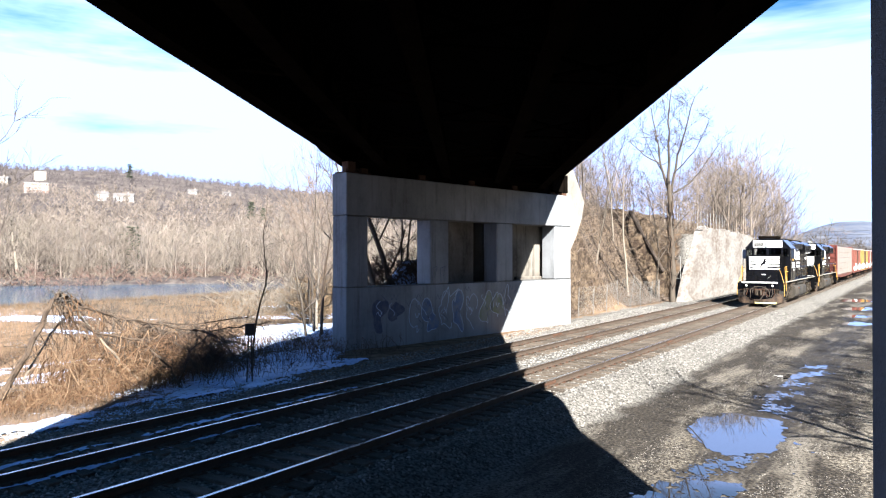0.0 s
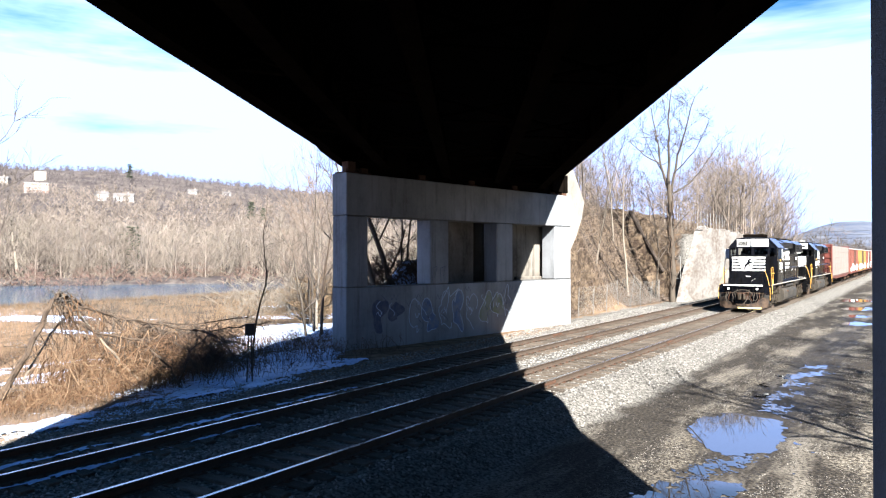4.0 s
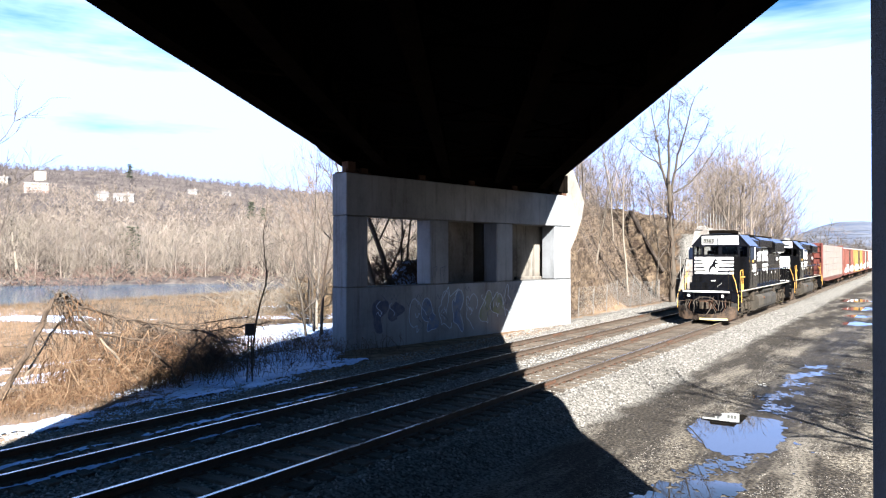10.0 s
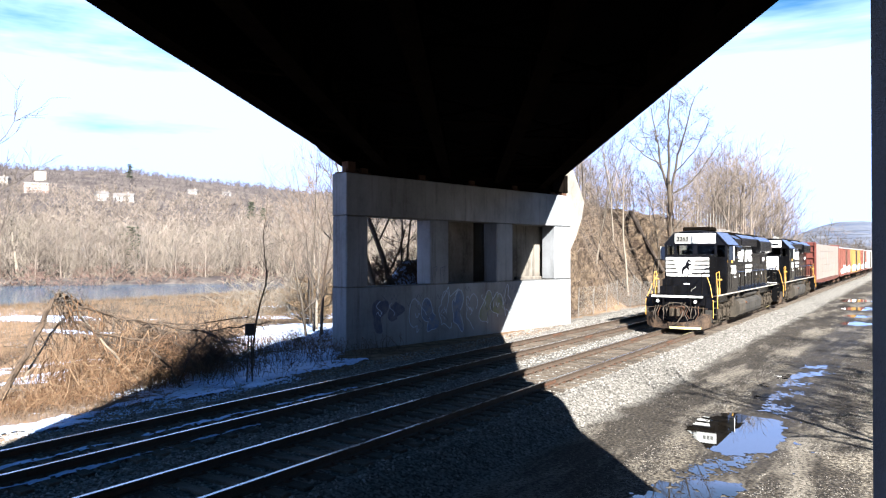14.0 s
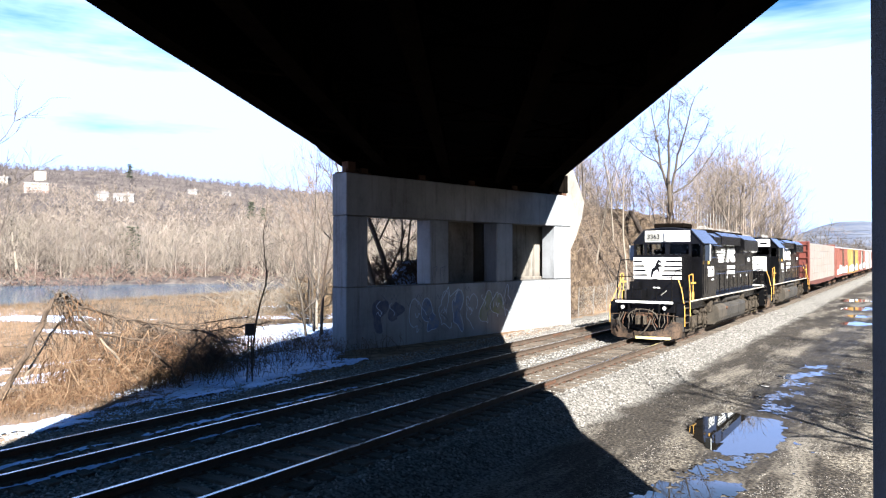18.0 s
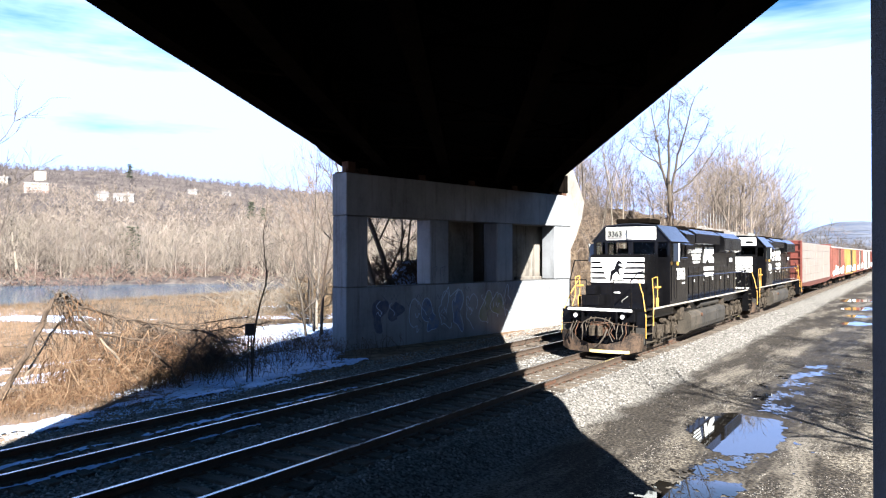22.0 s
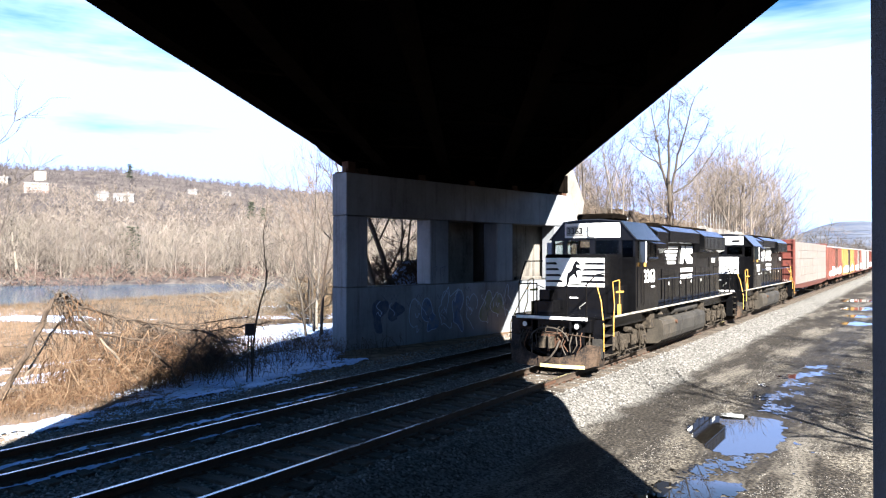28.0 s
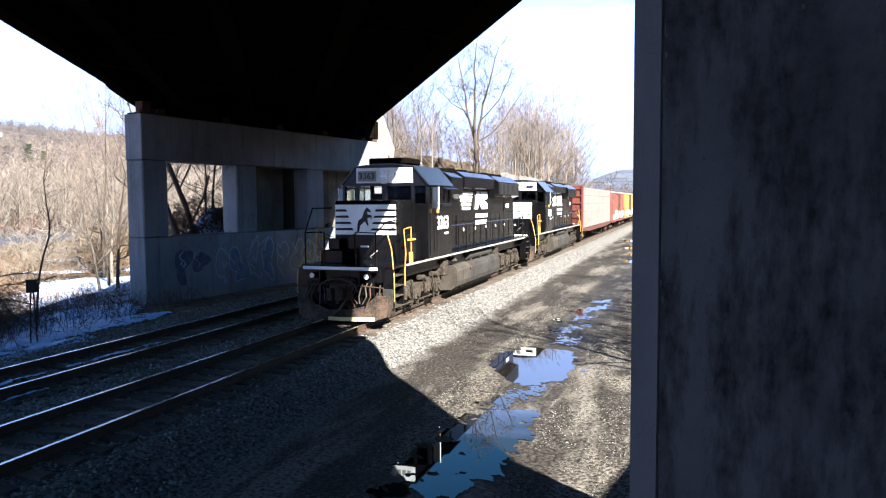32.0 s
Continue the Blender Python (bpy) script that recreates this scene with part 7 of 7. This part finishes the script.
grass("dry_grass", "dry straw-coloured grass on the flood plain", 34000, 3, field, 0.15, 0.6, 0.009, STRAW)
grass("reed_fringe", "rust-tan reeds along the river's edge", 9000, 4, lambda rg, n: (rg.uniform(-91, -78, n), rg.uniform(20, 110, n)), 0.15, 0.45, 0.022, REED)
grass("bank_stems", "sparse pale stems standing along the near river bank", 3200, 14, lambda rg, n: (rg.uniform(-84, -40, n), rg.uniform(22, 90, n)), 0.5, 1.7, 0.011, BARK_PALE)
grass("field_grass", "dry tan grass on the open field", 15000, 15, lambda rg, n: (-19 - 28 * rg.rand(n) ** 1.2, rg.uniform(4, 30, n)), 0.12, 0.5, 0.006, STRAW)
grass("verge_grass", "short dry weeds beside the ballast", 5000, 16, lambda rg, n: (rg.uniform(-18.6, -16.3, n), rg.uniform(4, 11.5, n)), 0.04, 0.22, 0.004, TWIG_TAN)
grass("slope_grass", "dry grass and weeds on the brown slope", 16000, 5, lambda rg, n: (rg.uniform(-30, -17.8, n), rg.uniform(42, 62, n)), 0.1, 0.4, 0.014, TWIG_TAN)


def evergreen(x, y, tall, label):
    th = thing("evergreen_tree", label, "tree", pose(x, y, float(height(x, y)) - 0.2), "evergreens in the woods")
    part("trunk", Shape().cyl((0, 0, 0), (0, 0, tall * 0.95), tall * 0.02, tall * 0.004, n=7), BARK, th)
    rg = random.Random(int(tall * 10))
    segs = []
    for k in range(46):                         # uneven boughs, each with its spray of needles
        h = 0.22 + 0.76 * (k + rg.random()) / 46
        a = k * 2.4 + rg.uniform(-0.4, 0.4)
        r = tall * (0.05 + 0.20 * (1 - h) ** 0.6) * rg.uniform(0.4, 1.25)
        p, d = Vector((0, 0, tall * h)), Vector((math.cos(a), math.sin(a), rg.uniform(-0.3, 0.15)))
        for _ in range(11):
            u = rg.uniform(0.3, 1.0)
            q = p + d * r * u
            e = (d + Vector((rg.gauss(0, 0.7), rg.gauss(0, 0.7), rg.gauss(0.1, 0.25)))) * tall * 0.04
            segs.append((*(q - e * 0.5), *(q + e), tall * 0.016, tall * 0.005))
    part("crown", fast_mesh("crown", *sticks(segs, 4), EVERGREEN), EVERGREEN, th)


evergreen(-735, 484, 20, "dark evergreen standing above the hillside woods")
evergreen(-461, 414, 18, "dark evergreen among leafless hillside trees")
evergreen(-452, 419, 14, "dark evergreen among leafless hillside trees")
evergreen(-176, 117, 13, "dull green evergreen on the far river bank")
evergreen(-183, 113, 8, "dull green evergreen on the far river bank")


def slope_spot(rg):
    return rg.uniform(-31, -18.0), rg.uniform(42, 63)


thicket("slope_litter", "tan dead stems and vines strewn over the slope", arcs(4200, 5, slope_spot, 0.08, 0.5, 1.3, 0.019, 3), TWIG_TAN)
thicket("slope_twigs", "brown dead twigs strewn over the slope", arcs(4200, 6, slope_spot, 0.1, 0.6, 1.1, 0.017, 3), TWIG)


def fan(n, seed, a0, a1, d0, d1, lo, hi):
    """Spots in a sector of the plan, angles from the y axis to the left."""
    rg = np.random.RandomState(seed)
    out = []
    for _ in range(n):
        a, d = radians(rg.uniform(a0, a1)), rg.uniform(d0, d1)
        x, y = -d * math.sin(a), d * math.cos(a)
        out.append((x, y, float(height(x, y)) - 0.1, rg.uniform(lo, hi)))
    return out


RUST_BRUSH = mat("rust_tan_brush_twigs", (0.141, 0.097, 0.057), (0.087, 0.057, 0.032), 0.9, 0.4)
woods("rust_brush", "rust-tan leafless brush at the edge of the snow", fan(80, 31, 41.2, 45.5, 72, 96, 0.45, 1.3) + fan(60, 34, 44, 50.5, 66, 90, 0.15, 0.55), 31, T_BUSH, RUST_BRUSH)
woods("bank_saplings", "pale thin leafless saplings near the pier", fan(22, 32, 41.5, 50, 64, 90, 1.0, 2.2), 32, T_BUSH, BARK_PALE)
woods("pier_side_brush", "rust-tan leafless bushes beside the pier", fan(34, 35, 41.8, 44.0, 60, 74, 0.9, 1.9), 36, T_BUSH, RUST_BRUSH)
woods("pier_side_stems", "pale thin stems rising from bushes beside the pier", fan(12, 37, 42.0, 45.5, 62, 76, 1.2, 2.3), 38, T_BUSH, BARK_PALE)
thicket("snow_stems", "thin dark stems standing in the shaded snow", arcs(620, 33, lambda rg: (rg.uniform(-24, -16.9), rg.uniform(14, 24)), 0.12, 0.8, 0.5, 0.008, 4), TWIG_RED)


def hanging(n, seed, path, r, drift):
    """Vines that hang from a limb down to the ground, swaying out as they fall."""
    rg = random.Random(seed)
    out = []
    for _ in range(n):
        k = rg.randrange(len(path) - 1)
        p = Vector(path[k]).lerp(Vector(path[k + 1]), rg.random()) + Vector((rg.gauss(0, 0.12), rg.gauss(0, 0.12), rg.gauss(0, 0.08)))
        end = p + Vector((rg.gauss(0.15, drift), rg.gauss(0.2, drift), 0))
        end.z = float(height(end.x, end.y)) + rg.uniform(-0.05, 0.5)
        rr, q0 = r * rg.uniform(0.5, 1.4), p
        for i in range(7):
            u = (i + 1) / 7
            q = p.lerp(end, u) + Vector((rg.gauss(0, 0.11), rg.gauss(0, 0.11), 0.5 * math.sin(math.pi * u) * rg.uniform(0.2, 1.0)))
            out.append((*q0, *q, rr * (1 - 0.08 * i), rr * (0.92 - 0.08 * i)))
            q0 = q
    return out


DROOP = [(-19.81, 10.93, 2.43), (-19.94, 11.2, 2.29), (-20.0, 11.76, 1.58), (-19.51, 12.33, 0.8)]
LIMB = [(-19.5, 10.5, 2.25), (-19.81, 10.93, 2.43), (-20.5, 11.8, 2.1), (-21.0, 12.7, 1.85), (-20.9, 13.7, 1.5), (-20.3, 14.8, 1.0)]
thicket("hanging_vines", "tan dry vines hanging from the dead limb", hanging(34, 41, LIMB[1:4], 0.012, 0.5), VINE)
thicket("dark_vines", "dark brown vines tangled over the dead limb", hanging(22, 42, DROOP, 0.011, 0.3) + hanging(60, 43, LIMB[3:], 0.010, 0.6), DEAD_BARK)

T_ROUND = [sticks(sum(grow(160 + k, 11.0, 0.13, limbs=15, subs=6, twigs=3, first=0.2, spread=0.5, least=0.014, steps=(5, 3, 2, 1)), []), 3) for k in range(5)]
FINE_TWIGS = mat("brown_fine_twigs", (0.20, 0.165, 0.138), (0.10, 0.081, 0.067), 0.9, 0.3)
grove = np.random.RandomState(77)


def bank_top(n, low, deep):
    """Spots over the bank's top beside and beyond the wall, crowns rising to an uneven skyline."""
    out = []
    for _ in range(n):
        a = grove.uniform(8.2, 23.0)
        d = max(68.0, 18.2 / math.sin(math.radians(a))) + deep * grove.rand()
        x, y = -d * math.sin(math.radians(a)), d * math.cos(math.radians(a))
        z = float(height(x, y)) - 0.2
        top = 3.5 + d * float(np.interp(a, (7.5, 9.0, 10.5, 13.0, 15.0, 18.0, 20.0, 23.0), (0.085, 0.13, 0.152, 0.146, 0.116, 0.117, 0.137, 0.142)))
        out.append((x, y, z, (top - z) / 11.0 * grove.uniform(low, 1.0)))
    return out


woods("bank_top_grove", "brown leafless grove on the bank beyond the wall", bank_top(52, 0.72, 36), 78, T_ROUND, FINE_TWIGS)
woods("bank_top_young_trees", "grey young leafless trees filling the bank's top", bank_top(34, 0.42, 26), 79, T_ROUND, TWIG)
woods("bank_top_brush", "tan leafless brush along the bank's top", [(x, y, z, 0.45 + 0.8 * grove.rand()) for x, y, z, _ in bank_top(75, 1.0, 14)], 80, T_BUSH, TWIG_TAN)

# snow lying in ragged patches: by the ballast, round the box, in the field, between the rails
# old snow with the blue of open shade put into its base colour
SNOW = mat("shade_blue_old_snow", (0.42, 0.52, 0.74), (0.26, 0.33, 0.50), 0.55, 6.0, 0.6, 9, fine=30)


def snow_patch(x, y, a, b, turn, seed, holes=0.5, cell=0.06, ground_z=None):
    c, q = math.cos(radians(turn)), math.sin(radians(turn))
    u, v = np.meshgrid(np.arange(-a * 1.4, a * 1.4, cell), np.arange(-b * 1.4, b * 1.4, cell))
    wob = 0.35 * bumps(u / a, v / b, 1.3, seed) + 0.30 * bumps(u, v, 2.3, 1.7 * seed) + 0.28 * bumps(u, v, 6.1, 2.3 * seed)
    rim = (u / a) ** 2 + (v / b) ** 2 + wob
    low = (rim < 0.9) & (0.45 * bumps(u, v, 14.3, seed + 2) + 0.5 * bumps(u, v, 8.3, seed + 4) + 0.45 * bumps(u, v, 3.4, seed + 9) < 1.15 - holes)
    if not low.any():
        return
    ids, vs, fs = {}, [], []
    for i, j in zip(*np.nonzero(low)):
        quad = []
        for di, dj in ((0, 0), (0, 1), (1, 1), (1, 0)):
            key = (i + di, j + dj)
            if key not in ids:
                ids[key] = len(vs)
                uu, vv = float(u[i, j]) + cell * dj, float(v[i, j]) + cell * di
                px, py = x + uu * c - vv * q, y + uu * q + vv * c
                inner = min(1.0, max(0.0, (0.95 - float(rim[i, j])) * 2.5))
                vs.append((px, py, (float(height(px, py)) if ground_z is None else ground_z) + 0.018 + 0.045 * inner + 0.012 * math.sin(9 * px + 5 * py)))
            quad.append(ids[key])
        fs.append(tuple(quad))
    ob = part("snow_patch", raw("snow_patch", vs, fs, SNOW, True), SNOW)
    tagged(ob, "thin ragged patch of old snow on the ground", "snow", "snow patches beside the tracks")


for k, (x, y, a, b, turn, holes) in enumerate((
        (-16.55, 8.7, 0.42, 1.7, 3, 0.2), (-16.0, 8.9, 0.2, 0.8, 4, 0.4), (-16.95, 11.5, 0.2, 1.0, 2, 0.2), (-16.35, 13.0, 0.2, 1.1, -2, 0.2), (-16.2, 15.0, 0.25, 0.8, 0, 0.3),
        (-17.6, 15.6, 1.1, 1.9, 8, 0.82), (-18.6, 17.6, 1.5, 2.0, 10, 0.82), (-17.4, 18.4, 0.9, 2.2, 0, 0.82), (-19.9, 20.3, 1.6, 1.7, 0, 0.82), (-17.0, 20.2, 0.3, 0.8, 0, 0.4),
        (-24.5, 22.5, 2.6, 2.2, 30, 0.55), (-27.5, 26.5, 3.2, 2.4, 30, 0.5), (-31.5, 30.0, 3.2, 2.0, 30, 0.55), (-22.8, 24.6, 1.8, 1.5, 20, 0.55),
        (-34.5, 34.5, 3.6, 3.0, 45, 0.35), (-39.5, 41.0, 5.0, 3.0, 45, 0.3), (-46.0, 49.5, 6.0, 3.6, 48, 0.3), (-54.0, 59.5, 7.0, 4.0, 48, 0.35), (-22.3, 28.9, 0.9, 0.9, 0, 0.85), (-23.4, 30.4, 1.2, 1.0, 20, 0.85), (-21.9, 30.2, 0.7, 0.8, 0, 0.9))):
    snow_patch(x, y, a, b, turn, 1.3 * k + 0.7, holes, 0.06 if x > -21 else 0.10 if x > -32 else 0.2)
for k, (x, y, a, b, turn) in enumerate(FIELD_SNOW):
    snow_patch(x, y, a, b, turn, 0.9 * k + 0.2, 0.3, 0.12)
for k, (x, y, a, b, holes) in enumerate(((-12.02, 7.0, 0.08, 1.9, 0.45), (-12.0, 10.2, 0.06, 1.0, 0.8), (-13.25, 7.0, 0.09, 1.6, 0.6), (-13.2, 10.6, 0.09, 1.7, 0.75), (-13.15, 14.2, 0.09, 2.0, 0.85), (-13.8, 5.6, 0.1, 0.9, 0.4))):
    snow_patch(x, y, a, b, 0, 2.1 * k + 0.4, holes, 0.04, -0.225)

# ---- lineside things, fences, houses ----
POST_GREY = mat("galvanised_post", (0.26, 0.26, 0.252), (0.176, 0.176, 0.168), 0.5, 5, metal=0.3)
FENCE_GREY = mat("dull_fence_steel", (0.13, 0.125, 0.12), (0.07, 0.065, 0.06), 0.7, 5)
SIGN_BACK = mat("dark_weathered_box", (0.025, 0.019, 0.017), (0.014, 0.011, 0.01), 0.7, 6)

box = thing("lineside_box", "dark equipment box on two thin legs in the snow", "equipment box", pose(-16.96, 15.19, float(height(-16.96, 15.19)), 0, 0, 48))
part("housing", Shape().box(-0.14, 0.14, -0.08, 0.08, 1.40, 1.74, 0.015), SIGN_BACK, box)
part("lid", Shape().box(-0.155, 0.155, -0.10, 0.10, 1.74, 1.762, 0.008), SIGN_BACK, box)
for s in (-1, 1):
    part("leg", Shape().cyl((s * 0.085, 0, -0.1), (s * 0.035, 0, 1.42), 0.02, n=8), SIGN_BACK, box)

fence = thing("chain_link_fence", "low chain-link fence with leaning pale posts below the bank", "fence", kind="structure")
rg = random.Random(5)
tops = []
for k in range(8):
    y = 42.0 + 2.45 * k
    x = -17.55 - 0.02 * k
    z = float(height(x, y))
    t = Vector((x + rg.uniform(-0.1, 0.1) + (0.25 if k in (4, 6) else 0), y + rg.uniform(-0.1, 0.15), z + 1.85 + (0.5 if k == 4 else 0)))
    part("post", Shape().cyl((x, y, z - 0.2), t, 0.026, n=8), FENCE_GREY, fence)
    tops.append((Vector((x, y, z + 0.1)), t))
for (b0, t0), (b1, t1) in zip(tops[:-1], tops[1:]):
    w = Shape()
    for i in range(19):
        u, v = i / 18, min(1, (i + 5) / 18)
        w.cyl(b0.lerp(b1, u), t0.lerp(t1, v), 0.0022, n=3, caps=False)
        w.cyl(b0.lerp(b1, v), t0.lerp(t1, u), 0.0022, n=3, caps=False)
    tagged(part("wire_mesh", w, POST_GREY, fence), "thin woven wire", kind="stuff")

upper = thing("top_fence", "tall wire fence with thin posts along the bank's top", "fence", kind="structure")
last = None
for k in range(22):
    y, x = 68 + 1.6 * k, -19.4 - 0.03 * k
    z = float(height(x, y))
    part("post", Shape().cyl((x, y, z - 0.2), (x, y, z + 2.1), 0.03, n=6), POST_GREY, upper)
    if last:
        for h in (0.8, 2.0):
            part("wire", Shape().cyl((*last[:2], last[2] + h), (x, y, z + h), 0.006, n=4), FENCE_GREY, upper)
    last = (x, y, z)

gate = thing("pipe_frame", "small pale pipe frame beside the retaining wall", "frame", pose(-16.9, 60.6, 0))
part("pipe", Shape().tube([(0, 0, -0.3), (0, 0, 5.0)], 0.03), POST_GREY, gate)
part("frame_bars", Shape().tube([(-0.5, 0, 1.6), (0.55, 0, 1.6), (0.55, 0, 3.4), (-0.5, 0, 3.4), (-0.5, 0, 1.6)], 0.025), POST_GREY, gate)

LOG = mat("dark_log_gully_shade", (0.039, 0.028, 0.021), (0.019, 0.014, 0.011), 0.9, 3, 0.6, 12)
# third entry is a dark strip standing for a gully's shade
for (x0, y0, x1, y1, r, lift) in ((-23.5, 55.5, -19.5, 57.0, 0.12, 0.2), (-24.5, 53.5, -19.6, 54.6, 0.09, 0.15), (-22.3, 65.8, -18.7, 63.9, 0.24, 0.2), (-22.5, 56.6, -20.0, 55.2, 0.07, 0.3), (-24.0, 60.0, -18.6, 59.3, 0.13, 0.1)):
    a, b = Vector((x0, y0, float(height(x0, y0)) + lift)), Vector((x1, y1, float(height(x1, y1)) + lift))
    lg = thing("fallen_log", "dark fallen log and gully shade on the brown slope", "log", Matrix.Translation(a), "fallen logs on the slope")
    part("stem", Shape().cyl((0, 0, 0), b - a, r, r * 0.6, n=9), LOG, lg)
    part("stub", Shape().cyl((b - a) * 0.5, (b - a) * 0.5 + Vector((0.1, -0.4, 0.7)), r * 0.3, r * 0.15, n=6), LOG, lg)

SIDING = mat("white_house_siding", (0.2366, 0.2329, 0.2256), (0.1866, 0.1823, 0.1755), 0.7, 0.4)
TAN_SIDING = mat("tan_house_siding", (0.242, 0.211, 0.176), (0.185, 0.163, 0.137), 0.7, 0.4)
BRICK_RED = mat("pale_red_brick", (0.185, 0.11, 0.084), (0.132, 0.075, 0.058), 0.8, 0.6)
SHINGLE = mat("grey_shingle_roof", (0.114, 0.11, 0.11), (0.075, 0.07, 0.07), 0.85, 0.8)


def house(x, y, z, w, d, h, turn, wall_m, label, storeys=2, gable=True):
    th = thing("house", label, "house", pose(x, y, z, 0, 0, turn), "houses on the far hillside")
    part("wall", Shape().box(-w / 2, w / 2, -d / 2, d / 2, -6, h, 0.05), wall_m, th)
    if gable:
        part("roof", Shape().prism([(-d / 2 - 0.5, h), (0, h + d * 0.32), (d / 2 + 0.5, h), (d / 2 + 0.5, h - 0.2), (-d / 2 - 0.5, h - 0.2)], -w / 2 - 0.4, w / 2 + 0.4, "x"), SHINGLE, th)
        part("chimney", Shape().box(w * 0.2, w * 0.2 + 0.9, -0.45, 0.45, h, h + d * 0.32 + 1.2, 0.03), TAN_SIDING, th)
    else:
        part("roof", Shape().box(-w / 2 - 0.3, w / 2 + 0.3, -d / 2 - 0.3, d / 2 + 0.3, h, h + 0.6, 0.05), SHINGLE, th)
    if wall_m is BRICK_RED:
        for s in range(storeys + 1):
            part("floor_band", Shape().box(-w / 2 - 0.1, w / 2 + 0.1, -d / 2 - 0.12, d / 2 + 0.1, h * s / storeys - 0.45, h * s / storeys + 0.45, 0.03), SIDING, th, "white floor band")
    n = max(2, int(w / 3.2))
    for s in range(storeys):
        for k in range(n):
            cx, cz = -w / 2 + w * (k + 0.5) / n, h * (s + 0.5) / storeys
            win = part("window", Shape().box(cx - 0.75, cx + 0.75, -d / 2 - 0.08, -d / 2, cz - 0.9, cz + 0.9, 0.02), WHITE, th)
            part("pane", Shape().box(cx - 0.6, cx + 0.6, -d / 2 - 0.1, -d / 2 - 0.08, cz - 0.75, cz + 0.75, 0.01), GLASS, win)


for x, y, w, d, h, turn, m, label, st, gb in (
        (-613, 398, 17, 9, 6.5, 52, SIDING, "large white house with a grey roof on the hillside", 2, True),
        (-624, 383, 10, 8, 7.5, 74, SIDING, "white house with a tall gable on the hillside", 2, True),
        (-689, 358, 20, 10, 9.5, 60, BRICK_RED, "red-brick building with white floor bands on the hillside", 3, False),
        (-767, 402, 11, 10, 10, 66, TAN_SIDING, "tall white flat-roofed building high on the hillside", 4, False),
        (-751, 355, 16, 9, 7, 48, TAN_SIDING, "tan gabled house high on the hillside", 2, True),
        (-647, 500, 9, 7, 4, 47, SIDING, "small white house among the hillside trees", 1, True),
        (-631, 532, 9, 6, 3.5, 50, SIDING, "low white house among the hillside trees", 1, True),
        (-252, 151, 12, 7, 4.5, 58, SIDING, "low white house behind the far river bank", 1, True)):
    house(x, y, float(height(x, y)) - 1.6, w, d, h, turn, m, label, st, gb)

WIRE_M = mat("black_cable", (0.03, 0.03, 0.03), (0.02, 0.02, 0.02), 0.6, 5)
poles = []
for x, y in ((-62, 211), (12, 189)):
    z = float(height(x, y))
    po = thing("utility_pole", "wooden utility pole with a crossarm far along the track", "utility pole", pose(x, y, z, 0, 0, 73), "utility poles across the valley")
    top = 9.6 - z
    part("pole", Shape().cyl((0, 0, -0.5), (0, 0, top + 0.6), 0.16, 0.11, n=9), BARK, po)
    for h in (0.0, -0.9, -1.7):
        part("crossarm", Shape().box(-0.06, 0.06, -0.6, 0.6, top + h - 0.14, top + h, 0.01), BARK, po)
        part("insulator", Shape().cyl((0, 0.5, top + h), (0, 0.5, top + h + 0.2), 0.06, n=6), GREY_BOARD, po)
    poles.append(Vector((x, y, 9.6)))
for h in (0.15, -0.75, -1.55):
    cab_th = thing("overhead_wire", "thin black overhead wire strung across the valley", "wire", None, "overhead wires across the valley")
    pts = [poles[0].lerp(poles[1], u / 10) + Vector((0, 0, h - 0.5 * math.sin(math.pi * u / 10))) for u in range(11)]
    part("span", Shape().tube(pts, 0.035, 4), WIRE_M, cab_th)


# ---- movement ----
RUN = [  # seconds, place of the leading pilot along the track
    (0.0, 55.14), (1.0, 53.93), (2.0, 52.63), (3.0, 51.03), (4.5, 48.43), (6.0, 45.98), (8.0, 42.78), (10.0, 39.60), (12.0, 36.68),
    (14.0, 34.08), (15.5, 32.28), (17.0, 30.51), (19.0, 27.93), (20.0, 26.64), (21.0, 25.40), (22.0, 24.28), (23.0, 23.28), (24.0, 22.48),
    (25.0, 21.81), (26.5, 21.00), (28.0, 20.28), (29.0, 19.84), (30.0, 19.41), (31.0, 19.06), (32.0, 18.69)]


def run_at(t):
    """The leading pilot's place at t seconds, smooth through the rows above."""
    k = max(i for i in range(len(RUN) - 1) if RUN[i][0] <= t + 1e-6)
    p = [RUN[min(max(j, 0), len(RUN) - 1)] for j in (k - 1, k, k + 1, k + 2)]
    slope = lambda a, b: (b[1] - a[1]) / (b[0] - a[0]) if b[0] > a[0] else None
    m1, m2 = slope(p[0], p[2]), slope(p[1], p[3])
    h = p[2][0] - p[1][0]
    u = (t - p[1][0]) / h
    return (2 * u**3 - 3 * u**2 + 1) * p[1][1] + (u**3 - 2 * u**2 + u) * h * m1 + (3 * u**2 - 2 * u**3) * p[2][1] + (u**3 - u**2) * h * m2


def motions():
    times = [0.5 * i for i in range(65)]
    for th, off in TRAIN:
        walk(th, [(t, pose(NEAR, run_at(t) + off, 0)) for t in times])
    fine = [0.4 * i for i in range(81)]
    start = run_at(0)
    for w, y, r in SPINNING:
        walk(w, [(t, pose(0, y, r, math.degrees((start - run_at(t)) / r), 0, 0)) for t in fine])


motions()
